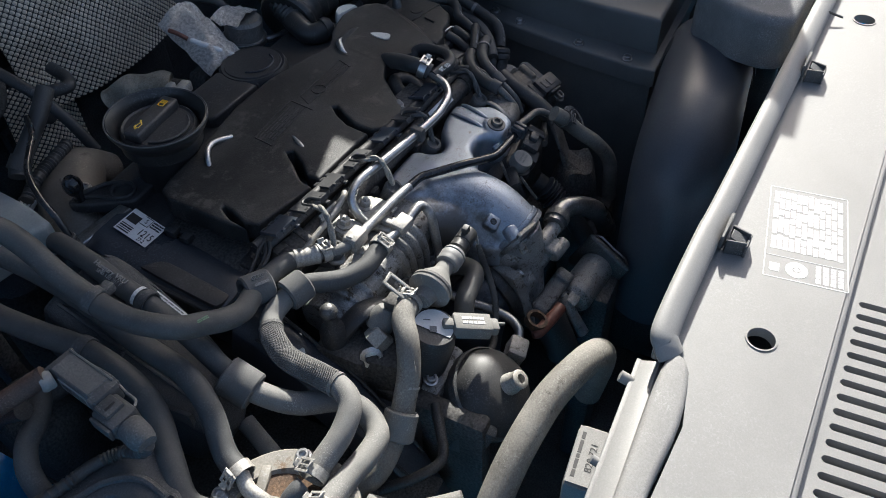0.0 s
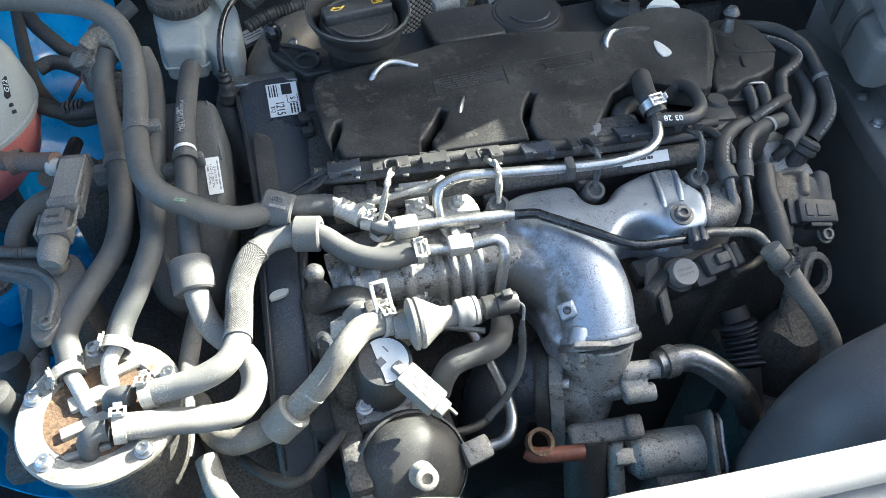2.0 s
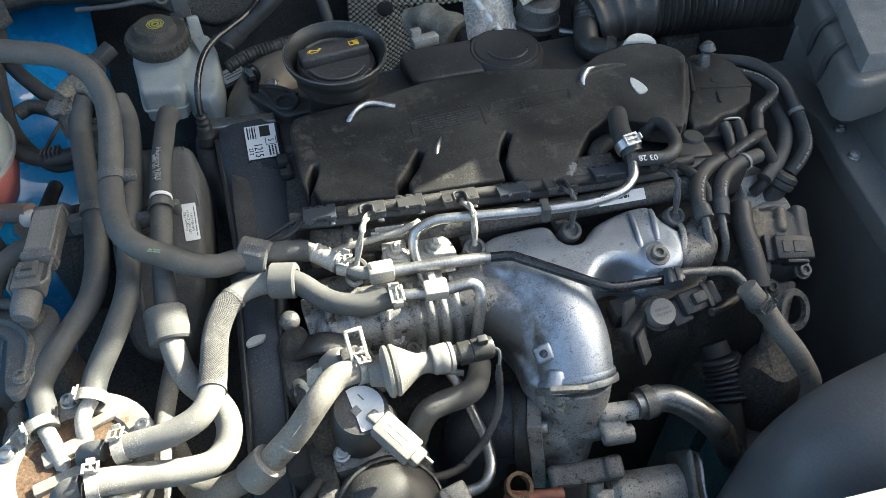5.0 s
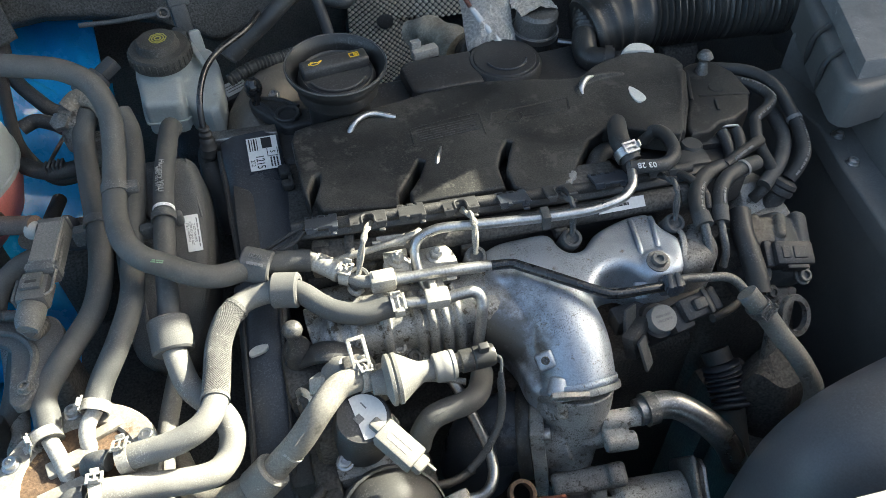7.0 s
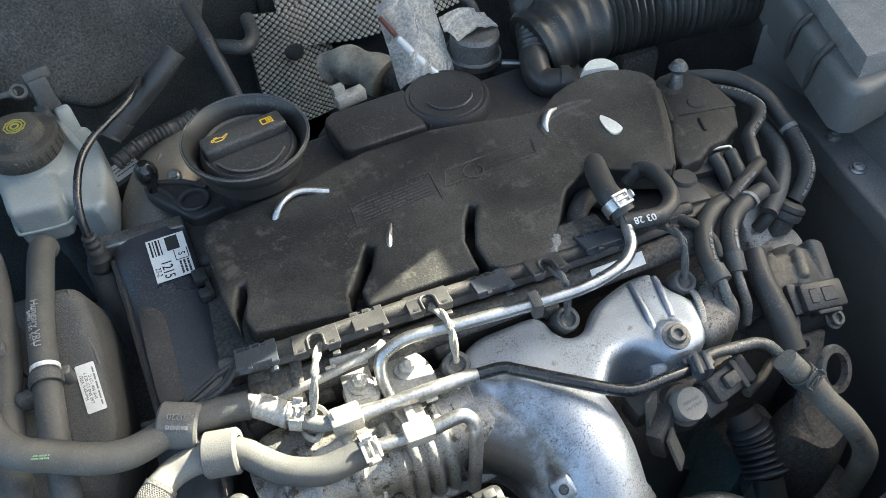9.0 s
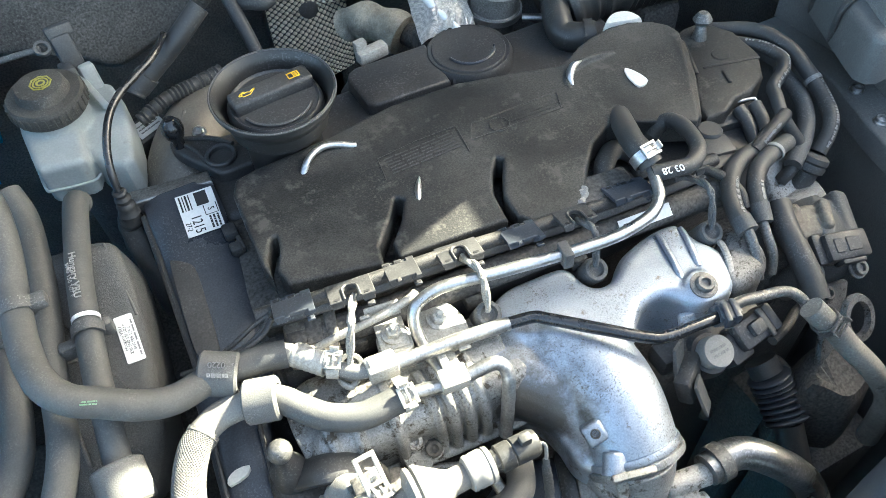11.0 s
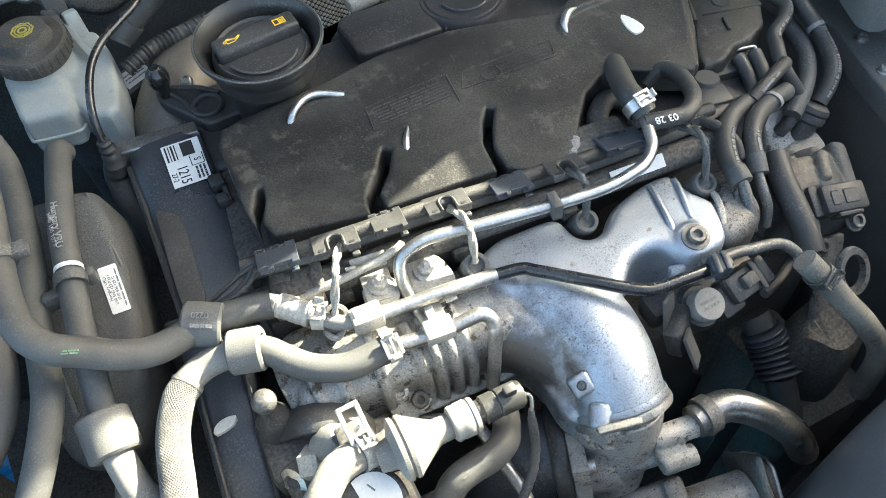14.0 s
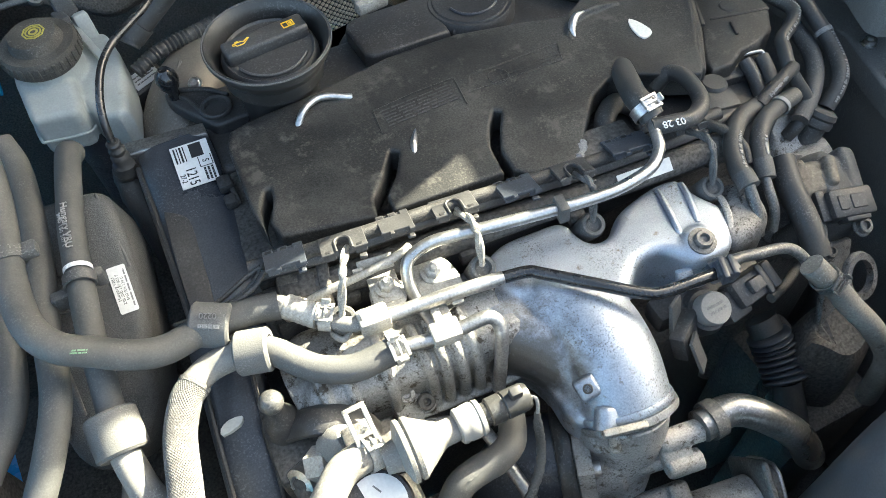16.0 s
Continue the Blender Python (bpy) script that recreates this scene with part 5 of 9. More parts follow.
part("stand", rbox(0.05, 0.06, 0.36, pose(-0.245, 0.04, 0.65), 0.006), M_CAST, can)
# added dark sheet in place of the shade in the hollow under the hoses
liner = thing("hollow_shade", (-0.30, 0.03, 0.44), "added dark sheet standing in for the shaded hollow under the hoses", "liner")
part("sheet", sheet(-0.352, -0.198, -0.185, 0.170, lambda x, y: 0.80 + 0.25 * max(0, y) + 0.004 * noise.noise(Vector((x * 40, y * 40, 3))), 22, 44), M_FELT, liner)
part("post", rbox(0.04, 0.04, 0.36, pose(-0.30, 0.03, 0.615), 0.006), M_CAST, liner)

# ---- fuel filter ----
ff = thing("fuel_filter", (-0.324, -0.121, 0.74), "fuel filter with a dusty rust-stained metal lid", "fuel filter")
part("housing", lathe([(0.044, 0.0), (0.047, 0.02), (0.047, 0.13), (0.054, 0.142), (0.0555, 0.150), (0.050, 0.150), (0, 0.149)], axis((-0.3205, -0.125, 0.751), (0, 0, 1)), 44), M_CAST, ff)
lid = part("lid", lathe([(0.0555, 0.0), (0.0560, 0.004), (0.0545, 0.0055), (0.040, 0.0055), (0.038, 0.002), (0, 0.0015)], axis((-0.3205, -0.125, 0.9005), (0, 0, 1)), 44), M_FILTER, ff)
part("recess", lathe([(0.0375, 0.0), (0.0375, 0.0014), (0, 0.0018)], axis((-0.3225, -0.122, 0.9018), (0, 0, 1)), 40), M_RUST, lid, "rust-brown stained recess")
for dx, dy, w, h, turn in ((-0.004, 0.012, 0.034, 0.012, 14), (-0.006, -0.009, 0.040, 0.009, 12), (0.02, 0.030, 0.022, 0.008, 20), (-0.008, -0.030, 0.03, 0.005, 4)):
    part("rib", rbox(w, h, 0.006, pose(-0.3205 + dx, -0.125 + dy, 0.9045, 0, 0, turn), 0.0015), M_FILTER, lid)
for x, y in ((-0.2735, -0.1115), (-0.3240, -0.0745), (-0.3640, -0.1045), (-0.2925, -0.1655), (-0.3550, -0.1560)):
    bolt((x, y, 0.9055), (0, 0, 1), 0.0048, 0.006, ff)
part("port", sweep([(-0.3273, -0.1264, 0.8990), (-0.3295, -0.1300, 0.8970), (-0.3320, -0.1325, 0.8930)], 0.007, 12), M_CAST, ff)
part("port", sweep([(-0.2960, -0.1290, 0.9175), (-0.3030, -0.1265, 0.9165), (-0.3100, -0.1245, 0.9120), (-0.3130, -0.1240, 0.9010)], 0.0072, 12), M_DUSTY, ff)
part("port", sweep([(-0.3120, -0.1497, 0.9165), (-0.3205, -0.1500, 0.9165), (-0.3260, -0.1525, 0.9120), (-0.3275, -0.1550, 0.9020)], 0.0072, 12), M_DUSTY, ff)
part("sender", lathe([(0.010, -0.05), (0.010, 0.0), (0.012, 0.002), (0.012, 0.012), (0.008, 0.014), (0, 0.014)], axis((-0.392, -0.092, 0.895), (0, 0, 1)), 14), M_RUBBER, ff, "black ribbed plug")
part("bracket", join(rbox(0.10, 0.03, 0.3, pose(-0.34, -0.06, 0.70), 0.006), rbox(0.03, 0.05, 0.02, pose(-0.392, -0.10, 0.84), 0.005)), M_CAST, ff)

# ---- pressure sensor box on its bracket ----
sens = thing("pressure_sensor", (-0.315, 0.0, 0.93), "dusty grey plastic pressure sensor with a plug", "sensor")
sq_ = pose(-0.3168, 0.0255, 0.9750, 0, 0, -8)
box_body = part("box", join(rbox(0.0200, 0.053, 0.018, sq_, 0.0025, 2), rbox(0.0226, 0.004, 0.012, sq_ @ pose(0, 0.0255, 0.002), 0.001), rbox(0.0230, 0.006, 0.014, sq_ @ pose(0, -0.0215, 0.001), 0.001)), M_DUSTY, sens)
part("lid", join(rbox(0.0165, 0.0400, 0.0012, sq_ @ pose(-0.0005, 0.0015, 0.0092), 0.0005, 1), rbox(0.0020, 0.046, 0.0022, sq_ @ pose(0.0088, 0.001, 0.0092), 0.0006, 1)), M_BOX, box_body, "grey lid with a raised rim")
part("nozzle", lathe([(0.0066, -0.004), (0.0072, -0.002), (0.0072, 0.003), (0.006, 0.005), (0.003, 0.005), (0, 0.003)], axis((-0.3285, 0.0495, 0.9770), (-1, 0.35, 0.1)), 20), M_SEAL, sens, "pale nozzle")
plug_body = part("connector", join(rbox(0.0210, 0.0235, 0.0150, pose(-0.3272, -0.0105, 0.9710, 0, 0, -8), 0.0025), rbox(0.0140, 0.014, 0.0040, pose(-0.3268, -0.0070, 0.9795, 0, 0, -8), 0.001), rbox(0.0026, 0.020, 0.010, pose(-0.3390, -0.0090, 0.9720, 0, 0, -8), 0.0008)), M_DUSTY, sens, "dark grey plug")
part("collar", lathe([(0.0084, 0), (0.0096, 0.002), (0.0096, 0.012), (0.0088, 0.016), (0.0070, 0.020), (0, 0.020)], axis((-0.3288, -0.0215, 0.9700), (-0.22, -0.96, -0.18)), 22), M_DUSTY, plug_body)
part("latch_slot", rbox(0.0085, 0.0026, 0.0012, pose(-0.3268, -0.0085, 0.9812, 0, 0, -8), 0.0004, 1), M_INK, plug_body, "dark latch slot")
part("wire_bail", sweep([(-0.3060, 0.0330, 0.9800), (-0.3075, 0.0100, 0.9800), (-0.3120, -0.0060, 0.9780), (-0.3140, -0.0170, 0.9770), (-0.3185, -0.0205, 0.9770)], 0.0011, 8, 5), M_RAIL, sens, "thin dull wire bail")
slab = part("label", rbox(0.030, 0.011, 0.0008, plane_pose((-0.3274, 0.0255, 0.9755), (0.14, 1, 0), (-1, 0.14, 0)), 0), M_PANEL, sens, "pale printed label")
bars(plane_pose((-0.3279, 0.0255, 0.9755), (0.14, 1, 0), (-1, 0.14, 0)), 0.026, 0.008, 3, slab, M_INK, 33, 0.0002, 0.45)
part("cable", sweep([(-0.3325, -0.0390, 0.9640), (-0.3340, -0.0300, 0.9500), (-0.3360, -0.0080, 0.9360), (-0.3520, 0.0050, 0.9340), (-0.3720, 0.0120, 0.9340), (-0.3980, 0.0220, 0.9340)], lambda s, t: 0.0046 + 0.0006 * math.sin(s * 2200), 12, 14), M_RUBBER, sens, "corrugated black cable sleeve")
stay = thing("sensor_bracket", (-0.34, -0.01, 0.60), "dark grey pressed bracket beside the fuel filter", "bracket")
part("plate", prism(smooth_outline([(-0.412, 0.042), (-0.371, 0.0166), (-0.3474, 0.0090), (-0.3300, 0.0020), (-0.3233, -0.0234), (-0.3375, -0.0541), (-0.3492, -0.0720), (-0.3595, -0.0670), (-0.3607, -0.031), (-0.3640, -0.0164), (-0.3873, 0.0), (-0.422, 0.016)], 3), 0.9200, 0.9280, 0.0015), M_DUSTY, stay)
part("rib", sweep([(-0.404, 0.018, 0.9285), (-0.3760, 0.0020, 0.9290), (-0.3560, -0.0090, 0.9290), (-0.3440, -0.0300, 0.9285), (-0.3480, -0.0600, 0.9270)], 0.0030, 8, 6), M_DUSTY, stay)
part("post", rbox(0.03, 0.04, 0.355, pose(-0.342, -0.025, 0.7450), 0.006), M_CAST, stay)
bolt((-0.3480, -0.0600, 0.9285), (0, 0, 1), 0.0045, 0.005, stay, M_RAIL)
hose([(-0.3180, 0.1000, 0.9350), (-0.3300, 0.0780, 0.9350), (-0.3450, 0.0665, 0.9350), (-0.3600, 0.0615, 0.9320), (-0.3724, 0.0491, 0.9280), (-0.3790, 0.0350, 0.9200), (-0.3823, 0.0200, 0.9080)], 0.0080, M_HOSE, "dusty dark hose curving down behind the sensor")

# ---- brake fluid reservoir ----
res_ = thing("brake_fluid_reservoir", (-0.22, 0.28, 0.86), "milky white plastic brake fluid reservoir with a dusty black cap", "reservoir")
front_ = prism([(-0.2515, 0.246), (-0.249, 0.2405), (-0.243, 0.239), (-0.220, 0.2345), (-0.214, 0.236), (-0.2115, 0.242), (-0.2095, 0.275), (-0.212, 0.325), (-0.222, 0.333), (-0.245, 0.333), (-0.254, 0.322), (-0.255, 0.29)], 0.903, lambda x, y: 0.9415 + 0.10 * (y - 0.24), 0.006, None, 4)
side_ = prism([(-0.214, 0.258), (-0.203, 0.232), (-0.189, 0.2255), (-0.180, 0.229), (-0.1735, 0.262), (-0.1715, 0.300), (-0.176, 0.326), (-0.192, 0.336), (-0.214, 0.333)], 0.895, lambda x, y: 0.934 + 0.08 * (y - 0.26), 0.006, None, 4)
cast("tank", join(front_, side_, lathe([(0.027, -0.03), (0.027, 0.004), (0, 0.004)], axis((-0.2245, 0.296, 0.950), (0, -0.05, 1)), 36)), M_TANK, res_, 0.0016, 3)
part("seam", sweep([(-0.2555, 0.29, 0.922), (-0.2525, 0.2455, 0.9185), (-0.246, 0.2385, 0.918), (-0.217, 0.2335, 0.918), (-0.2095, 0.2400, 0.917)], 0.0013, 8, 4), M_TANK, res_)
part("strap", join(rbox(0.013, 0.010, 0.030, pose(-0.1885, 0.328, 0.945, -14, 0, 12), 0.003), rbox(0.006, 0.050, 0.006, pose(-0.192, 0.312, 0.946, 10, 0, 16), 0.002)), M_TANK, res_, "moulded white tab")
part("lower_chamber", prism(smooth_outline([(-0.235, 0.262), (-0.236, 0.320), (-0.188, 0.318), (-0.182, 0.262), (-0.195, 0.248)], 3), 0.86, 0.905, 0.004), M_DUSTY, res_)
bx = axis((-0.2245, 0.296, 0.952), (0, -0.05, 1))
bc = part("cap", lathe([(0.028, 0.0), (0.0300, 0.002), (0.0308, 0.004), (0.0308, 0.0145), (0.0290, 0.0170), (0.0215, 0.0175), (0.0205, 0.0195), (0.0200, 0.0235), (0.0185, 0.0255), (0, 0.026)], bx, 44), M_CAPB, res_, "dusty black screw cap with a yellow symbol")
for k in range(30):
    part("ridge", rbox(0.0022, 0.0030, 0.010, bx @ pose(0, 0, 0.0092, 0, 0, 12 * k) @ pose(0.0308, 0, 0), 0.0005, 1), M_CAPB, bc)
part("symbol", join(*[ring(bx @ Vector((0, -0.002, 0.0262)), (0, -0.05, 1), r_, 0.0005, w_, s_) for r_, w_, s_ in ((0.0022, 0.0016, 20), (0.0052, 0.0012, 20), (0.0078, 0.0012, 8))]), M_DULL_YELLOW, bc)
part("plug", join(rbox(0.017, 0.016, 0.030, pose(-0.198, 0.345, 0.968, -18, 0, 10), 0.003), rbox(0.022, 0.012, 0.010, pose(-0.197, 0.351, 0.984, -18, 0, 10), 0.002), rbox(0.010, 0.022, 0.012, pose(-0.203, 0.330, 0.958, -10, 0, 14), 0.002), ring((-0.214, 0.340, 0.979), (0.2, -0.5, 0.8), 0.0045, 0.004, 0.0022)), M_DUSTY, res_, "dark plug on the reservoir")
part("cylinder", lathe([(0.03, 0), (0.032, 0.13), (0, 0.13)], axis((-0.21, 0.30, 0.73), (0, 0, 1))), M_CAST, res_, "dark master cylinder")
hose([(-0.30, 0.358, 0.972), (-0.262, 0.350, 0.974), (-0.236, 0.345, 0.977), (-0.216, 0.341, 0.979)], 0.0026, M_DUSTY, "thin grey cable to the reservoir plug", name="cable", category="cable")
hose([(-0.1199, 0.2881, 0.9900), (-0.1347, 0.2667, 0.9880), (-0.1536, 0.2508, 0.9860), (-0.1697, 0.2373, 0.9840), (-0.1819, 0.2207, 0.9800), (-0.1903, 0.2023, 0.9720), (-0.1948, 0.1867, 0.9620), (-0.1966, 0.1789, 0.9460)], 0.0030, M_DARKPIPE, "thin black bent brake pipe", name="pipe", category="pipe")
hose([(-0.1966, 0.1789, 0.9460), (-0.1966, 0.1793, 0.9360), (-0.1975, 0.1782, 0.9200), (-0.2000, 0.1799, 0.9000), (-0.192, 0.13, 0.85)], lambda s, t: 0.0045 + 0.008 * min(1, s / t * 2.2) + 0.0008 * math.sin(s * 900), M_RUBBER, "black rubber boot behind the timing cover", name="rubber_boot", category="boot")
hose([(-0.165, 0.278, 0.925), (-0.140, 0.288, 0.93), (-0.110, 0.296, 0.93), (-0.085, 0.305, 0.928)], lambda s, t: 0.0062 + 0.0008 * math.sin(s * 1500), M_RUBBER, "black corrugated cable sleeve behind the oil filler", (), 16, name="cable_sleeve", category="cable")
hose([(-0.160, 0.280, 0.950), (-0.153, 0.284, 0.955), (-0.136, 0.287, 0.965), (-0.112, 0.288, 0.982), (-0.085, 0.295, 1.0)], 0.0085, M_RUBBER, "black rubber pipe going to the bulkhead", (lambda th: part("collar", ring((-0.150, 0.2845, 0.957), (0.75, 0.1, 0.5), 0.0086, 0.014, 0.0018), M_RUBBER, th),))

# ---- coolant tank ----
tank = thing("coolant_tank", (-0.43, 0.17, 0.80), "white plastic coolant tank with pink coolant below", "coolant tank")
tm = axis((-0.437, 0.176, 0.965), (0, 0, 1))
part("upper_shell", lathe([(0.079, -0.012), (0.080, 0.0), (0.077, 0.022), (0.068, 0.045), (0.052, 0.064), (0.030, 0.075), (0.028, 0.080), (0, 0.080)], tm, 44), M_TANK, tank)
part("lower_shell", lathe([(0.0, -0.09), (0.045, -0.085), (0.066, -0.060), (0.077, -0.030), (0.079, -0.012)], tm, 44), M_PINK, tank, "pink translucent lower half")
part("seam", ring((-0.437, 0.176, 0.953), (0, 0, 1), 0.0785, 0.004, 0.003, 44), M_TANK, tank)
part("cap", lathe([(0.027, 0.078), (0.029, 0.082), (0.029, 0.098), (0.026, 0.101), (0, 0.101)], tm, 30), M_BLACK, tank)
tp = plane_pose((-0.3718, 0.154, 0.999), (-0.1, 1, 0.0), (0.86, -0.05, 0.55))
part("printed_mark", join(*[rbox(0.0012, 0.010, 0.0006, tp @ pose(-0.014 + 0.005 * k, 0.004, 0, 0, 0, 28 * (-1) ** k), 0) for k in range(3)]), M_INK, tank, "black printed mark")
tb = plane_pose((-0.3662, 0.1490, 0.9880), (0.15, 0.70, 0.68), (0.86, -0.32, 0.40))
badge = part("printed_badge", prism([(-0.0085, -0.0028), (0.0085, -0.0028), (0.0085, 0.0028), (-0.0085, 0.0028), (-0.0105, 0.0)], -0.003, 0.0008, 0, tb), M_INK, tank, "black printed badge with white letters")
letters("G12", 0.0062, tb @ pose(0.0, 0, 0.0010), M_WHITE, badge, 0.0003)
part("printed_dot", join(rbox(0.003, 0.0018, 0.004, tb @ pose(-0.0150, -0.003, -0.0014), 0.0005), rbox(0.003, 0.0018, 0.004, tb @ pose(-0.0205, -0.0045, -0.0014), 0.0005)), M_INK, tank)
part("stay", rbox(0.03, 0.03, 0.13, pose(-0.43, 0.176, 0.815), 0.004), M_CAST, tank)
hose([(-0.34, 0.09, 0.93), (-0.325, 0.085, 0.925), (-0.305, 0.075, 0.93), (-0.296, 0.066, 0.945)], 0.006, M_WIRE, "black wrapped cable beside the coolant tank", name="cable", category="cable")
hose([(-0.3817, 0.0930, 0.9600), (-0.3678, 0.0802, 0.9660), (-0.3480, 0.0655, 0.9730), (-0.3264, 0.0517, 0.9800)], 0.0075, M_BROWN, "brown dusty hose from the coolant tank", (lambda th: part("clip", ring((-0.3605, 0.0743, 0.9690), (1, 0.1, 0.1), 0.0077, 0.012, 0.0014), M_BROWN, th),))
harness = thing("wiring_harness", (-0.37, 0.30, 0.90), "black taped wiring harness clipped to the blue wing", "wiring")
part("cable", sweep([(-0.40, 0.50, 0.98), (-0.385, 0.40, 0.965), (-0.375, 0.33, 0.95), (-0.35, 0.285, 0.94), (-0.33, 0.27, 0.93), (-0.29, 0.275, 0.92)], 0.0075, 12, 6), M_WIRE, harness)
part("cable", sweep([(-0.385, 0.35, 0.955), (-0.375, 0.27, 0.945), (-0.362, 0.21, 0.94), (-0.335, 0.17, 0.93), (-0.31, 0.165, 0.93)], 0.006, 12, 6), M_WIRE, harness)
part("strap", rbox(0.022, 0.10, 0.004, pose(-0.385, 0.40, 0.985, 20, -15, 12), 0.001), M_FELT, harness, "dark webbing strap")
part("clip", rbox(0.02, 0.024, 0.012, pose(-0.375, 0.43, 0.995, 20, -10, 12), 0.003), M_BLACK, harness)
part("connector", join(rbox(0.03, 0.022, 0.018, pose(-0.298, 0.285, 0.945, 0, -20, 30), 0.003), rbox(0.02, 0.015, 0.012, pose(-0.278, 0.295, 0.955, 0, -20, 30), 0.002)), M_DUSTY, harness, "dusty black plug")
part("cable", sweep([(-0.345, 0.07, 0.95), (-0.352, 0.10, 0.93), (-0.355, 0.13, 0.90), (-0.35, 0.2, 0.88)], 0.007, 12, 6), M_WIRE, harness)
# dark loom and clips between the coolant tank and the hoses
loom = thing("wiring_loom", (-0.33, 0.12, 0.92), "dark taped wiring loom with a ribbed clip over the wing", "wiring")
part("cable", sweep([(-0.3577, 0.1779, 0.9450), (-0.3396, 0.1629, 0.9450), (-0.3217, 0.1567, 0.9450), (-0.3028, 0.1580, 0.9450)], 0.0075, 12, 6), M_WIRE, loom)
part("cable", sweep([(-0.3654, 0.2497, 0.9350), (-0.3516, 0.2526, 0.9380), (-0.3349, 0.2427, 0.9380), (-0.3221, 0.2315, 0.9350)], 0.0070, 12, 6), M_RUBBER, loom)
part("clip", join(*[rbox(0.010, 0.0022, 0.014, pose(*(-0.3263, 0.1573, 0.9450)) @ pose(0.0035 * k, 0, 0.004, 0, 0, 80), 0.0006, 1) for k in range(-2, 3)]), M_BLACK, loom, "ribbed black clip")
part("stalk", sweep([(-0.3355, 0.1673, 0.9450), (-0.3281, 0.2031, 0.9400), (-0.3221, 0.2315, 0.9350)], 0.0018, 8, 4), M_WIRE, loom)
part("dark_block", rbox(0.05, 0.08, 0.08, pose(-0.325, 0.12, 0.855), 0.015, 3), M_FELT, loom, "dark grey block under the hoses")
lev = thing("level_plug", (-0.3979, -0.0431, 0.8600), "grey metal pipe with a black ribbed plug beside the filter", "pipe")
part("pipe", sweep([(-0.3922, 0.0447, 0.8620), (-0.3873, 0.0144, 0.8620), (-0.3851, -0.0129, 0.8600), (-0.3826, -0.0440, 0.8580), (-0.3818, -0.0721, 0.8550), (-0.3831, -0.0967, 0.8500)], 0.0085, 14, 6), M_ALU_DIRTY, lev)
part("plug", lathe([(0.0105, -0.03), (0.0105, 0.0), (0.012, 0.002), (0.012, 0.012), (0.009, 0.014), (0, 0.014)], axis((-0.3953, -0.0487, 0.8680), (-0.1, 0.3, 1)), 14), M_RUBBER, lev, "black ribbed plug")
cap_ = thing("tower_bolt", (-0.4333, 0.0818, 0.8350), "dirty round bolt in a blue dished seat", "bolt")
part("seat", lathe([(0.030, -0.03), (0.026, 0.0), (0.024, 0.002), (0.018, -0.002), (0, -0.002)], axis((-0.4333, 0.0818, 0.8350), (0.1, -0.1, 1)), 28), M_BLUE, cap_)
part("head", lathe([(0.015, -0.003), (0.014, 0.004), (0.008, 0.006), (0, 0.005)], axis((-0.4333, 0.0818, 0.8350), (0.1, -0.1, 1)), 24), M_BEIGE, cap_, "dirty brown bolt head")
part("stay", rbox(0.03, 0.03, 0.10, pose(*(-0.4557, 0.1361, 0.7750)), 0.004), M_CAST, cap_)
tag_ = thing("paper_tag", (-0.1617, 0.2958, 0.9050), "small white printed tag on a dark bracket", "tag")
tg = plane_pose((-0.1617, 0.2958, 0.9050), (1, 0.45, 0), (0.1, -0.4, 0.9))
part("sheet", rbox(0.026, 0.015, 0.0008, tg, 0), M_WHITE, tag_)
bars(tg @ pose(0, 0, 0.0006), 0.020, 0.010, 3, tag_, M_PAD, 81, 0.0002, 0.35)
part("backing", rbox(0.034, 0.022, 0.09, tg @ pose(0, 0, -0.046), 0.002), M_BLACK, tag_)

# ---- intake manifold ----
mani = thing("intake_manifold", (0.05, -0.06, 0.82), "cast aluminium intake manifold with a bent intake neck", "intake manifold")


# long casting over the ports, with a dip for each grommet
log = smooth_outline([(0.004, -0.03), (0.0105, -0.0235), (0.026, -0.0185), (0.0485, -0.0193), (0.0655, -0.0213), (0.0722, -0.0275), (0.0735, -0.037), (0.0765, -0.045), (0.0828, -0.0495), (0.0922, -0.0482), (0.1005, -0.041), (0.1127, -0.0338), (0.1395, -0.0277), (0.16, -0.029), (0.1638, -0.0382), (0.1664, -0.0495), (0.171, -0.0587), (0.1736, -0.0659), (0.171, -0.0781), (0.1669, -0.0874), (0.1587, -0.0966), (0.143, -0.099), (0.13, -0.097), (0.124, -0.089), (0.117, -0.08), (0.106, -0.077), (0.095, -0.0795), (0.087, -0.0865), (0.078, -0.093), (0.06, -0.092), (0.04, -0.083), (0.02, -0.069), (0.006, -0.054)], 4)


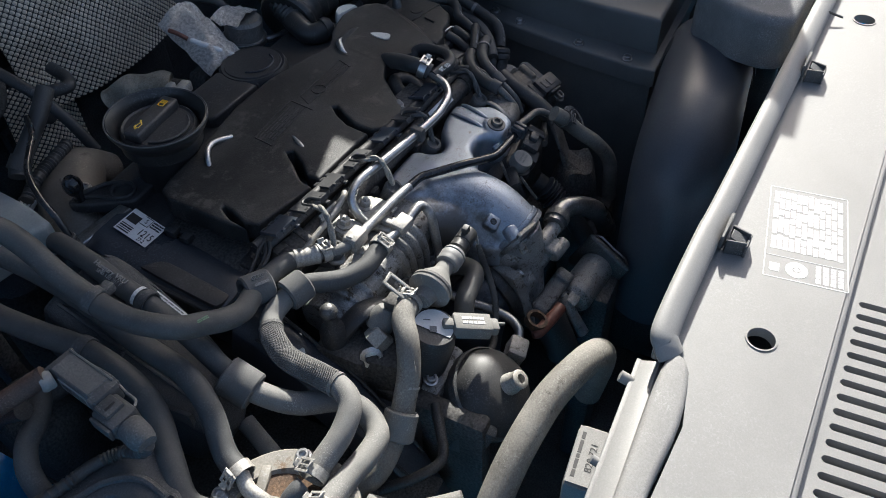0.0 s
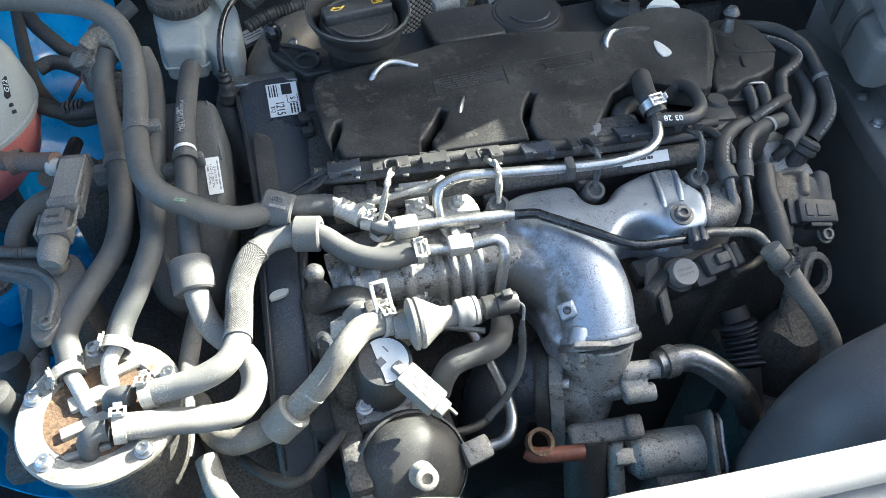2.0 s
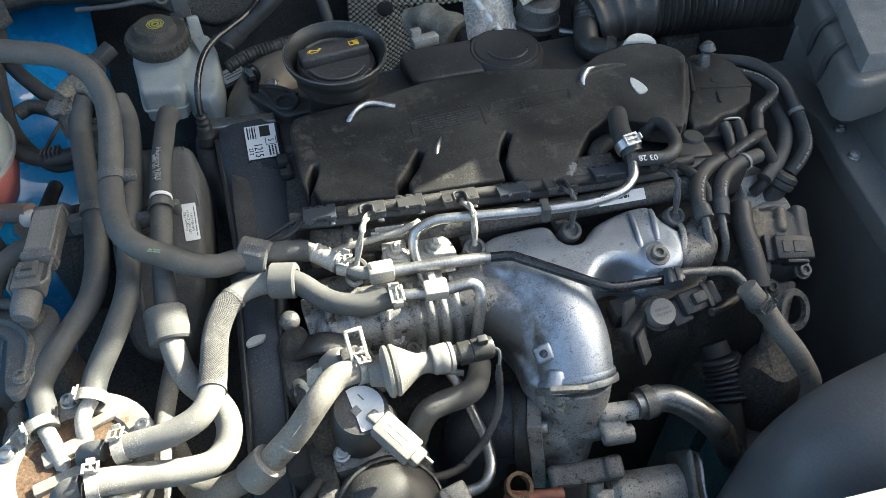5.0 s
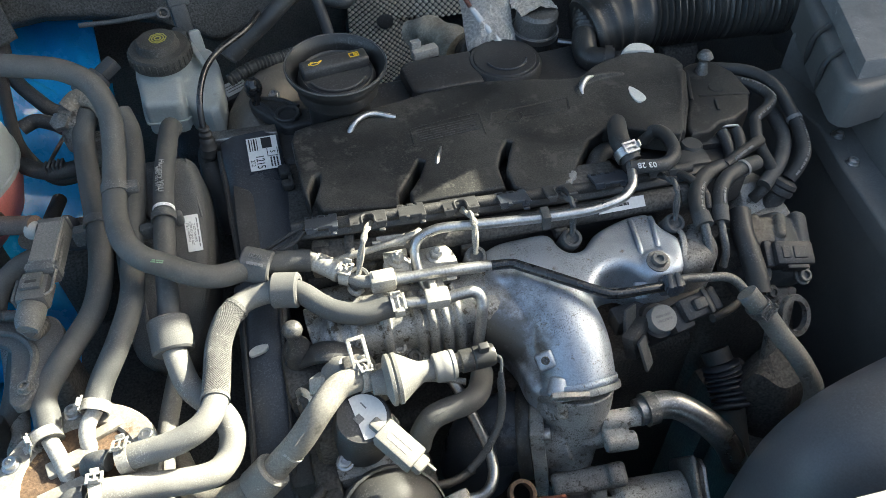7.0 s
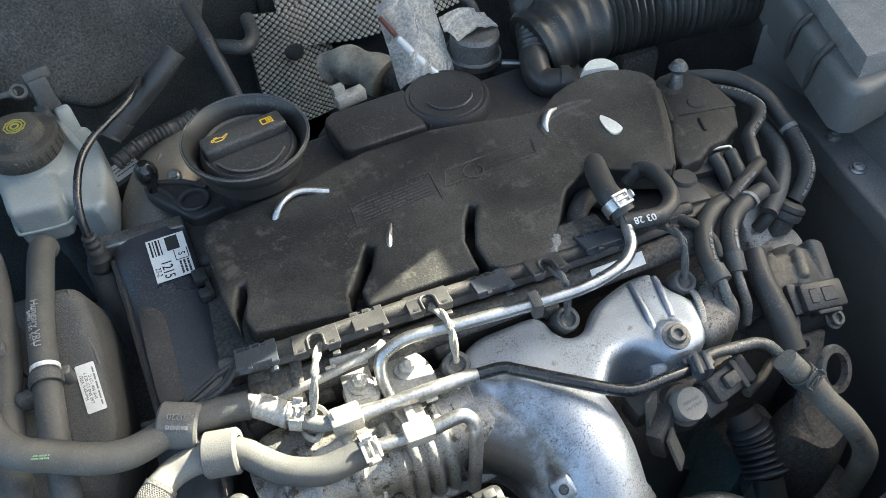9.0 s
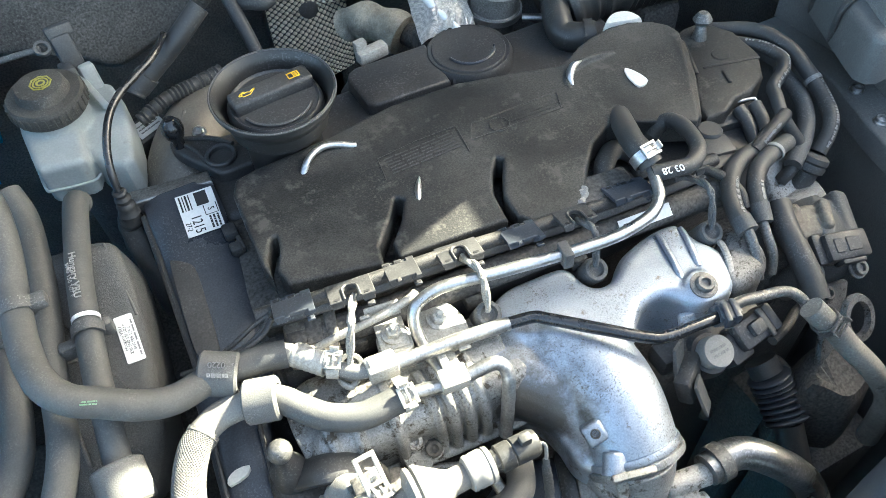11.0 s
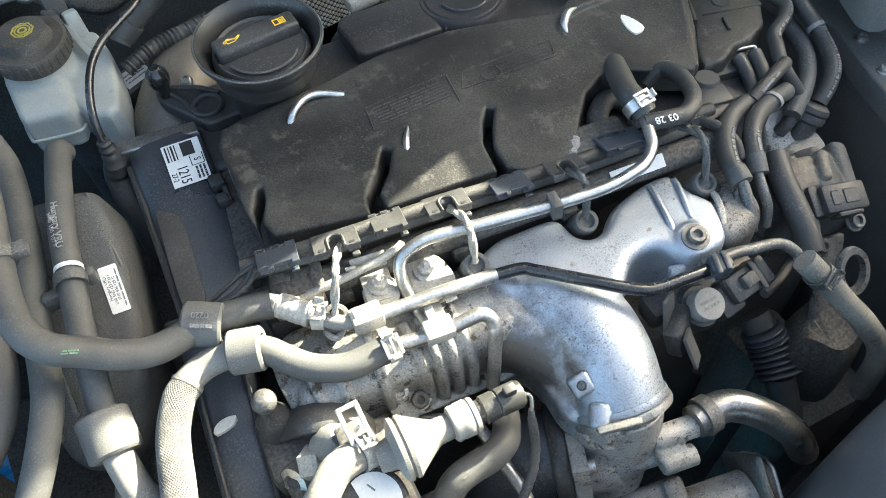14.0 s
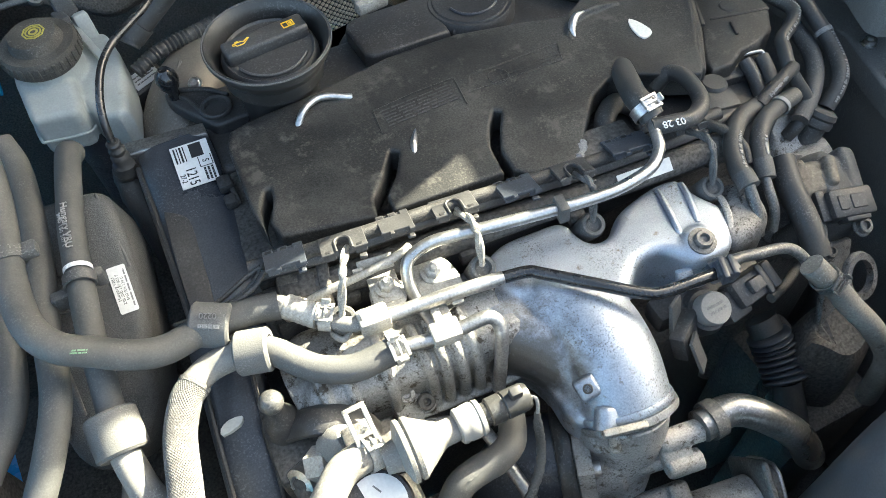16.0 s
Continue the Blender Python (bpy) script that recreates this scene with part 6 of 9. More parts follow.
def rounded(outline, z0, z1, r, n=6):
    """An outline drawn up, its upper edge turned over by a wide radius."""
    area = sum(a[0] * b[1] - b[0] * a[1] for a, b in zip(outline, outline[1:] + outline[:1]))
    pts = outline if area > 0 else outline[::-1]
    m = len(pts)
    top = z1 if callable(z1) else (lambda x, y: z1)
    nor = []
    for i in range(m):
        d = (Vector(pts[(i + 1) % m]) - Vector(pts[i - 1])).normalized()
        nor.append(Vector((-d.y, d.x)))
    bm = bmesh.new()
    rings = [[bm.verts.new((x, y, z0)) for x, y in pts]]
    for k in range(n + 1):
        a = math.pi / 2 * k / n
        row = []
        for p, d in zip(pts, nor):
            q = Vector(p) + d * r * (1 - math.cos(a))
            row.append(bm.verts.new((q.x, q.y, top(q.x, q.y) - r * (1 - math.sin(a)))))
        rings.append(row)
    for a, b in zip(rings, rings[1:]):
        for i in range(m):
            bm.faces.new((a[i], a[(i + 1) % m], b[(i + 1) % m], b[i]))
    lid_ = bm.faces.new(rings[-1])
    bm.faces.new(rings[0][::-1])
    bmesh.ops.triangulate(bm, faces=[lid_])
    bmesh.ops.recalc_face_normals(bm, faces=bm.faces)
    return bm


def log_top(x, y):
    """The casting rises evenly towards its ribbed end."""
    return 0.9128 + 0.020 * x


def casting(outline, top, z0, n=5, shrink=0.12):
    """A casting whose top is domed: rings of the outline drawn in towards its middle."""
    bm = bmesh.new()
    cx, cy = sum(p[0] for p in outline) / len(outline), sum(p[1] for p in outline) / len(outline)
    rings = [[bm.verts.new((x, y, z0)) for x, y in outline]]
    for i in range(n + 1):
        k = 1 - shrink * (i / n) ** 1.6
        rise = math.sin(min(1, (i + 0.6) / (n + 0.6)) * math.pi / 2)
        rings.append([bm.verts.new((cx + (x - cx) * (1 - (1 - k)), cy + (y - cy) * k, z0 + (top(cx + (x - cx) * k, cy + (y - cy) * k) - z0) * rise)) for x, y in outline])
    m = len(outline)
    for a, b in zip(rings, rings[1:]):
        for i in range(m):
            bm.faces.new((a[i], a[(i + 1) % m], b[(i + 1) % m], b[i]))
    bm.faces.new(rings[-1])
    bm.faces.new(list(reversed(rings[0])))
    bmesh.ops.triangulate(bm, faces=[f for f in bm.faces if len(f.verts) > 4])
    bmesh.ops.recalc_face_normals(bm, faces=bm.faces)
    return bm


# the runner, the bent neck and the web between them are one casting
neck = [(-0.004, -0.046, 0.876), (0.014, -0.053, 0.880), (0.038, -0.068, 0.882), (0.0505, -0.092, 0.883), (0.0520, -0.116, 0.879), (0.0490, -0.136, 0.871), (0.0470, -0.147, 0.8635)]
neck_tube = sweep(neck, lambda s, t: 0.0365 * min(1, 0.55 + s / 0.09) - 0.0055 * s / t, 30, 8)
web = rounded(smooth_outline([(-0.030, -0.050), (0.03, -0.045), (0.078, -0.092), (0.078, -0.120), (0.050, -0.148), (0.020, -0.150), (0.0085, -0.138), (0.0080, -0.120), (0.0055, -0.107), (-0.001, -0.0935), (-0.018, -0.0835)], 3), 0.846, 0.873, 0.007)
saddle = sweep([(-0.02, -0.048, 0.880), (0.01, -0.052, 0.884), (0.045, -0.058, 0.885), (0.085, -0.066, 0.878)], 0.026, 22, 6)
fill_ = sweep([(-0.008, -0.056, 0.878), (0.006, -0.064, 0.878), (0.026, -0.086, 0.874), (0.038, -0.110, 0.867), (0.036, -0.138, 0.857)], lambda s, t: 0.033 - 0.007 * s / t, 24, 6)
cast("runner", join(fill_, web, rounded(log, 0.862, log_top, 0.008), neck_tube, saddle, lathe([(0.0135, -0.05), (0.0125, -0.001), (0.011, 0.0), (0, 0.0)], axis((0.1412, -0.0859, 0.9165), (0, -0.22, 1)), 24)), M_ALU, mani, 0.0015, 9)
for q in (((0.1421, -0.0335, 0.9155), (0.1401, -0.0418, 0.9175), (0.1360, -0.0604, 0.9173), (0.1333, -0.0729, 0.9145), (0.1316, -0.0835, 0.9065), (0.1277, -0.0919, 0.8945)), ((0.1604, -0.0366, 0.9155), (0.1582, -0.0448, 0.9175), (0.1536, -0.0594, 0.9173), (0.1499, -0.0708, 0.9155))):
    part("rib", sweep([(x, y, z - 0.0006) for x, y, z in q], 0.0025, 10, 6, True, 0.8), M_ALU, mani)
end_ = smooth_outline([(0.1566, -0.0598), (0.1669, -0.0582), (0.175, -0.0592), (0.1822, -0.0557), (0.1884, -0.0495), (0.1965, -0.0485), (0.2037, -0.0536), (0.2068, -0.0649), (0.2047, -0.0792), (0.1965, -0.0905), (0.1791, -0.0971), (0.1607, -0.0956), (0.1535, -0.0792)], 4)
# dark material holds both the grime and the shade of this end
cast("runner_end", rounded(end_, 0.860, 0.9145, 0.012), M_GRIME, mani, 0.0014, 6, "grimy end of the casting, darkened for shade")
part("rib", sweep([(0.1777, -0.0559, 0.9130), (0.1759, -0.0646, 0.9157), (0.1717, -0.0760, 0.9151), (0.1659, -0.0865, 0.9115), (0.1621, -0.0933, 0.9025)], 0.0026, 8, 6, True, 0.8), M_ALU_DIRTY, mani)
part("foot", rbox(0.012, 0.007, 0.014, pose(0.1226, -0.0969, 0.8990, -32, 0, -12), 0.0025, 2), M_ALU, mani, "pale cast foot")
sc = part("washer", lathe([(0.0098, 0), (0.0098, 0.0014), (0.008, 0.0018), (0, 0.0018)], axis((0.1412, -0.0861, 0.9164), (0, -0.22, 1)), 24), M_RAIL, mani)
part("screw", lathe([(0.0066, 0), (0.0066, 0.003), (0.0056, 0.0045), (0.0034, 0.0045), (0.0030, 0.0015), (0, 0.0015)], axis((0.1412, -0.0864, 0.9178), (0, -0.22, 1)), 18), M_RAIL, sc)
nm = axis((0.0472, -0.1455, 0.8655), (-0.05, -0.80, -0.60), (1, 0, 0))
part("flange", lathe([(0.028, -0.004), (0.0325, -0.0035), (0.0332, -0.001), (0.0325, 0.0014), (0.0315, 0.0020), (0.028, -0.004)], nm, 40), M_ALU, mani)
part("band", lathe([(0.0310, 0.0018), (0.0338, 0.0022), (0.0343, 0.0045), (0.0338, 0.0072), (0.0310, 0.0076), (0.0310, 0.0018)], nm, 40), M_WEB, mani)
fl = cast("bolt_boss", sweep([(0.0288, -0.1475, 0.8860), (0.0249, -0.1536, 0.8830), (0.0212, -0.1591, 0.8800)], lambda s, t: 0.0080 - 0.0012 * max(0, 1 - s / 0.0016), 20, 6), M_ALU, mani, 0.0008, 2)
part("mark", ring((0.0290, -0.1474, 0.8862), (0.5, 0.75, 0.55), 0.0022, 0.0006, 0.0010, 18), M_WEB, fl)
part("bar", rbox(0.0300, 0.0050, 0.0060, plane_pose((0.0290, -0.1666, 0.8900), (1, -0.28, 0.0), (0.0, -0.55, 0.83)) @ pose(0, 0, 0, -30), 0.0012), M_ALU_DIRTY, fl)
part("screw", lathe([(0.0042, 0), (0.0042, 0.012), (0.0034, 0.0130), (0, 0.0130)], axis((0.0269, -0.1608, 0.8740), (-0.15, -0.55, -0.75)), 16), M_ALU_DIRTY, fl)
part("pipe_clip", join(rbox(0.014, 0.013, 0.007, pose(*(0.1388, -0.1134, 0.9200), 0, 0, -20), 0.0015), rbox(0.004, 0.015, 0.010, pose(*(0.1348, -0.1142, 0.9210), 0, 0, -20), 0.001), rbox(0.004, 0.015, 0.010, pose(*(0.1425, -0.1139, 0.9200), 0, 0, -20), 0.001)), M_SMOOTH, mani, "black plastic pipe clip")
# square boss with a threaded hole on the neck
sbm = plane_pose((0.0232, -0.1321, 0.8915), (1, 0.0, 0.28), (-0.28, -0.50, 0.82))
sb = part("square_boss", rbox(0.0150, 0.0150, 0.012, sbm, 0.003, 3), M_ALU, mani)
part("thread", lathe([(0.0034, 0), (0.0030, 0.0005), (0.0024, 0.0006), (0.0022, -0.001), (0, -0.001)], sbm @ pose(0, 0, 0.0060), 16), M_CAST, sb)
# ribbed cooler body in front of the head
cool = thing("ribbed_cooler", (-0.07, -0.04, 0.82), "dirty ribbed cast aluminium cooler body in front of the cylinder head", "cooler")
shell = join(rbox(0.165, 0.066, 0.056, pose(-0.062, -0.0485, 0.881, 0, 0, -4.6), 0.016, 4), sweep([(-0.146, -0.046, 0.884), (-0.10, -0.046, 0.888), (0.0, -0.053, 0.888)], 0.024, 20, 5))
fins = []
for x in (-0.1280, -0.1120, -0.0880, -0.0620, -0.0515, -0.0405, -0.0295):
    yf = -0.0832 - 0.08 * (x + 0.062)
    fins.append(sweep([(x, yf, 0.858), (x, yf - 0.0004, 0.872), (x, yf + 0.0006, 0.888), (x, yf + 0.006, 0.902), (x, yf + 0.018, 0.9105), (x, yf + 0.034, 0.9125)], 0.0042, 8, 4, True, 1.0))
lip_ = join(sweep([(-0.140, -0.077, 0.862), (-0.10, -0.081, 0.859), (-0.06, -0.085, 0.858), (-0.01, -0.089, 0.860), (0.01, -0.090, 0.864)], 0.0050, 10, 5, True, 0.6), *[lathe([(0.009, -0.02), (0.009, 0.0), (0, 0.0)], axis(q, (0, -0.6, 0.8)), 18) for q in ((-0.0805, -0.0776, 0.8830), (-0.0702, -0.0846, 0.8750), (-0.132, -0.0790, 0.8660))])
cast("shell", join(shell, lip_, *fins), M_COOLER, cool, 0.0010, 2)
for q in ((-0.0805, -0.0776, 0.8830), (-0.0702, -0.0846, 0.8750), (-0.132, -0.0790, 0.8660)):
    part("bolt", lathe([(0.0072, 0), (0.0072, 0.0012), (0.0056, 0.0018), (0.0056, 0.0055), (0.0050, 0.0062), (0.0030, 0.0062), (0.0027, 0.0042), (0.0016, 0.0038), (0, 0.0046)], axis(q, (0, -0.6, 0.8)), 18), M_ALU_DIRTY if q[2] > 0.88 else M_CAST, cool)
part("bracket", join(prism(smooth_outline([(-0.0085, 0.008), (0.0085, 0.008), (0.0095, -0.008), (0.006, -0.022), (-0.006, -0.022), (-0.0095, -0.008)], 3), -0.003, 0.0, 0.0008, plane_pose((-0.0809, -0.0783, 0.8822), (1, -0.1, 0), (0, -0.6, 0.8))), sweep([(-0.118, -0.0640, 0.846), (-0.0855, -0.0800, 0.848), (-0.0662, -0.0890, 0.848), (-0.0324, -0.1040, 0.848)], 0.0028, 8, 4)), M_ALU_DIRTY, cool, "dirty cast lug on a thin bar")
part("lower_mount", rbox(0.13, 0.03, 0.10, pose(-0.07, -0.03, 0.80), 0.006), M_ALU_DIRTY, cool)

# ---- throttle body under the neck ----
thr = thing("intake_throttle", (0.03, -0.19, 0.76), "dirty cast aluminium throttle body with a black inlet flange", "throttle body")
barrel = sweep([(0.0472, -0.1450, 0.8640), (0.0460, -0.1510, 0.8520), (0.0435, -0.1570, 0.8320), (0.0400, -0.1620, 0.8100), (0.0360, -0.1660, 0.7800)], lambda s, t: 0.0300 - 0.0075 * min(1, s / 0.045), 30, 6)
inlet_way = Vector((-0.92, 0.36, -0.15))
inlet_at = Vector((0.0150, -0.1430, 0.8050))
cast("barrel", join(barrel, sweep([(0.044, -0.156, 0.818), inlet_at], 0.031, 30, 2), rbox(0.030, 0.034, 0.050, pose(0.028, -0.142, 0.840, 24, 0, 10), 0.010, 3), rbox(0.030, 0.034, 0.030, pose(0.055, -0.166, 0.828, 20, 0, -10), 0.008, 3)), M_WEB, thr, 0.0013, 4)
inm = axis(inlet_at, inlet_way)
plate_ = part("inlet_plate", prism(smooth_outline([(-0.038, -0.030), (-0.030, -0.038), (0.030, -0.038), (0.038, -0.030), (0.038, 0.030), (0.030, 0.038), (-0.030, 0.038), (-0.038, 0.030)], 2), -0.011, 0.0, 0.0015, inm @ pose(0, 0, 0, 0, 0, 12)), M_ALU_DIRTY, thr, "cast edge of the inlet flange")
for k_ in range(4):
    a_ = radians(57 + 90 * k_)
    part("bolt", lathe([(0.0050, -0.016), (0.0050, -0.012), (0.0042, -0.0105), (0, -0.0105)], inm @ pose(0.042 * math.cos(a_), 0.042 * math.sin(a_), 0), 14), M_STEEL, plate_)
inlet = part("inlet_flange", lathe([(0.030, 0.0005), (0.0395, 0.0005), (0.0400, 0.002), (0.0400, 0.010), (0.0385, 0.012), (0.0330, 0.0125), (0.0320, 0.015), (0.030, 0.0005)], inm, 44), M_GLOSS, thr, "black inlet flange")
part("hose", sweep([inlet_at + inlet_way * 0.008, inlet_at + inlet_way * 0.026, inlet_at + inlet_way * 0.042 + Vector((0, -0.004, -0.012)), inlet_at + inlet_way * 0.050 + Vector((0, -0.006, -0.05))], 0.0335, 34, 5), M_SMOOTH, thr, "black inlet hose")
part("bolt", lathe([(0.0050, 0), (0.0050, 0.001), (0.0038, 0.0015), (0.0038, 0.005), (0.003, 0.0055), (0, 0.0055)], axis((0.0020, -0.1455, 0.8300), (-0.6, -0.1, 0.75)), 16), M_STEEL, inlet, "pale bolt head")
cast("base_flange", join(rbox(0.060, 0.020, 0.010, pose(0.0426, -0.1943, 0.7960, 18, 0, -8), 0.004, 2), rbox(0.016, 0.020, 0.016, pose(0.0666, -0.1983, 0.7980, 18, 0, -8), 0.004, 2)), M_GRIME, thr, 0.0011, 2)
part("neck_below", sweep([(0.0300, -0.1901, 0.7900), (0.0253, -0.2053, 0.7650), (0.0243, -0.2210, 0.7300)], 0.018, 20, 4), M_RUBBER, thr, "dark pipe below the throttle")
part("post", sweep([(0.0496, -0.2020, 0.7900), (0.0475, -0.2177, 0.7680), (0.0464, -0.2328, 0.7450)], 0.0072, 14, 4), M_ALU_DIRTY, thr)
cast("stub", join(sweep([(0.0578, -0.1724, 0.8460), (0.0756, -0.1750, 0.8460), (0.0890, -0.1772, 0.8460)], lambda s, t: 0.0080 - 0.0014 * max(0, 1 - s / 0.002), 20, 6), sweep([(0.0563, -0.1872, 0.8360), (0.0697, -0.1892, 0.8360), (0.0811, -0.1909, 0.8360)], lambda s, t: 0.0076 - 0.0014 * max(0, 1 - s / 0.002), 20, 6), rbox(0.022, 0.016, 0.012, pose(0.0667, -0.1807, 0.8400, 30, 0, -9), 0.003, 2)), M_ALU_DIRTY, thr, 0.0009, 2)
part("pipe", sweep([(0.0880, -0.1759, 0.8490), (0.0987, -0.1754, 0.8490), (0.1112, -0.1755, 0.8490), (0.1220, -0.1801, 0.8480), (0.1334, -0.1887, 0.8430), (0.1465, -0.1997, 0.8330), (0.1592, -0.2087, 0.8150), (0.1727, -0.2148, 0.7850)], 0.0112, 24, 7), M_STUB, thr, "bent bright aluminium pipe")
part("collar", ring((0.0987, -0.1754, 0.849), (0.0232, 0.0004, 0.0), 0.0112, 0.009, 0.0022, 28), M_RAIL, thr)
mot = thing("throttle_motor", (0.085, -0.225, 0.74), "grey cast motor housing with a bolted lid", "motor")
part("drum", sweep([(0.0598, -0.2127, 0.7720), (0.0638, -0.2127, 0.7720), (0.0696, -0.2133, 0.7720), (0.0941, -0.2168, 0.7720), (0.1214, -0.2212, 0.7720)], lambda s, t: 0.0195 - 0.006 * max(0, 1 - s / 0.008), 26, 5), M_ALU_DIRTY, mot)
part("lid", join(rbox(0.006, 0.058, 0.064, pose(*(0.1254, -0.2212, 0.7720), 24, 0, -14), 0.004, 3), rbox(0.010, 0.046, 0.050, pose(*(0.1330, -0.2223, 0.7720), 24, 0, -14), 0.006, 3)), M_RAIL, mot, "dull grey bolted lid")
part("lid_rim", sweep([pose(*(0.1292, -0.2217, 0.7720), 24, 0, -14) @ Vector((0.0035, x_, y_)) for x_, y_ in ((-0.024, -0.026), (-0.024, 0.026), (0.0, 0.030), (0.024, 0.026), (0.024, -0.026), (0.0, -0.030), (-0.024, -0.026))], 0.0014, 6, 3), M_PIPE, mot)
part("strap", join(rbox(0.020, 0.012, 0.003, pose(*(0.0560, -0.2155, 0.7850), 20, 10, -12), 0.001), rbox(0.012, 0.010, 0.016, pose(*(0.0513, -0.2150, 0.7800), 20, 0, -12), 0.002)), M_ALU_DIRTY, mot, "small cast bracket")
part("post", rbox(0.05, 0.03, 0.34, pose(0.10, -0.235, 0.60), 0.006), M_CAST, mot)
br = thing("red_pipe", (-0.01, -0.213, 0.82), "red-brown plastic pipe elbow under the throttle body", "pipe")
part("tube", sweep([(-0.0319, -0.2014, 0.8150), (-0.0293, -0.2031, 0.8150), (-0.0196, -0.2072, 0.8160), (-0.0029, -0.2111, 0.8160), (0.0130, -0.2139, 0.8150)], lambda s, t: 0.0064 - 0.003 * max(0, 1 - s / 0.005), 16, 6), M_COPPER, br)
part("seal", ring((-0.0190, -0.1994, 0.8220), (0.1, -0.3, 0.9), 0.0080, 0.008, 0.0030), M_RUST, br, "dark seal ring")
hose([(-0.1253, -0.1699, 0.8300), (-0.0900, -0.1745, 0.8280), (-0.0660, -0.1735, 0.8240), (-0.048, -0.168, 0.822)], 0.0036, M_WIRE, "black taped wire under the pale hose", name="wire", category="wire")
hose([(-0.0429, -0.0968, 0.8450), (-0.0376, -0.1146, 0.8400), (-0.0349, -0.1373, 0.8360), (-0.0328, -0.1602, 0.8340), (-0.0350, -0.1785, 0.8320), (-0.0422, -0.1901, 0.8300), (-0.0521, -0.1936, 0.8280), (-0.0674, -0.1927, 0.8280)], 0.0046, M_PIPE, "thin grey bent metal pipe", name="pipe", category="pipe", res=7)

# ---- vacuum valve, pump and connector ----
pump = thing("vacuum_pump", (-0.12, -0.2, 0.76), "round black pump with a bright centre nut", "pump")
pm = axis((-0.1195, -0.1975, 0.835), (0.10, -0.62, 0.78))
part("dome", lathe([(0.040, -0.045), (0.041, -0.006), (0.038, 0.006), (0.030, 0.015), (0.020, 0.020), (0, 0.022)], pm, 36), M_RUBBER, pump)
part("rim", lathe([(0.041, -0.012), (0.0428, -0.010), (0.0428, -0.002), (0.041, 0.0), (0.040, -0.012)], pm, 36), M_DUSTY, pump)
part("nut", lathe([(0.010, 0.015), (0.0095, 0.026), (0.0085, 0.029), (0.0085, 0.037), (0.007, 0.038), (0.0042, 0.038), (0.004, 0.033), (0, 0.033)], pm @ pose(0.0, 0.0, 0), 22), M_CLAMP, pump, "pale metal centre nut")
part("port", join(rbox(0.022, 0.018, 0.02, pose(-0.072, -0.199, 0.838, 20, 0, 10), 0.003), lathe([(0.008, 0), (0.009, 0.016), (0, 0.017)], axis((-0.082, -0.198, 0.835), (1, 0.05, 0)), 6)), M_ALU_DIRTY, pump)
part("side", rbox(0.012, 0.03, 0.05, pose(-0.162, -0.196, 0.82, 20, 0, 12), 0.004), M_DUSTY, pump)
part("mount", rbox(0.08, 0.06, 0.30, pose(-0.115, -0.15, 0.66), 0.008), M_CAST, pump)
vv = thing("solenoid_valve", (-0.125, -0.143, 0.84), "black solenoid valve with a white-topped cap and a pale plug", "valve")
vx = axis((-0.1245, -0.1435, 0.905), (0.05, -0.22, 0.95))
part("body", lathe([(0.022, -0.065), (0.0225, -0.02), (0.021, -0.012), (0.0205, -0.002), (0.019, 0.0), (0, 0.0005)], vx, 32), M_BLACK, vv)
part("label", prism([(0.0170 * math.cos(a), 0.0170 * math.sin(a)) for a in (math.radians(-40 + 12 * n) for n in range(19))], 0.0006, 0.0011, 0, vx @ pose(0, 0, 0, 0, 0, -150)), M_WHITE, vv, "white half-round label")
part("label_print", join(rbox(0.006, 0.006, 0.0004, vx @ pose(-0.001, 0.0035, 0.0012, 0, 0, 30), 0), rbox(0.006, 0.001, 0.0004, vx @ pose(0.008, -0.002, 0.0012, 0, 0, 30), 0)), M_PAD, vv)
cm = plane_pose((-0.1055, -0.1695, 0.8975), (0.55, -0.80, -0.25), (0.2, -0.2, 1))
part("connector", join(rbox(0.034, 0.019, 0.014, cm, 0.002), rbox(0.010, 0.009, 0.010, cm @ pose(-0.021, 0, 0), 0.002), rbox(0.008, 0.013, 0.010, cm @ pose(0.020, 0, 0), 0.002), rbox(0.010, 0.002, 0.003, cm @ pose(0.026, 0.004, 0), 0.0005)), M_HOSE_LIGHT, vv, "pale dusty plug")
bars(cm @ pose(0, 0, 0.0073), 0.02, 0.010, 2, vv, M_PRINT, 41)
bolt((-0.1443, -0.1480, 0.856), (0, -0.3, 1), 0.005, 0.006, vv)
part("base", rbox(0.06, 0.05, 0.06, pose(-0.125, -0.135, 0.82), 0.008), M_ALU_DIRTY, vv)
cone = thing("check_valve", (-0.09, -0.127, 0.89), "pale dusty plastic disc valve with a plugged end", "valve")
cx_ = axis((-0.098, -0.1268, 0.9165), (1, -0.02, -0.01)) @ Matrix.Diagonal((1, 1, 0.93, 1))
part("disc", lathe([(0.008, -0.016), (0.010, -0.006), (0.0176, -0.0035), (0.0194, -0.002), (0.0194, 0.0005), (0.0180, 0.0012), (0.0180, 0.0022), (0.0192, 0.003), (0.0192, 0.0055), (0.0176, 0.0075), (0.0100, 0.020), (0.0080, 0.024), (0.0076, 0.036), (0, 0.036)], cx_, 36), M_HOSE_LIGHT, cone)
part("ring", lathe([(0.0090, 0.034), (0.0106, 0.035), (0.0112, 0.037), (0.0106, 0.039), (0.0112, 0.041), (0.0112, 0.047), (0.0105, 0.048), (0.0112, 0.049), (0.0105, 0.052), (0, 0.052)], cx_, 28), M_PANEL, cone, "pale ribbed ring")
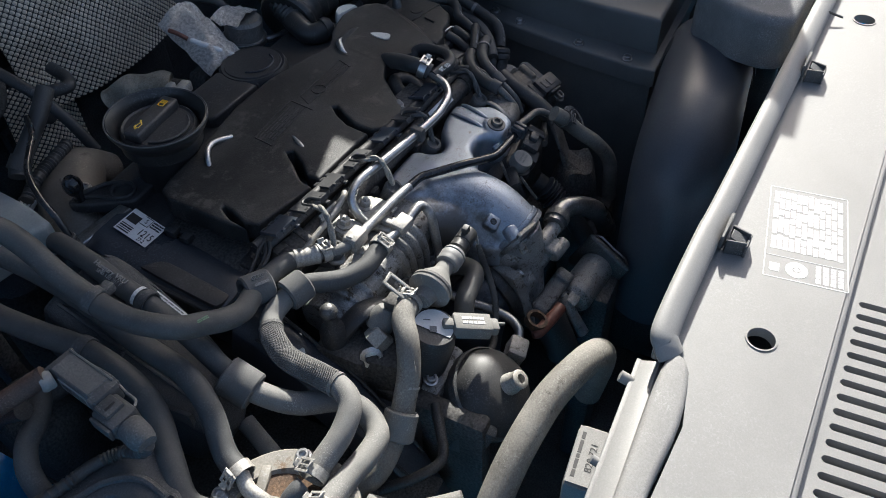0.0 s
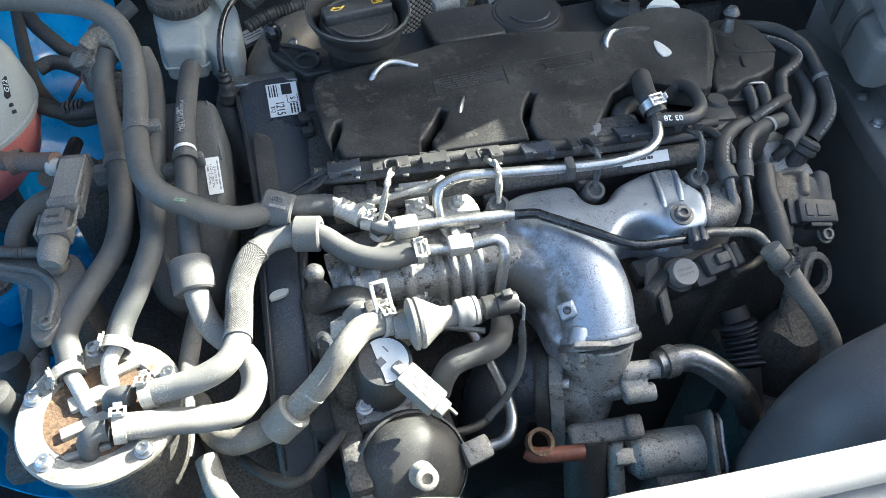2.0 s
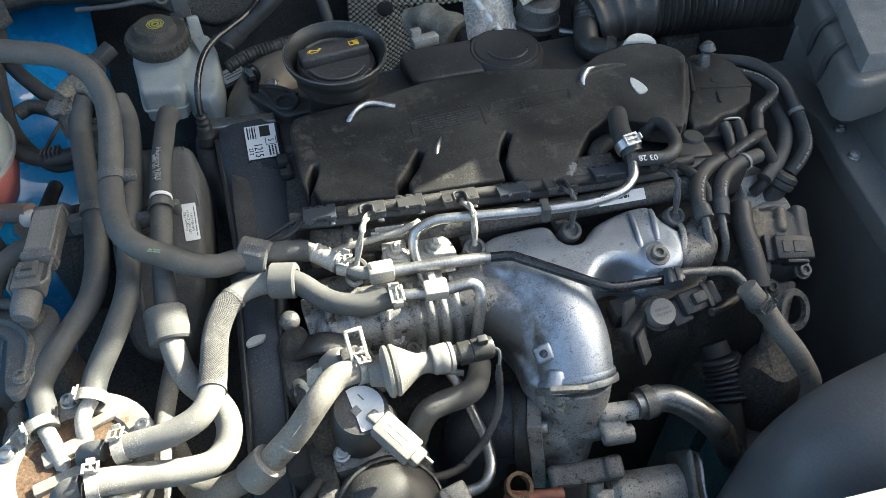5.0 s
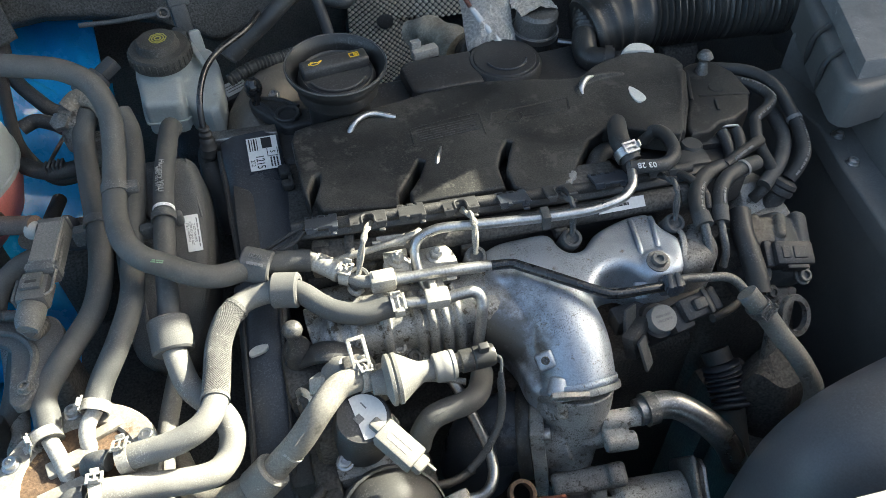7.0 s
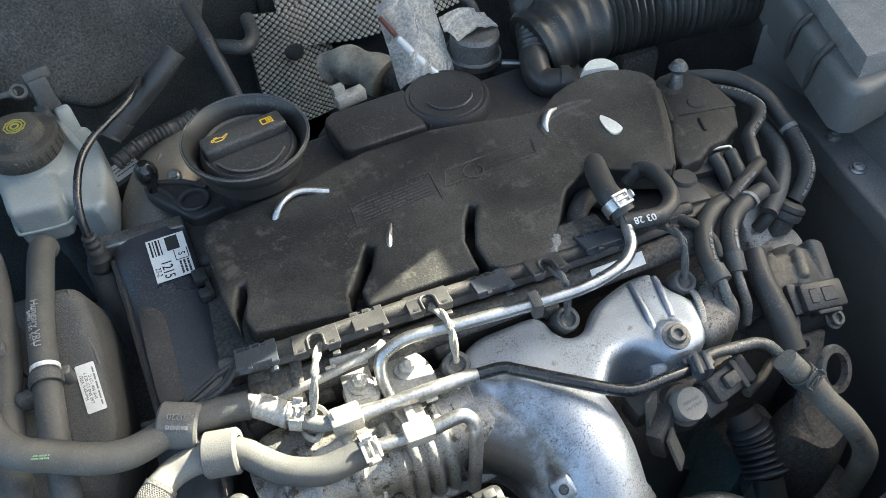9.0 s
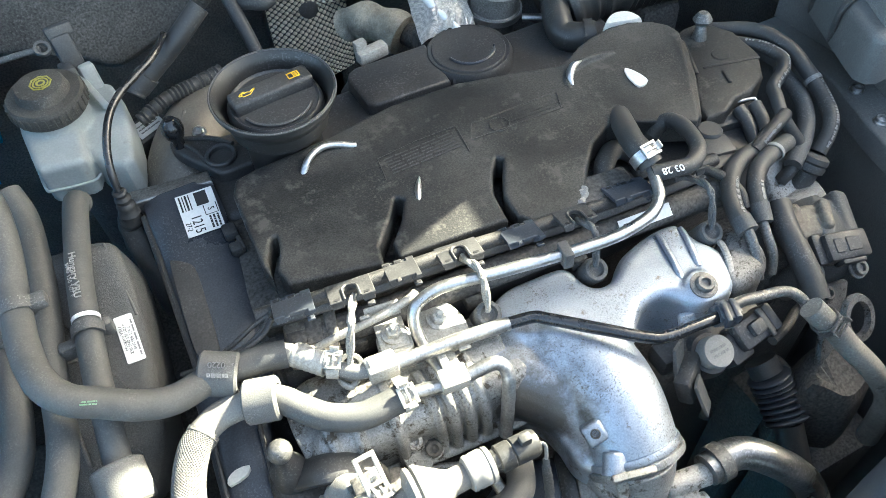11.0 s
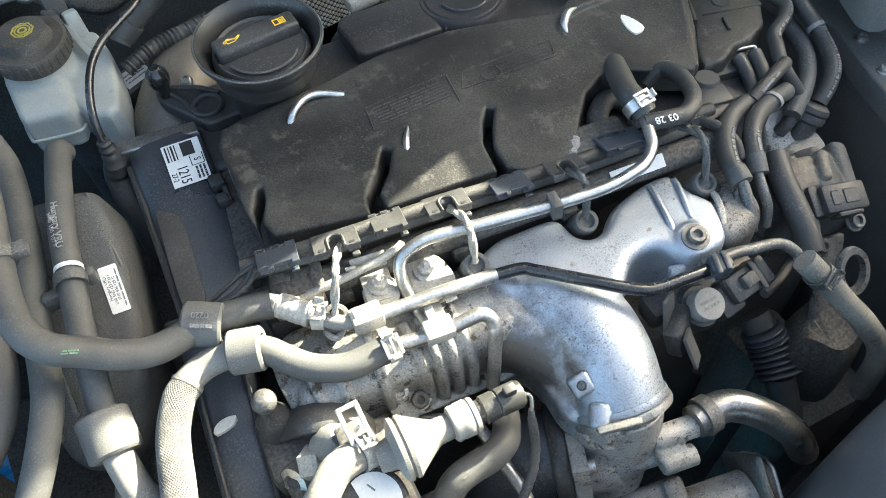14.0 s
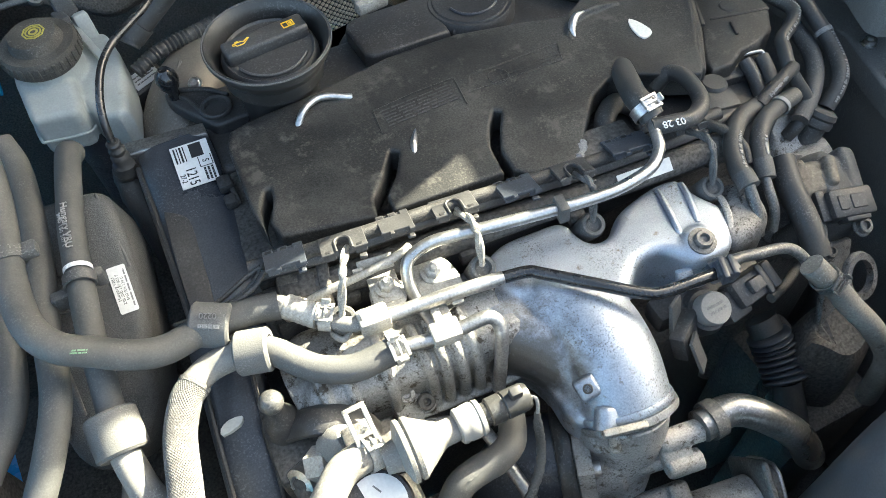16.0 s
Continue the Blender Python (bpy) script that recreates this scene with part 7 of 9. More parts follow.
part("plug", lathe([(0.007, 0.050), (0.0075, 0.056), (0.0088, 0.057), (0.0088, 0.066), (0.0080, 0.067), (0.0088, 0.068), (0.0088, 0.082), (0.0075, 0.085), (0, 0.085)], cx_, 22), M_GLOSS, cone, "black plug")
part("clip", join(rbox(0.010, 0.006, 0.008, cx_ @ pose(0.009, 0, 0.076), 0.001), rbox(0.012, 0.012, 0.018, cx_ @ pose(0.0, 0, 0.077), 0.002)), M_BLACK, cone)
hose([(-0.0190, -0.1283, 0.914), (-0.0148, -0.1310, 0.912), (-0.0143, -0.1335, 0.905), (-0.0158, -0.1364, 0.893)], 0.0012, M_FAINT, "thin pale wire at the plug", name="wire", category="wire")
solo("wire_loom", sweep([(-0.0152, -0.1350, 0.8990), (-0.0158, -0.1375, 0.8900), (-0.0160, -0.1406, 0.8800), (-0.0169, -0.1453, 0.8680), (-0.0212, -0.1523, 0.8550), (-0.0297, -0.1597, 0.8450), (-0.0386, -0.1647, 0.8350), (-0.052, -0.170, 0.826)], lambda s, t: 0.0018 + 0.0014 * min(1, s / 0.012) + 0.0003 * math.sin(s * 900), 12, 6, True, 0.7), M_DUSTY, "taped dark wire loom hanging from the plug", "wire")
hb = thing("hose_bracket", (-0.12, -0.115, 0.88), "bent steel bracket with a rectangular window", "bracket")
part("window", join(*[rbox(*s, plane_pose((-0.1165, -0.1075, 0.930), (1, 0.03, 0.0), (0, -0.55, 0.83)) @ pose(x, y, 0), 0.0006, 1) for x, y, s in ((-0.0055, 0, (0.003, 0.026, 0.002)), (0.0055, 0, (0.003, 0.026, 0.002)), (0, 0.012, (0.014, 0.003, 0.002)), (0, -0.0115, (0.014, 0.006, 0.002)), (0, -0.005, (0.014, 0.002, 0.002)))]), M_CLAMP, hb)
part("foot", join(rbox(0.014, 0.02, 0.04, pose(-0.122, -0.108, 0.900), 0.002), rbox(0.05, 0.02, 0.03, pose(-0.12, -0.10, 0.875), 0.004)), M_CAST, hb)
jb = thing("ball_stud", (-0.159, -0.06, 0.86), "bright steel ball stud on a black arm", "ball stud")
part("ball", lathe([(0.0, -0.0080), (0.0042, -0.0067), (0.0070, -0.0034), (0.0080, 0), (0.0070, 0.0034), (0.005, 0.0061), (0.0033, 0.0072), (0, 0.0072)], axis((-0.1590, -0.0632, 0.9215), (0, 0, 1)), 24), M_RAIL, jb)
part("stem", lathe([(0.012, -0.03), (0.012, -0.006), (0.0095, 0.0), (0.0065, 0.004), (0.006, 0.014), (0, 0.014)], axis((-0.1590, -0.0640, 0.903), (0, 0.02, 1)), 20), M_RUBBER, jb)
part("arm", sweep([(-0.155, -0.068, 0.890), (-0.140, -0.078, 0.904), (-0.126, -0.083, 0.902), (-0.113, -0.092, 0.895), (-0.108, -0.10, 0.88)], 0.0105, 14, 6, True, 0.55), M_RUBBER, jb, "black curved arm")
part("mount", join(rbox(0.045, 0.05, 0.07, pose(-0.152, -0.075, 0.85, 0, 0, 0), 0.006)), M_CAST, jb)
nuts = thing("adjuster", (-0.145, -0.10, 0.85), "threaded adjuster with pale nuts", "adjuster")
part("nut", lathe([(0.012, 0), (0.012, 0.012), (0.010, 0.014), (0, 0.014)], axis((-0.150, -0.098, 0.888), (0.7, -0.4, 0.5)), 6), M_CLAMP, nuts, "pale square nut")
part("nut", lathe([(0.012, 0), (0.0125, 0.012), (0.008, 0.020), (0, 0.021)], axis((-0.137, -0.096, 0.893), (0.6, -0.2, 0.8)), 20), M_HOSE_LIGHT, nuts, "pale rounded cap")
part("screw", lathe([(0.010, -0.02), (0.010, 0.0), (0.006, 0.001), (0.005, -0.002), (0, -0.002)], axis((-0.163, -0.103, 0.885), (-0.8, -0.5, 0.5)), 18), M_STEEL, nuts)
part("screw", lathe([(0.009, -0.02), (0.009, 0.0), (0.005, 0.001), (0.004, -0.002), (0, -0.002)], axis((-0.160, -0.120, 0.870), (-0.8, -0.5, 0.5)), 18), M_CAST, nuts)
part("block", join(rbox(0.05, 0.06, 0.06, pose(-0.142, -0.11, 0.855, 0, 0, 10), 0.008), rbox(0.02, 0.12, 0.14, pose(-0.160, -0.15, 0.78), 0.006)), M_CAST, nuts)

# ---- fuel rail, leads and clips ----
rail = thing("fuel_rail", (0.03, -0.015, 0.91), "dark steel fuel rail behind the manifold with a white sticker", "fuel rail")
part("tube", sweep([(-0.128, 0.003, 0.922), (-0.09, 0.0, 0.921), (0.003, -0.0055, 0.919), (0.1085, -0.0115, 0.914), (0.197, -0.0180, 0.912)], 0.0105, 18, 5), M_CAST, rail)
part("end_cap", lathe([(0.0125, 0), (0.0125, 0.014), (0.009, 0.016), (0.009, 0.022), (0, 0.022)], axis((0.197, -0.018, 0.912), (1, -0.08, 0)), 20), M_CAST, rail)
eb = part("end_block", join(rbox(0.034, 0.026, 0.026, pose(-0.1130, 0.0020, 0.9180, 12, 0, -12), 0.003), rbox(0.012, 0.030, 0.016, pose(-0.1245, 0.0020, 0.9220, 12, 0, -12), 0.003)), M_BEIGE, rail, "dirty brown end block")
part("slot", join(rbox(0.011, 0.016, 0.003, pose(-0.1105, 0.0000, 0.9305, 12, 0, -12), 0.0006), rbox(0.008, 0.020, 0.006, pose(-0.0985, 0.0000, 0.9300, 12, 0, -12), 0.001)), M_CAST, eb, "dark slot")
part("sticker", rbox(0.044, 0.010, 0.0008, plane_pose((0.1400, -0.0205, 0.9222), (1, -0.075, 0), (0, -0.62, 0.79)), 0), M_WHITE, rail, "white sticker")
bars(plane_pose((0.1340, -0.0205, 0.9228), (1, -0.075, 0), (0, -0.62, 0.79)), 0.026, 0.005, 1, rail, M_INK, 51, 0.0002, 0.5)
for x in (-0.085, 0.0, 0.085):
    part("saddle", rbox(0.012, 0.03, 0.012, pose(x, -0.004 - 0.06 * x, 0.908 - 0.03 * x, 0, 0, -5), 0.002), M_CAST, rail)
hp = thing("high_pressure_pipe", (0.05, -0.03, 0.93), "bright steel pipe along the fuel rail, bent up into a hose", "pipe")
part("tube", sweep([(-0.0469, -0.0636, 0.9150), (-0.0481, -0.0511, 0.9150), (-0.0492, -0.0391, 0.9165), (-0.0501, -0.0312, 0.9230), (-0.0500, -0.0258, 0.9310), (-0.0470, -0.0212, 0.9390), (-0.0395, -0.0190, 0.9430), (-0.0275, -0.0185, 0.9455), (-0.0131, -0.0210, 0.9460), (0.0140, -0.0265, 0.9460), (0.0580, -0.0345, 0.9460), (0.0910, -0.0388, 0.9460), (0.1111, -0.0383, 0.9460), (0.1300, -0.0349, 0.9470), (0.1428, -0.0258, 0.9490), (0.1480, -0.0154, 0.9510), (0.154, 0.002, 0.953)], 0.0043, 14, 7), M_STEEL, hp)
part("joint", rbox(0.007, 0.014, 0.014, pose(*(0.0591, -0.0356, 0.9460), 0, 0, -8), 0.001), M_DUSTY, hp)
hose([(0.1545, -0.001, 0.9525), (0.1530, 0.008, 0.957), (0.1535, 0.0206, 0.9570), (0.1631, 0.0427, 0.9500), (0.1762, 0.0665, 0.9380)], 0.0090, M_RUBBER, "short black hose clamped onto the bright pipe", (lambda th: spring_clamp((0.1525, 0.0055, 0.956), (-0.1, 1, 0.35), 0.0098, th, (0, -0.4, 1), M_STEEL),))
h10 = hose([(0.1925, 0.0431, 0.9300), (0.1972, 0.0425, 0.9380), (0.2026, 0.0393, 0.9430), (0.2041, 0.0266, 0.9470), (0.2008, 0.0089, 0.9490), (0.1929, -0.0054, 0.9510), (0.1786, -0.0135, 0.9520), (0.1637, -0.0118, 0.9530), (0.1494, -0.0075, 0.9520)], 0.0062, M_RUBBER, "small black looped hose with white numbers", ())
letters("03 28", 0.0075, plane_pose((0.1598, -0.0165, 0.9594), tuple(Vector((0.1506, -0.0149, 0.9594)) - Vector((0.1687, -0.0184, 0.9594))), (0, -0.25, 0.95)), M_PRINT, h10, 0.0004)
p1 = thing("fuel_return_pipe", (0.05, -0.08, 0.91), "thin steel pipe, glossy black along the manifold", "pipe")
part("bare_tube", sweep([(-0.0905, -0.0427, 0.9300), (-0.0713, -0.0468, 0.9300), (-0.0262, -0.0494, 0.9270), (0.0060, -0.0521, 0.9240)], 0.0048, 12, 5), M_PIPE, p1, "bare grey steel end")
part("tube", sweep([(0.0052, -0.0519, 0.9240), (0.0230, -0.0557, 0.9240), (0.0312, -0.0621, 0.9240), (0.0553, -0.0848, 0.9250), (0.0771, -0.1016, 0.9220), (0.0910, -0.1083, 0.9200), (0.1170, -0.1105, 0.9180), (0.1394, -0.1113, 0.9150)], 0.0043, 12, 6), M_DARKPIPE, p1)
part("bare_tube", sweep([(0.1357, -0.1122, 0.9170), (0.1539, -0.1071, 0.9130), (0.1741, -0.1095, 0.9100), (0.1894, -0.1120, 0.9080), (0.1978, -0.1159, 0.9050), (0.2030, -0.1222, 0.9000), (0.2057, -0.1297, 0.8940)], 0.0040, 12, 6), M_RAIL, p1, "dull grey steel end")
part("clip", join(rbox(0.020, 0.014, 0.014, pose(*(-0.0821, -0.0455, 0.9310), 0, 0, -4), 0.002), ring((-0.0875, -0.0439, 0.9310), (1, 0, 0), 0.005, 0.004, 0.003)), M_CLAMP, p1, "pale pipe clip")
part("clip", join(rbox(0.020, 0.012, 0.012, pose(*(0.1412, -0.1091, 0.9120), 0, 0, -8), 0.002), rbox(0.008, 0.018, 0.008, pose(*(0.1400, -0.1104, 0.9140), 0, 0, -8), 0.001)), M_SMOOTH, p1, "dark blue-black pipe clip")
part("thin_pipe", sweep([(-0.1209, -0.0096, 0.9240), (-0.1043, -0.0100, 0.9290), (-0.0806, -0.0122, 0.9335), (-0.0608, -0.0130, 0.9370), (-0.0460, -0.0120, 0.9390), (-0.0405, -0.0095, 0.9390)], 0.0030, 10, 5), M_CLAMP, p1, "pale thin steel pipe")

chan = thing("lead_channel", (0.03, 0.008, 0.925), "black plastic lead channel with clips along the engine cover", "channel")
part("trough", sweep([(-0.140, 0.019, 0.940), (-0.092, 0.010, 0.9425), (-0.019, 0.0070, 0.937), (0.0525, 0.0005, 0.934), (0.125, -0.004, 0.929), (0.207, -0.005, 0.924), (0.243, -0.001, 0.92)], 0.0075, 12, 5, True, 0.75), M_BLACK, chan)
part("cable", sweep([(-0.140, 0.019, 0.946), (-0.092, 0.010, 0.9485), (-0.019, 0.0070, 0.943), (0.0525, 0.0005, 0.940), (0.125, -0.004, 0.935), (0.216, -0.003, 0.930)], 0.0052, 12, 5), M_WIRE, chan)
part("ledge", join(rbox(0.36, 0.008, 0.016, pose(0.04, 0.010, 0.920, 0, 0, -5.5), 0.002), rbox(0.05, 0.03, 0.006, pose(0.12, 0.008, 0.936, 0, 0, -6), 0.002)), M_CAST, chan)
for x, y, z, w, mat_, kind in ((-0.1172, 0.0088, 0.9565, 0.026, M_SMOOTH, 0), (-0.0805, 0.0020, 0.9555, 0.030, M_BLACK, 1), (-0.0435, 0.0047, 0.9505, 0.022, M_BLACK, 0), (-0.0023, 0.0012, 0.9475, 0.030, M_BLACK, 1), (0.0427, -0.0040, 0.9465, 0.026, M_SMOOTH, 0), (0.0837, -0.0086, 0.9455, 0.026, M_BLACK, 1), (0.1325, -0.0045, 0.9425, 0.032, M_SMOOTH, 0), (0.1795, -0.006, 0.9425, 0.026, M_BLACK, 1)):
    q = pose(x, y, z, -18, 0, -7)
    n_ = 0.0045
    if kind:
        edge_ = [(-w / 2, 0.010), (-w / 2, -0.011), (-n_, -0.011)] + [(n_ * math.cos(t_), n_ * math.sin(t_) * 1.1 - 0.001) for t_ in (math.pi - math.pi * k / 8 for k in range(9))] + [(n_, -0.011), (w / 2, -0.011), (w / 2, 0.010)]
        bits = [prism(edge_, -0.0012, 0.0012, 0.0004, q, 1), sweep([q @ Vector((x_ * 1.15, y_, 0.0014)) for x_, y_ in [(-n_, -0.011)] + [(n_ * math.cos(t_), n_ * math.sin(t_) * 1.2 - 0.001) for t_ in (math.pi - math.pi * k / 8 for k in range(9))] + [(n_, -0.011)]], 0.0010, 6, 1)]
    else:
        bits = [prism([(-w / 2, 0.010), (-w / 2, -0.011), (-w / 4, -0.011), (-w / 4, -0.014), (-w / 8, -0.014), (-w / 8, -0.011), (w / 3, -0.011), (w / 3, -0.014), (w / 2, -0.014), (w / 2, 0.010), (w / 4, 0.010), (w / 4, 0.006), (w / 8, 0.006), (w / 8, 0.010), (-w / 8, 0.010), (-w / 8, 0.006), (-w / 4, 0.006), (-w / 4, 0.010)], -0.0012, 0.0012, 0.0004, q, 1)]
    bits += [rbox(w, 0.0024, 0.013, q @ pose(0, 0.0095, -0.0065), 0.0006, 1), rbox(w * 0.26, 0.0014, 0.0045, q @ pose(-w * 0.34, -0.0103, -0.0022), 0.0004, 1), rbox(w * 0.26, 0.0014, 0.0045, q @ pose(w * 0.34, -0.0103, -0.0022), 0.0004, 1), rbox(0.005, 0.004, 0.002, q @ pose(w * 0.34, -0.013, -0.0055), 0.0005, 1)]
    cl_ = part("clip", join(*bits), mat_, chan, "plastic cable clip")
    for k in ((-0.33, 0.33) if kind else (-0.36, 0.02)):
        part("slot", rbox(0.0042, 0.0026, 0.0006, q @ pose(w * k, -0.0085 if kind else 0.0070, 0.0012), 0.0002, 1), M_INK, cl_, "dark slot")
for a, g in (((-0.0795, 0.0000, 0.951), (-0.0993, -0.0345, 0.929)), ((-0.0013, -0.001, 0.943), (-0.0020, -0.0395, 0.9245)), ((0.0847, -0.0105, 0.941), (0.0855, -0.0378, 0.9150)), ((0.1795, -0.010, 0.937), (0.1759, -0.0513, 0.917))):
    th = thing("glow_plug_lead", g, "twisted dusty lead going down to a rubber grommet", "lead", "glow plug leads")
    a, g = Vector(a), Vector(g)
    mid = a.lerp(g, 0.58) + Vector((0.002, -0.002, 0.021))
    dusty = a.x < 0.05
    for ph in (0, math.pi):
        line = curve_points([a, mid, g + Vector((0, 0, 0.004))], 14)
        tw = []
        for i, p_ in enumerate(line):
            d_ = (line[min(i + 1, len(line) - 1)] - line[max(i - 1, 0)]).normalized()
            u_ = d_.orthogonal().normalized()
            v_ = d_.cross(u_)
            an = i * 0.34 + ph
            tw.append(p_ + (u_ * math.cos(an) + v_ * math.sin(an)) * 0.0011)
        part("strand", sweep(tw, 0.0019, 8, 1), M_TWIST if dusty else M_DUSTY, th)
    part("grommet", lathe([(0.0082, -0.030), (0.0092, -0.001), (0.0090, 0.001), (0.0080, 0.0026), (0.0058, 0.0026), (0.0046, 0.0), (0, -0.002)], axis(g, (0, -0.45, 0.9)), 26), M_DUSTY, th, "black rubber grommet")

# pale bracket with two bolts under the pipes
bk = thing("pipe_bracket", (-0.04, -0.035, 0.90), "pale dusty bracket with two bolts under the pipes", "bracket")


def flange_bolt(p, d, parent):
    """A hexagon bolt with a wide flange and a short pin."""
    q = axis(p, d)
    b_ = part("bolt", lathe([(0.0080, 0), (0.0080, 0.0012), (0.0062, 0.0022), (0, 0.0022)], q, 22), M_CLAMP, parent)
    part("hexagon", lathe([(0.0056, 0.002), (0.0056, 0.0066), (0.0048, 0.0074), (0.0030, 0.0074), (0.0029, 0.0100), (0.0022, 0.0108), (0, 0.0108)], q, 6), M_CLAMP, b_)


part("plate", prism(smooth_outline([(-0.0475, -0.030), (-0.0455, -0.014), (-0.034, -0.0085), (-0.0215, -0.014), (-0.0165, -0.030), (-0.021, -0.047), (-0.0430, -0.047)], 3), 0.9150, 0.9205, 0.0010), M_CLAMP, bk)
part("foot", rbox(0.024, 0.026, 0.024, pose(-0.034, -0.028, 0.9040), 0.004), M_ALU_DIRTY, bk)
part("hole", lathe([(0.0022, 0), (0.0022, 0.0004), (0, 0.0004)], axis((-0.0375, -0.0420, 0.9204), (0, 0, 1)), 12), M_CAST, bk)
flange_bolt((-0.0325, -0.0245, 0.9207), (0.1, -0.2, 1), bk)
strap = part("strap", join(rbox(0.0200, 0.026, 0.0022, pose(-0.0650, -0.0195, 0.9225, 6, 0, -8), 0.0008), rbox(0.0240, 0.0100, 0.0022, pose(-0.0650, -0.0080, 0.9330, 48, 0, -8), 0.0008), rbox(0.0070, 0.0026, 0.0080, pose(-0.0775, -0.0090, 0.9345, 20, 0, -8), 0.0008), prism(smooth_outline([(-0.0745, -0.020), (-0.0555, -0.020), (-0.0540, -0.030), (-0.0580, -0.037), (-0.0680, -0.0375), (-0.0745, -0.031)], 3), 0.9195, 0.9215, 0.0006)), M_CLAMP, bk, "pale bent strap over the thin pipe")
part("foot", lathe([(0.0125, -0.03), (0.0125, -0.001), (0.0115, 0), (0, 0)], axis((-0.0645, -0.0235, 0.9195), (0, 0, 1)), 24), M_ALU_DIRTY, bk)
flange_bolt((-0.0645, -0.0220, 0.9232), (0.1, -0.15, 1), bk)
part("clip", join(rbox(0.03, 0.008, 0.004, pose(-0.094, -0.052, 0.917, 0, 0, 20), 0.001), rbox(0.012, 0.014, 0.006, pose(-0.104, -0.056, 0.915, 0, 0, 20), 0.001), rbox(0.006, 0.022, 0.004, pose(-0.086, -0.054, 0.919, 0, 0, 0), 0.001)), M_CLAMP, bk, "pale bent clip")
part("loop", sweep([(-0.104, -0.028, 0.918), (-0.108, -0.036, 0.920), (-0.104, -0.043, 0.920), (-0.098, -0.040, 0.920)], 0.0022, 8, 5), M_CLAMP, bk)
part("upper_tab", join(rbox(0.0110, 0.016, 0.0018, pose(-0.0405, -0.0560, 0.9200, -10, 0, -6), 0.0006), rbox(0.0080, 0.0070, 0.0018, pose(-0.0275, -0.0520, 0.9230, 0, 0, -6), 0.0006)), M_CLAMP, bk, "pale tab above the pipe joint")
hose([(-0.1926, 0.0062, 0.9240), (-0.1780, 0.0047, 0.9330), (-0.1608, 0.0018, 0.9400), (-0.1420, 0.0030, 0.9460), (-0.1320, 0.0090, 0.9500)], 0.0017, M_WIRE, "thin dark wire over the timing cover", name="wire", category="wire")
hose([(-0.1886, 0.0104, 0.9240), (-0.1748, 0.0107, 0.9330), (-0.1584, 0.0042, 0.9400), (-0.1404, 0.0072, 0.9460), (-0.1312, 0.0150, 0.9500)], 0.0017, M_WIRE, "thin dark wire over the timing cover", name="wire", category="wire")
hose([(-0.1976, 0.0162, 0.9240), (-0.1820, 0.0087, 0.9330), (-0.1638, 0.0088, 0.9400), (-0.1440, 0.0130, 0.9460), (-0.1330, 0.0130, 0.9500)], 0.0017, M_WIRE, "thin dark wire over the timing cover", name="wire", category="wire")
hose([(-0.165, -0.006, 0.935), (-0.150, 0.002, 0.932), (-0.135, 0.004, 0.930)], 0.0048, M_BLACK, "black connector body beside the foam sleeve", name="connector", category="connector")

# ---- right-hand end of the engine: hoses, flap motor, sensor ----
flap = thing("flap_motor", (0.265, -0.08, 0.84), "grey flap motor with a black plug and pale end", "motor")
cast("drum", join(lathe([(0.034, -0.05), (0.035, 0.0), (0.033, 0.010), (0.026, 0.015), (0, 0.017)], axis((0.285, -0.072, 0.868), (0.55, -0.30, 0.62)), 30), rbox(0.060, 0.036, 0.030, pose(0.262, -0.062, 0.866, 8, 0, -15), 0.008, 3), rbox(0.016, 0.050, 0.030, pose(0.303, -0.066, 0.868, 14, 22, -18), 0.006, 3)), M_DUSTY, flap, 0.0014, 3)
pg = pose(0.2735, -0.0935, 0.885, 24, 6, -12)
plug_ = part("plug", join(rbox(0.036, 0.022, 0.020, pg, 0.003), rbox(0.020, 0.004, 0.012, pg @ pose(0.002, -0.012, 0.002), 0.001), rbox(0.008, 0.024, 0.014, pg @ pose(-0.021, 0.001, -0.002), 0.002)), M_BLACK, flap, "black plug with a latch")
for dx, w_ in ((-0.009, 0.007), (0.004, 0.012)):
    part("latch", rbox(w_, 0.011, 0.0016, pg @ pose(dx, 0, 0.0100), 0.0006, 1), M_BLACK, plug_)
part("drain_nipple", lathe([(0.012, -0.03), (0.012, 0.004), (0.009, 0.007), (0.005, 0.007), (0, 0.005)], axis((0.2420, -0.0960, 0.876), (0.1, -0.35, 0.9)), 20), M_DUSTY, flap)
cast("cream_block", join(rbox(0.034, 0.030, 0.03, pose(0.2580, -0.0640, 0.8830, 12, 0, -10), 0.006, 3), rbox(0.010, 0.026, 0.034, pose(0.2745, -0.0655, 0.8860, 12, 14, -24), 0.004, 3), rbox(0.020, 0.008, 0.03, pose(0.2540, -0.0500, 0.8870, 12, 0, -10), 0.003, 2)), M_BEIGE, flap, 0.0013, 2, "pale dirty cast end")
bolt((0.2820, -0.1080, 0.870), (0.1, -0.5, 0.8), 0.006, 0.006, flap, M_RAIL)
bolt((0.250, -0.112, 0.864), (0, -0.6, 0.8), 0.005, 0.005, flap, M_CAST)
part("mount", rbox(0.09, 0.10, 0.22, pose(0.26, -0.04, 0.735), 0.012, 3), M_CAST, flap)
lug = thing("lifting_eye", (0.258, -0.13, 0.82), "grey steel lifting eye", "bracket")
lugm = axis((0.2560, -0.1385, 0.8610), (0.10, -0.78, 0.62), (0, 0, 1))
part("eye", lathe([(0.0135, -0.0028), (0.0185, -0.0028), (0.0195, 0), (0.0185, 0.0028), (0.0135, 0.0028), (0.0135, -0.0028)], lugm, 30, 0.82), M_GRIME, lug)
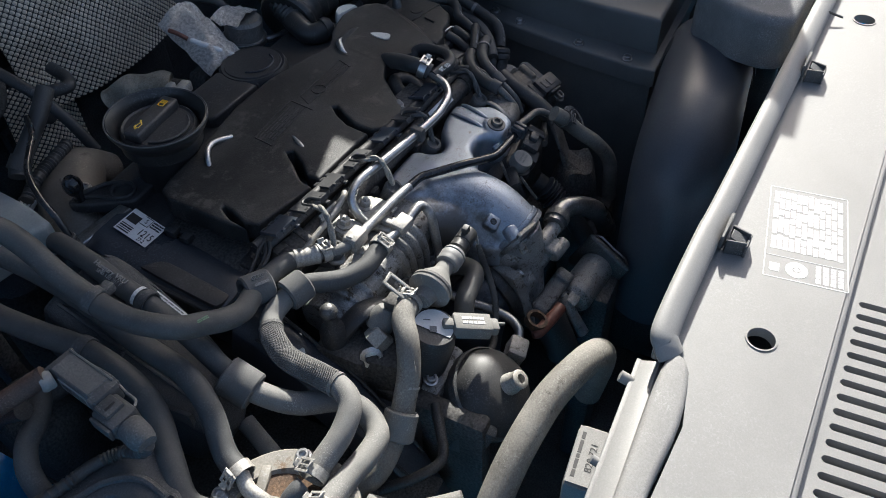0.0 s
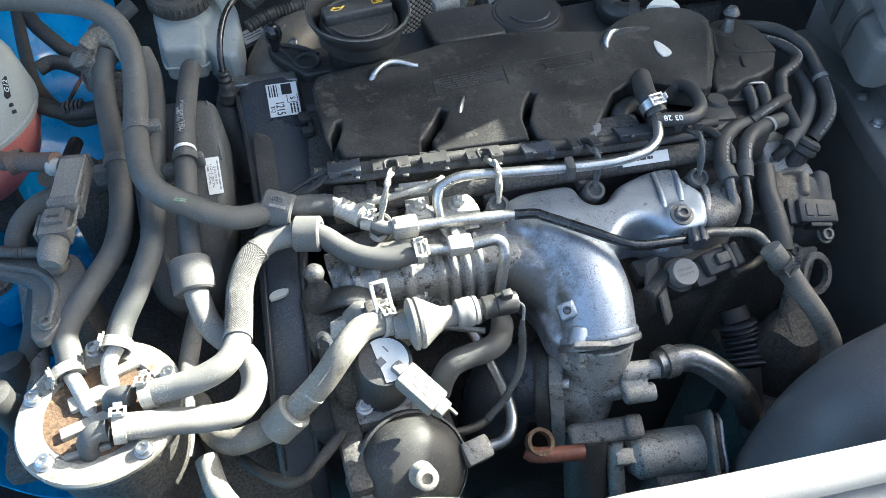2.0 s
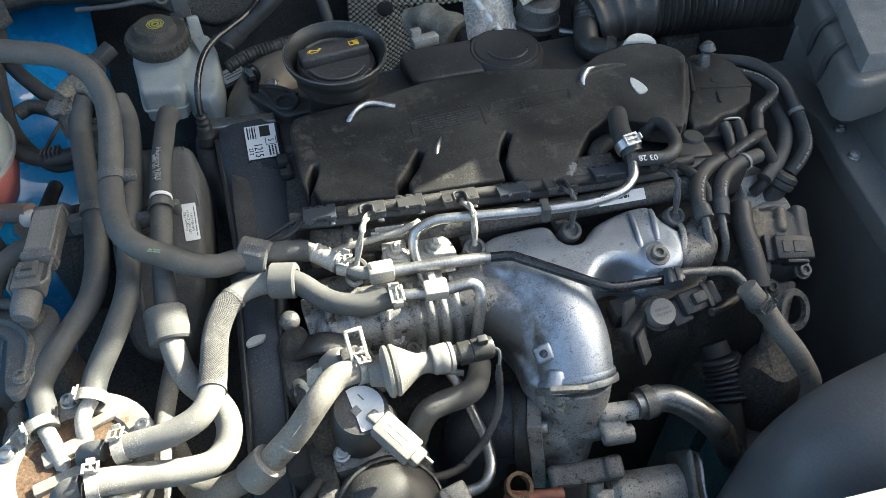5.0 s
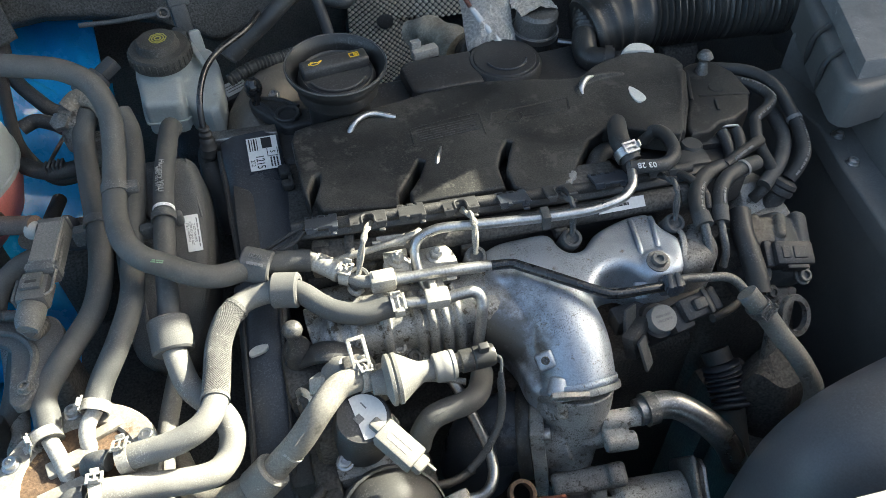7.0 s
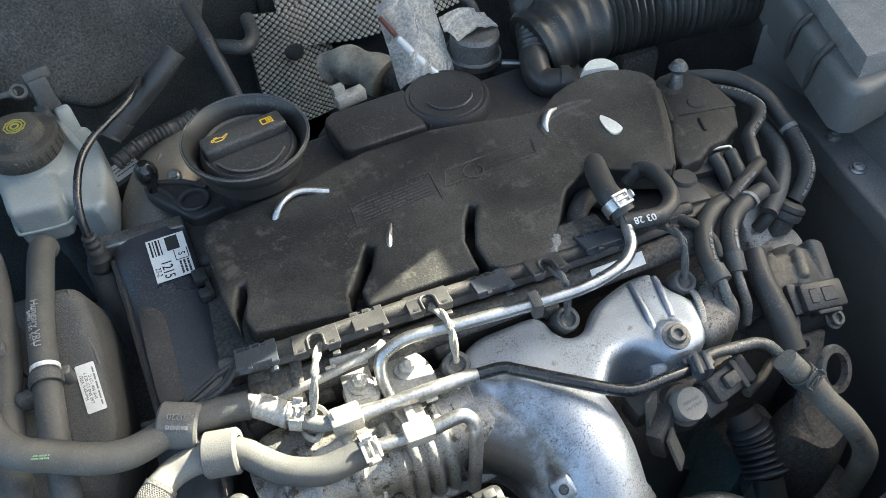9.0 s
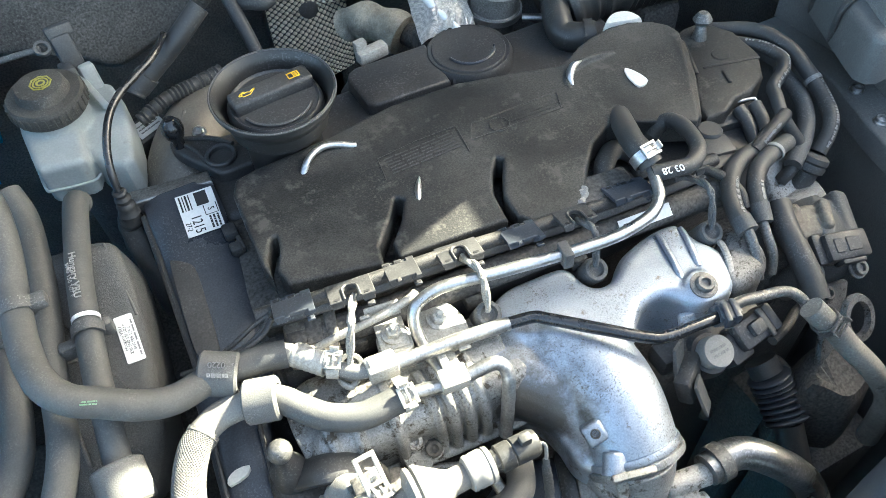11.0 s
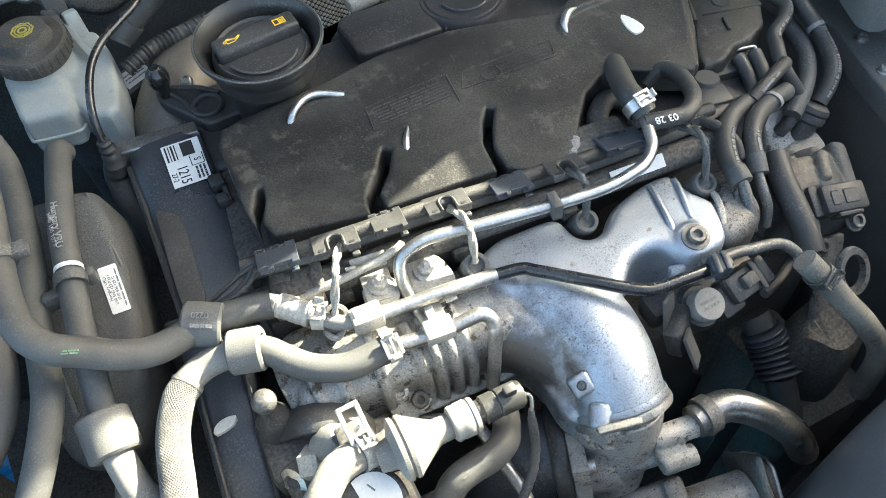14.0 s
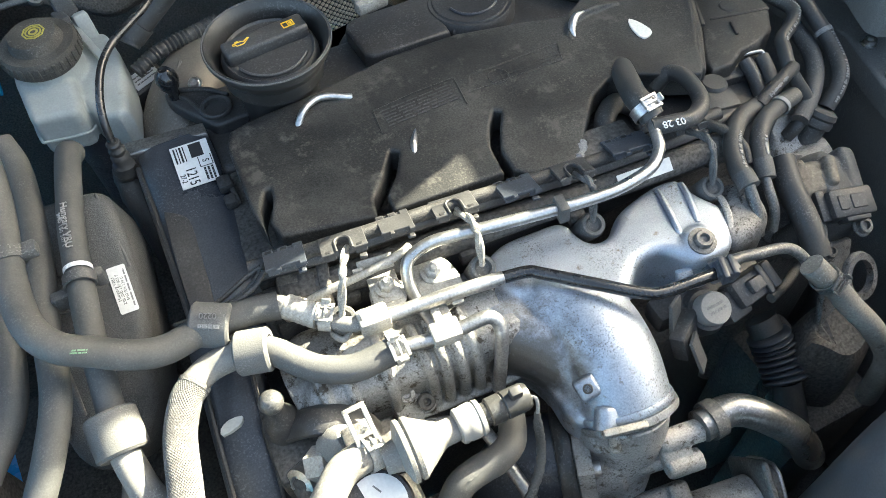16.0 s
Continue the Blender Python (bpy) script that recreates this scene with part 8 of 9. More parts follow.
part("stem", rbox(0.026, 0.007, 0.07, pose(0.266, -0.120, 0.822, -30, 18, 0), 0.003), M_GRIME, lug)
sen = thing("pressure_switch", (0.135, -0.118, 0.85), "black vacuum switch with a pale printed cap", "switch")
swm = axis((0.1333, -0.1200, 0.8845), (0.02, -0.45, 0.9))
part("body", lathe([(0.017, -0.04), (0.017, -0.014), (0.0145, -0.010), (0.0145, -0.008), (0, -0.008)], swm, 26), M_BLACK, sen)
part("cap", lathe([(0.0114, -0.009), (0.0118, 0.002), (0.0110, 0.004), (0, 0.0042)], swm, 28), M_SEAL, sen, "pale cap")
bars(swm @ pose(0, 0, 0.0044, 0, 0, 90), 0.014, 0.008, 2, sen, M_PAD, 61, 0.0002, 0.5)
part("plug", join(rbox(0.030, 0.020, 0.022, pose(0.164, -0.1165, 0.882, 25, 0, 8), 0.003), rbox(0.012, 0.010, 0.008, pose(0.165, -0.121, 0.893, 25, 0, 8), 0.002), rbox(0.02, 0.022, 0.018, pose(0.149, -0.120, 0.876, 25, 0, 8), 0.003), rbox(0.008, 0.020, 0.020, pose(0.181, -0.1145, 0.883, 25, 0, 8), 0.002), rbox(0.004, 0.022, 0.003, pose(0.173, -0.1205, 0.8935, 25, 0, 8), 0.001)), M_BLACK, sen, "black plug")
part("tab", rbox(0.018, 0.003, 0.026, pose(0.108, -0.112, 0.882, -20, 20, 30), 0.001), M_DUSTY, sen, "bent grey tab")
part("tab", rbox(0.014, 0.003, 0.028, pose(0.112, -0.137, 0.868, -30, 12, 40), 0.001), M_DUSTY, sen, "bent grey tab")
part("arm", join(rbox(0.09, 0.02, 0.02, pose(0.145, -0.10, 0.868, 0, 0, 0), 0.004), rbox(0.03, 0.012, 0.025, pose(0.112, -0.122, 0.870, -20, 0, 35), 0.003)), M_BLACK, sen)
# gaitered hose low beside the neck
gait = thing("gaiter", (0.235, -0.14, 0.68), "black rubber gaiter with rings on a rod", "gaiter")
part("bellows", sweep([(0.2180, -0.1190, 0.7790), (0.2190, -0.1290, 0.7700), (0.2180, -0.1430, 0.7610), (0.2160, -0.1550, 0.7540)], lambda s, t: 0.0132 + 0.0050 * abs(math.sin(s / t * math.pi * 8)) ** 0.8, 26, 44), M_SMOOTH, gait)
part("rod", sweep([(0.2165, -0.153, 0.755), (0.215, -0.170, 0.735), (0.214, -0.195, 0.70)], 0.0125, 16, 4), M_RUBBER, gait)
part("end", sweep([(0.2170, -0.108, 0.786), (0.2180, -0.1190, 0.7790)], 0.0135, 18, 2), M_RUBBER, gait)
part("column", rbox(0.06, 0.05, 0.25, pose(0.25, -0.11, 0.60), 0.01), M_CAST, gait)

def hose_print(pts, r, a, b, parent, seed, mat=None, up=(0.15, -0.6, 0.78)):
    """A row of unreadable print along a hose, as small bars on its skin."""
    rnd = random.Random(seed)
    line = curve_points(pts, 10)
    bms = []
    i = int(a * (len(line) - 1))
    while i < int(b * (len(line) - 1)):
        d = (line[i + 1] - line[i]).normalized()
        u = Vector(up) - d * d.dot(Vector(up))
        u.normalize()
        bms.append(rbox(0.0010 + 0.0010 * rnd.random(), 0.0012 + 0.0018 * rnd.random(), 0.0004, plane_pose(line[i] + u * (r + 0.0002), d, u), 0))
        i += rnd.choice((1, 1, 2))
    part("print_line", join(*bms), mat or M_PRINT, parent, "worn white print")


right = ((M_OLDHOSE, 0.0086, [(0.1990, -0.1310, 0.9060), (0.2045, -0.1380, 0.8990), (0.2157, -0.1453, 0.8850), (0.2271, -0.1560, 0.8680), (0.2440, -0.1730, 0.8450), (0.2600, -0.1880, 0.8100), (0.2660, -0.1930, 0.7500)], "dusty hose leading down from the black fuel pipe"),
         (M_RUBBER, 0.0070, [(0.2593, -0.0080, 0.9240), (0.2420, -0.0089, 0.9260), (0.2229, -0.0167, 0.9280), (0.2077, -0.0304, 0.9280), (0.1980, -0.0466, 0.9270), (0.1944, -0.0596, 0.9250)], "dusty rubber hose bent over the end of the manifold"),
         (M_RUBBER, 0.0068, [(0.2813, -0.0121, 0.9250), (0.2626, -0.0165, 0.9270), (0.2423, -0.0239, 0.9280), (0.2285, -0.0350, 0.9260), (0.2217, -0.0466, 0.9220), (0.2154, -0.0598, 0.9170)], "grey rubber hose tied beside its neighbour"),
         (M_RUBBER, 0.0056, [(0.3300, 0.1120, 0.9230), (0.3440, 0.0877, 0.9270), (0.3474, 0.0671, 0.9270), (0.3340, 0.0520, 0.9290), (0.3127, 0.0400, 0.9300), (0.3053, 0.0282, 0.9290), (0.2991, 0.0156, 0.9260), (0.3039, 0.0084, 0.9150), (0.3121, -0.0015, 0.9000), (0.3085, -0.0092, 0.8920), (0.2976, -0.0134, 0.8840), (0.2913, -0.0131, 0.8760)], "black taped cable hose hanging behind the engine cover"),
         (M_RUBBER, 0.0066, [(0.3250, 0.1400, 0.9200), (0.3529, 0.1101, 0.9280), (0.3615, 0.0764, 0.9280), (0.3600, 0.0493, 0.9220), (0.3590, 0.0290, 0.9140), (0.3500, 0.0046, 0.9080), (0.3400, -0.0060, 0.9000), (0.3275, -0.0120, 0.8900)], "black corrugated hose curving round the engine end"),
         (M_DUSTY, 0.0072, [(0.3560, 0.0720, 0.9080), (0.3494, 0.0400, 0.9060), (0.3380, 0.0180, 0.9030), (0.3200, 0.0000, 0.8980), (0.2980, -0.0140, 0.8920)], "dusty black sleeve behind the taped hose"),
         (M_WIRE, 0.0054, [(0.2489, -0.0098, 0.9280), (0.2628, -0.0046, 0.9310), (0.2781, 0.0011, 0.9320), (0.2969, 0.0092, 0.9300)], "black taped cable crossing the hoses"),
         (M_RUBBER, 0.0056, [(0.2746, 0.0369, 0.9250), (0.2743, 0.0255, 0.9210), (0.2722, 0.0143, 0.9160), (0.2698, 0.0058, 0.9120)], "thin black hose behind the manifold hoses"),
         (M_RUBBER, 0.0056, [(0.2873, 0.0329, 0.9270), (0.2853, 0.0226, 0.9240), (0.2799, 0.0085, 0.9210)], "thin black hose under the wire hook"),
         (M_RUBBER, 0.0095, [(0.2457, -0.0477, 0.9060), (0.2386, -0.0670, 0.9000), (0.2362, -0.0848, 0.8930), (0.2336, -0.1030, 0.8850), (0.2309, -0.1172, 0.8760)], "dull black hose in front of the flap motor"),
         (M_WIRE, 0.0040, [(0.1892, 0.0056, 0.9280), (0.2060, -0.0132, 0.9300), (0.2118, -0.0348, 0.9280), (0.2102, -0.0473, 0.9200)], "thin dark cable behind the rail"),
         (M_WIRE, 0.0035, [(0.1754, -0.1302, 0.8800), (0.1964, -0.1238, 0.8750), (0.2136, -0.1159, 0.8700), (0.2355, -0.1082, 0.8600)], "thin dark cable from the switch plug"),
         (M_RUBBER, 0.0080, [(0.1302, 0.0156, 0.9250), (0.1408, 0.0337, 0.9300), (0.1603, 0.0473, 0.9250), (0.1737, 0.0378, 0.9200), (0.1714, 0.0198, 0.9100)], "black looped hose under the engine cover edge"))
made = [hose(pts_, r_, mat_, lab_) for mat_, r_, pts_, lab_ in right]
spring_clamp((0.2085, -0.1408, 0.8940), tuple(Vector((0.2157, -0.1453, 0.8850)) - Vector((0.2045, -0.1380, 0.8990))), 0.0092, made[0], (-0.5, -0.2, 1), M_RAIL)
hose_print(right[1][2], 0.0070, 0.55, 0.95, made[1], 4, M_SEAL)
hose_print(right[2][2], 0.0068, 0.62, 0.95, made[2], 5, M_SEAL)
hose_print(right[3][2], 0.0056, 0.05, 0.42, made[3], 6, M_SEAL)
hose_print(right[4][2], 0.0066, 0.5, 0.97, made[4], 7, M_SEAL)
hose_print(right[6][2], 0.0054, 0.2, 0.7, made[6], 8, M_PAD)
part("cuff", sweep([(0.1956, -0.0565, 0.9260), (0.1942, -0.0676, 0.9235)], 0.0078, 18, 2), M_DUSTY, made[1], "dusty hose cuff")
part("steel_end", sweep([(0.1945, -0.0659, 0.9240), (0.1933, -0.0761, 0.9170), (0.1918, -0.0852, 0.9090), (0.1908, -0.0910, 0.8980)], 0.0042, 14, 6), M_RAIL, made[1], "dull steel pipe end")
part("cuff", sweep([(0.2198, -0.0500, 0.9220), (0.2151, -0.0623, 0.9160)], 0.0074, 18, 2), M_DUSTY, made[2], "dusty hose cuff")
part("steel_end", sweep([(0.2150, -0.0614, 0.9170), (0.2130, -0.0722, 0.9100), (0.2125, -0.0813, 0.9010), (0.2095, -0.0881, 0.8880)], 0.0036, 14, 6), M_RAIL, made[2], "dull steel pipe end")
part("ring", ring((0.3595, 0.0390, 0.9180), tuple(Vector((0.3590, 0.0290, 0.9140)) - Vector((0.3600, 0.0493, 0.9220))), 0.0066, 0.004, 0.0010), M_PAD, made[4], "pale worn ring")
for q, d in (((0.2547, -0.0082, 0.9245), (1, 0.5, 0.1)), ((0.2630, -0.0167, 0.9270), (1, 0.4, 0.1))):
    tie = thing("cable_tie", q, "pale cable tie round a rubber hose", "cable tie", "cable ties")
    part("band", ring(q, d, 0.0072, 0.003, 0.0008), M_PANEL, tie)
boot = thing("rubber_boot", (0.3145, -0.0185, 0.8800), "round black rubber boot at the hose end", "boot")
part("cup", lathe([(0.0095, -0.05), (0.0098, -0.010), (0.0125, -0.008), (0.0130, -0.004), (0.0118, -0.002), (0.0130, 0.0), (0.0122, 0.004), (0.009, 0.006), (0, 0.006)], axis((0.3197, -0.0153, 0.8880), tuple(Vector((0.3197, -0.0153, 0.8880)) - Vector((0.3080, -0.0196, 0.8680)))), 24), M_RUBBER, boot)
casb = thing("gearbox_casting", (0.31, -0.03, 0.80), "rough grey cast housing behind the hoses", "housing")
part("casting", casting(smooth_outline([(0.270, 0.030), (0.305, 0.045), (0.335, 0.01), (0.330, -0.045), (0.300, -0.070), (0.268, -0.04)], 3), lambda x, y: 0.878 + 0.008 * math.sin(x * 160) * math.cos(y * 130), 0.70, 5, 0.45), M_ALU_DIRTY, casb)
part("column", rbox(0.08, 0.08, 0.3, pose(0.30, -0.01, 0.58), 0.01), M_CAST, casb)
hk = thing("wire_hook", (0.2922, 0.0392, 0.9250), "thin bright bent wire hook", "hook")
part("rod", sweep([(0.2756, 0.0442, 0.9250), (0.2909, 0.0401, 0.9260), (0.2936, 0.0375, 0.9250), (0.2939, 0.0324, 0.9200)], 0.0013, 8, 4), M_STEEL, hk)
plug = thing("plug_connector", (0.232, 0.03, 0.90), "black round plug connectors beside the engine cover", "connector")
part("plug", lathe([(0.0120, -0.03), (0.0120, 0.0), (0.0105, 0.002), (0.0105, 0.008), (0.0090, 0.010), (0, 0.010)], axis((0.2330, 0.024, 0.922), (0.05, 0.05, 1)), 22), M_RUBBER, plug)
part("block", join(rbox(0.032, 0.022, 0.03, pose(0.226, 0.010, 0.915, 0, 0, -10), 0.004), rbox(0.034, 0.004, 0.016, pose(0.226, -0.002, 0.918, 0, 0, -10), 0.001)), M_BLACK, plug)
gb = thing("engine_mount", (0.24, -0.17, 0.70), "rough dirty cast mount below the flap motor", "mount")
part("casting", casting(smooth_outline([(0.215, -0.148), (0.235, -0.122), (0.275, -0.112), (0.310, -0.135), (0.295, -0.165), (0.255, -0.180), (0.235, -0.170)], 3), lambda x, y: 0.797 + 0.01 * math.sin(x * 90) * math.cos(y * 120), 0.70, 5, 0.5), M_CAST, gb)
part("post", rbox(0.08, 0.05, 0.3, pose(0.26, -0.17, 0.57), 0.008), M_CAST, gb)

# ---- air duct in front of the battery ----
duct = thing("air_duct", (0.2, -0.28, 0.85), "large smooth black plastic air duct bending down", "duct")
part("tube", sweep([(0.385, -0.262, 0.911), (0.355, -0.265, 0.910), (0.32, -0.267, 0.908), (0.27, -0.271, 0.905), (0.235, -0.274, 0.901), (0.205, -0.276, 0.890), (0.185, -0.278, 0.868), (0.176, -0.280, 0.835), (0.174, -0.281, 0.77), (0.174, -0.281, 0.70)], 0.0505, 40, 7), M_DUCT, duct)
part("collar", sweep([(0.372, -0.2635, 0.9045), (0.345, -0.266, 0.9035)], lambda s, t: 0.0535, 40, 2), M_BLACK, duct, "wider black collar")
part("rib", sweep([(0.338, -0.2665, 0.903), (0.333, -0.267, 0.9027)], 0.0515, 40, 2), M_BLACK, duct)
part("foot", rbox(0.08, 0.08, 0.02, pose(0.174, -0.281, 0.70), 0.01), M_BLACK, duct)
part("saddle", rbox(0.03, 0.1, 0.42, pose(0.30, -0.27, 0.64), 0.01), M_CAST, duct)

# ---- battery tray and air filter box ----
tray = thing("battery_box", (0.45, -0.03, 0.43), "black plastic battery box with a bolted flange", "battery box")
part("side", join(prism([(0.412, 0.16), (0.425, 0.055), (0.405, -0.005), (0.385, -0.097), (0.372, -0.175), (0.372, -0.20), (0.60, -0.20), (0.60, 0.16)], 0.44, 0.86, 0.003), prism([(0.404, 0.16), (0.414, 0.055), (0.395, -0.007), (0.375, -0.097), (0.362, -0.175), (0.362, -0.205), (0.60, -0.205), (0.60, 0.16)], 0.86, 0.883, 0.003)), M_BOX, tray)
part("upper_side", prism([(0.440, 0.16), (0.448, 0.055), (0.430, -0.005), (0.410, -0.097), (0.400, -0.195), (0.60, -0.195), (0.60, 0.16)], 0.883, 0.930, 0.006), M_BOX, tray)
for x, y in ((0.418, 0.035), (0.4045, -0.006), (0.383, -0.097), (0.372, -0.165)):
    bolt((x + 0.004, y, 0.883), (0, 0, 1), 0.005, 0.005, tray)
for k in range(9):
    part("rib", rbox(0.004, 0.003, 0.014, pose(0.372 + 0.0048 * k, -0.165 + 0.020 * k, 0.872), 0.0008, 1), M_BLACK, tray)
box_ = thing("air_filter_box", (0.45, 0.06, 0.88), "dark grey plastic air filter box", "air filter box")
part("lid", prism(smooth_outline([(0.462, 0.20), (0.424, 0.118), (0.388, 0.034), (0.384, 0.016), (0.394, 0.006), (0.43, 0.009), (0.60, 0.02), (0.60, 0.22), (0.48, 0.22)], 2), 0.922, 0.966, 0.007, None, 3), M_BOX, box_)
part("step", prism([(0.474, 0.20), (0.438, 0.110), (0.398, 0.022), (0.432, 0.019), (0.60, 0.03), (0.60, 0.21)], 0.964, 0.986, 0.004, None, 2), M_PAD, box_)
for q in ((0.421, 0.108), (0.403, 0.066)):
    part("clip", sweep([(q[0] + 0.004, q[1] + 0.004, 0.925), (q[0] - 0.004, q[1], 0.942), (q[0] - 0.005, q[1] - 0.002, 0.960), (q[0] + 0.006, q[1] - 0.004, 0.972)], 0.003, 8, 5, True, 2.2), M_DUSTY, box_, "spring clip")
part("base", rbox(0.16, 0.18, 0.06, pose(0.535, 0.12, 0.91), 0.01), M_BLACK, box_)
lampb = thing("headlamp_housing", (0.45, -0.30, 0.86), "pale grey plastic housing at the end of the slam panel", "housing")
part("shell", prism(smooth_outline([(0.300, -0.295), (0.300, -0.335), (0.34, -0.345), (0.50, -0.345), (0.50, -0.235), (0.36, -0.235), (0.33, -0.25)], 3), 0.955, 1.012, 0.010, None, 4), M_PAD, lampb)
part("body", rbox(0.14, 0.10, 0.5, pose(0.45, -0.29, 0.70), 0.015, 3), M_BLACK, lampb)
intake = thing("intake_hose", (0.35, 0.2, 0.88), "black corrugated air intake hose", "hose")
ip = [(0.225, 0.240, 0.925), (0.26, 0.243, 0.932), (0.30, 0.239, 0.936), (0.36, 0.229, 0.938), (0.43, 0.217, 0.938), (0.50, 0.205, 0.936)]
part("smooth_end", sweep(ip[:3], lambda s, t: 0.036 + 0.0028 * max(0, math.sin(s * 300)), 30, 14), M_GLOSS, intake)
part("corrugation", sweep(ip[2:], lambda s, t: 0.0365 + 0.0026 * math.sin(s * 2 * math.pi / 0.0075), 30, 40), M_GLOSS, intake)
part("stand", rbox(0.05, 0.04, 0.4, pose(0.34, 0.23, 0.70), 0.01), M_CAST, intake)
bre = thing("breather_hose", (0.21, 0.2, 0.89), "black corrugated breather hose with an elbow", "hose")
part("corrugation", sweep([(0.255, 0.32, 0.955), (0.240, 0.280, 0.948), (0.226, 0.245, 0.940), (0.216, 0.222, 0.935)], lambda s, t: 0.0125 + 0.0016 * math.sin(s * 2 * math.pi / 0.0065), 20, 24), M_GLOSS, bre)
part("elbow", sweep([(0.217, 0.225, 0.935), (0.210, 0.208, 0.930), (0.209, 0.196, 0.925), (0.216, 0.186, 0.925), (0.231, 0.178, 0.926)], 0.0135, 18, 6), M_GLOSS, bre)
part("collar", ring((0.225, 0.181, 0.926), (0.85, -0.45, 0.05), 0.0138, 0.008, 0.0015), M_GLOSS, bre)
part("metal_cup", casting(smooth_outline([(0.2285, 0.166), (0.240, 0.176), (0.252, 0.178), (0.264, 0.171), (0.267, 0.156), (0.252, 0.158), (0.238, 0.163)], 3), lambda x, y: 0.945, 0.915, 4, 0.25), M_FLECK_CUP, bre, "bright bare metal cup")

# ---- turbocharger end behind the covers ----
turbo = thing("turbo_actuator", (0.18, 0.27, 0.86), "grey metal turbo actuator can with a crimped rim", "turbo part")
part("can", lathe([(0.0225, -0.06), (0.0225, -0.004), (0.0260, -0.003), (0.0260, 0.003), (0.0238, 0.004), (0.0238, 0.024), (0.0205, 0.028), (0, 0.028)], axis((0.180, 0.275, 0.918), (0.05, -0.1, 1)), 36), M_RAIL, turbo)
part("rim", ring((0.180, 0.275, 0.918), (0.05, -0.1, 1), 0.0255, 0.006, 0.0024, 36), M_STEEL, turbo, "pale crimped rim")
part("pipe", sweep([(0.205, 0.262, 0.905), (0.222, 0.252, 0.905), (0.236, 0.246, 0.908)], 0.004, 10, 4), M_PIPE, turbo)
part("stand", rbox(0.04, 0.04, 0.4, pose(0.18, 0.28, 0.68), 0.008), M_CAST, turbo)
foil = thing("foil_heat_shield", (0.13, 0.28, 0.88), "crumpled silver foil heat shield with a wire through it", "heat shield")


def crumple(p0, ux, uy, w, h, n, amp, seed, thick=0.0015):
    """A crumpled sheet from p0 along two ways."""
    bm = bmesh.new()
    ux, uy = Vector(ux).normalized(), Vector(uy).normalized()
    nz = ux.cross(uy)
    g = []
    for i in range(n + 1):
        row = []
        for j in range(n + 1):
            u, v = i / n, j / n
            q = Vector(p0) + ux * w * u + uy * h * v
            q += nz * (amp * noise.noise(Vector((u * 5 + seed, v * 5, seed))) + amp * 2 * math.sin(math.pi * u))
            row.append(bm.verts.new(q))
        g.append(row)
    for i in range(n):
        for j in range(n):
            bm.faces.new((g[i][j], g[i + 1][j], g[i + 1][j + 1], g[i][j + 1]))
    low = bmesh.ops.extrude_face_region(bm, geom=list(bm.faces))
    for v in low["geom"]:
        if isinstance(v, bmesh.types.BMVert):
            v.co -= nz * thick
    bmesh.ops.recalc_face_normals(bm, faces=bm.faces)
    return bm


part("sheet", crumple((0.095, 0.262, 0.915), (1, -0.1, 0.05), (0.12, 0.75, 0.45), 0.056, 0.088, 22, 0.008, 3), M_FOIL, foil)
part("cap", crumple((0.158, 0.262, 0.9475), (1, 0.05, 0), (0, 1, -0.05), 0.044, 0.030, 14, 0.0030, 7), M_FOIL, turbo, "crumpled foil on top")
part("flap", crumple((0.155, 0.285, 0.945), (1, 0.05, -0.1), (0.1, 0.6, 0.2), 0.04, 0.018, 10, 0.003, 5), M_FOIL, foil)
part("wire", sweep([(0.112, 0.295, 0.945), (0.118, 0.272, 0.938), (0.125, 0.255, 0.930), (0.132, 0.245, 0.922)], 0.0038, 10, 5), M_WHITE, foil, "white wire sleeve")
part("wire", sweep([(0.104, 0.318, 0.958), (0.106, 0.308, 0.955), (0.110, 0.298, 0.948)], 0.0026, 8, 4), M_COPPER, foil, "red-brown wire")
part("stand", rbox(0.03, 0.03, 0.4, pose(0.12, 0.30, 0.70), 0.008), M_CAST, foil)
mesh_ = thing("woven_heat_shield", (0.15, 0.60, 0.66), "dusty dimpled metal heat shield behind the turbo", "heat shield")


def dimpled(x0, x1, z0, z1, y, lean, bow, cell=0.0064):
    """A bowed sheet pressed into rows of small bosses."""
    bm = bmesh.new()
    nx, nz = round((x1 - x0) / cell * 4), round((z1 - z0) / cell * 4)
    g = []
    for i in range(nx + 1):
        row = []
        for j in range(nz + 1):
            u, v = i / nx, j / nz
            x, z = x0 + (x1 - x0) * u, z0 + (z1 - z0) * v
            boss_ = abs(math.sin(math.pi * (x + z) / cell / 1.41)) * abs(math.sin(math.pi * (x - z) / cell / 1.41))
            row.append(bm.verts.new((x, y + lean * v - bow * math.sin(math.pi * u) - 0.0026 * boss_ + 0.006 * noise.noise(Vector((x * 18, z * 18, y))), z)))
        g.append(row)
    for i in range(nx):
        for j in range(nz):
            bm.faces.new((g[i][j], g[i + 1][j], g[i + 1][j + 1], g[i][j + 1]))
    bmesh.ops.recalc_face_normals(bm, faces=bm.faces)
    return bm


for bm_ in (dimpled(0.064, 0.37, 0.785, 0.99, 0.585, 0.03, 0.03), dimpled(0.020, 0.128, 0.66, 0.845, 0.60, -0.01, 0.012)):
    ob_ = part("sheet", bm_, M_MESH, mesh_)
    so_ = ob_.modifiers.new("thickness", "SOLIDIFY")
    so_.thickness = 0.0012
part("grommet", lathe([(0.006, -0.004), (0.012, -0.002), (0.013, 0.002), (0.008, 0.004), (0, 0.003)], axis((0.073, 0.580, 0.782), (0, -0.95, 0.3)), 20), M_RUBBER, mesh_)
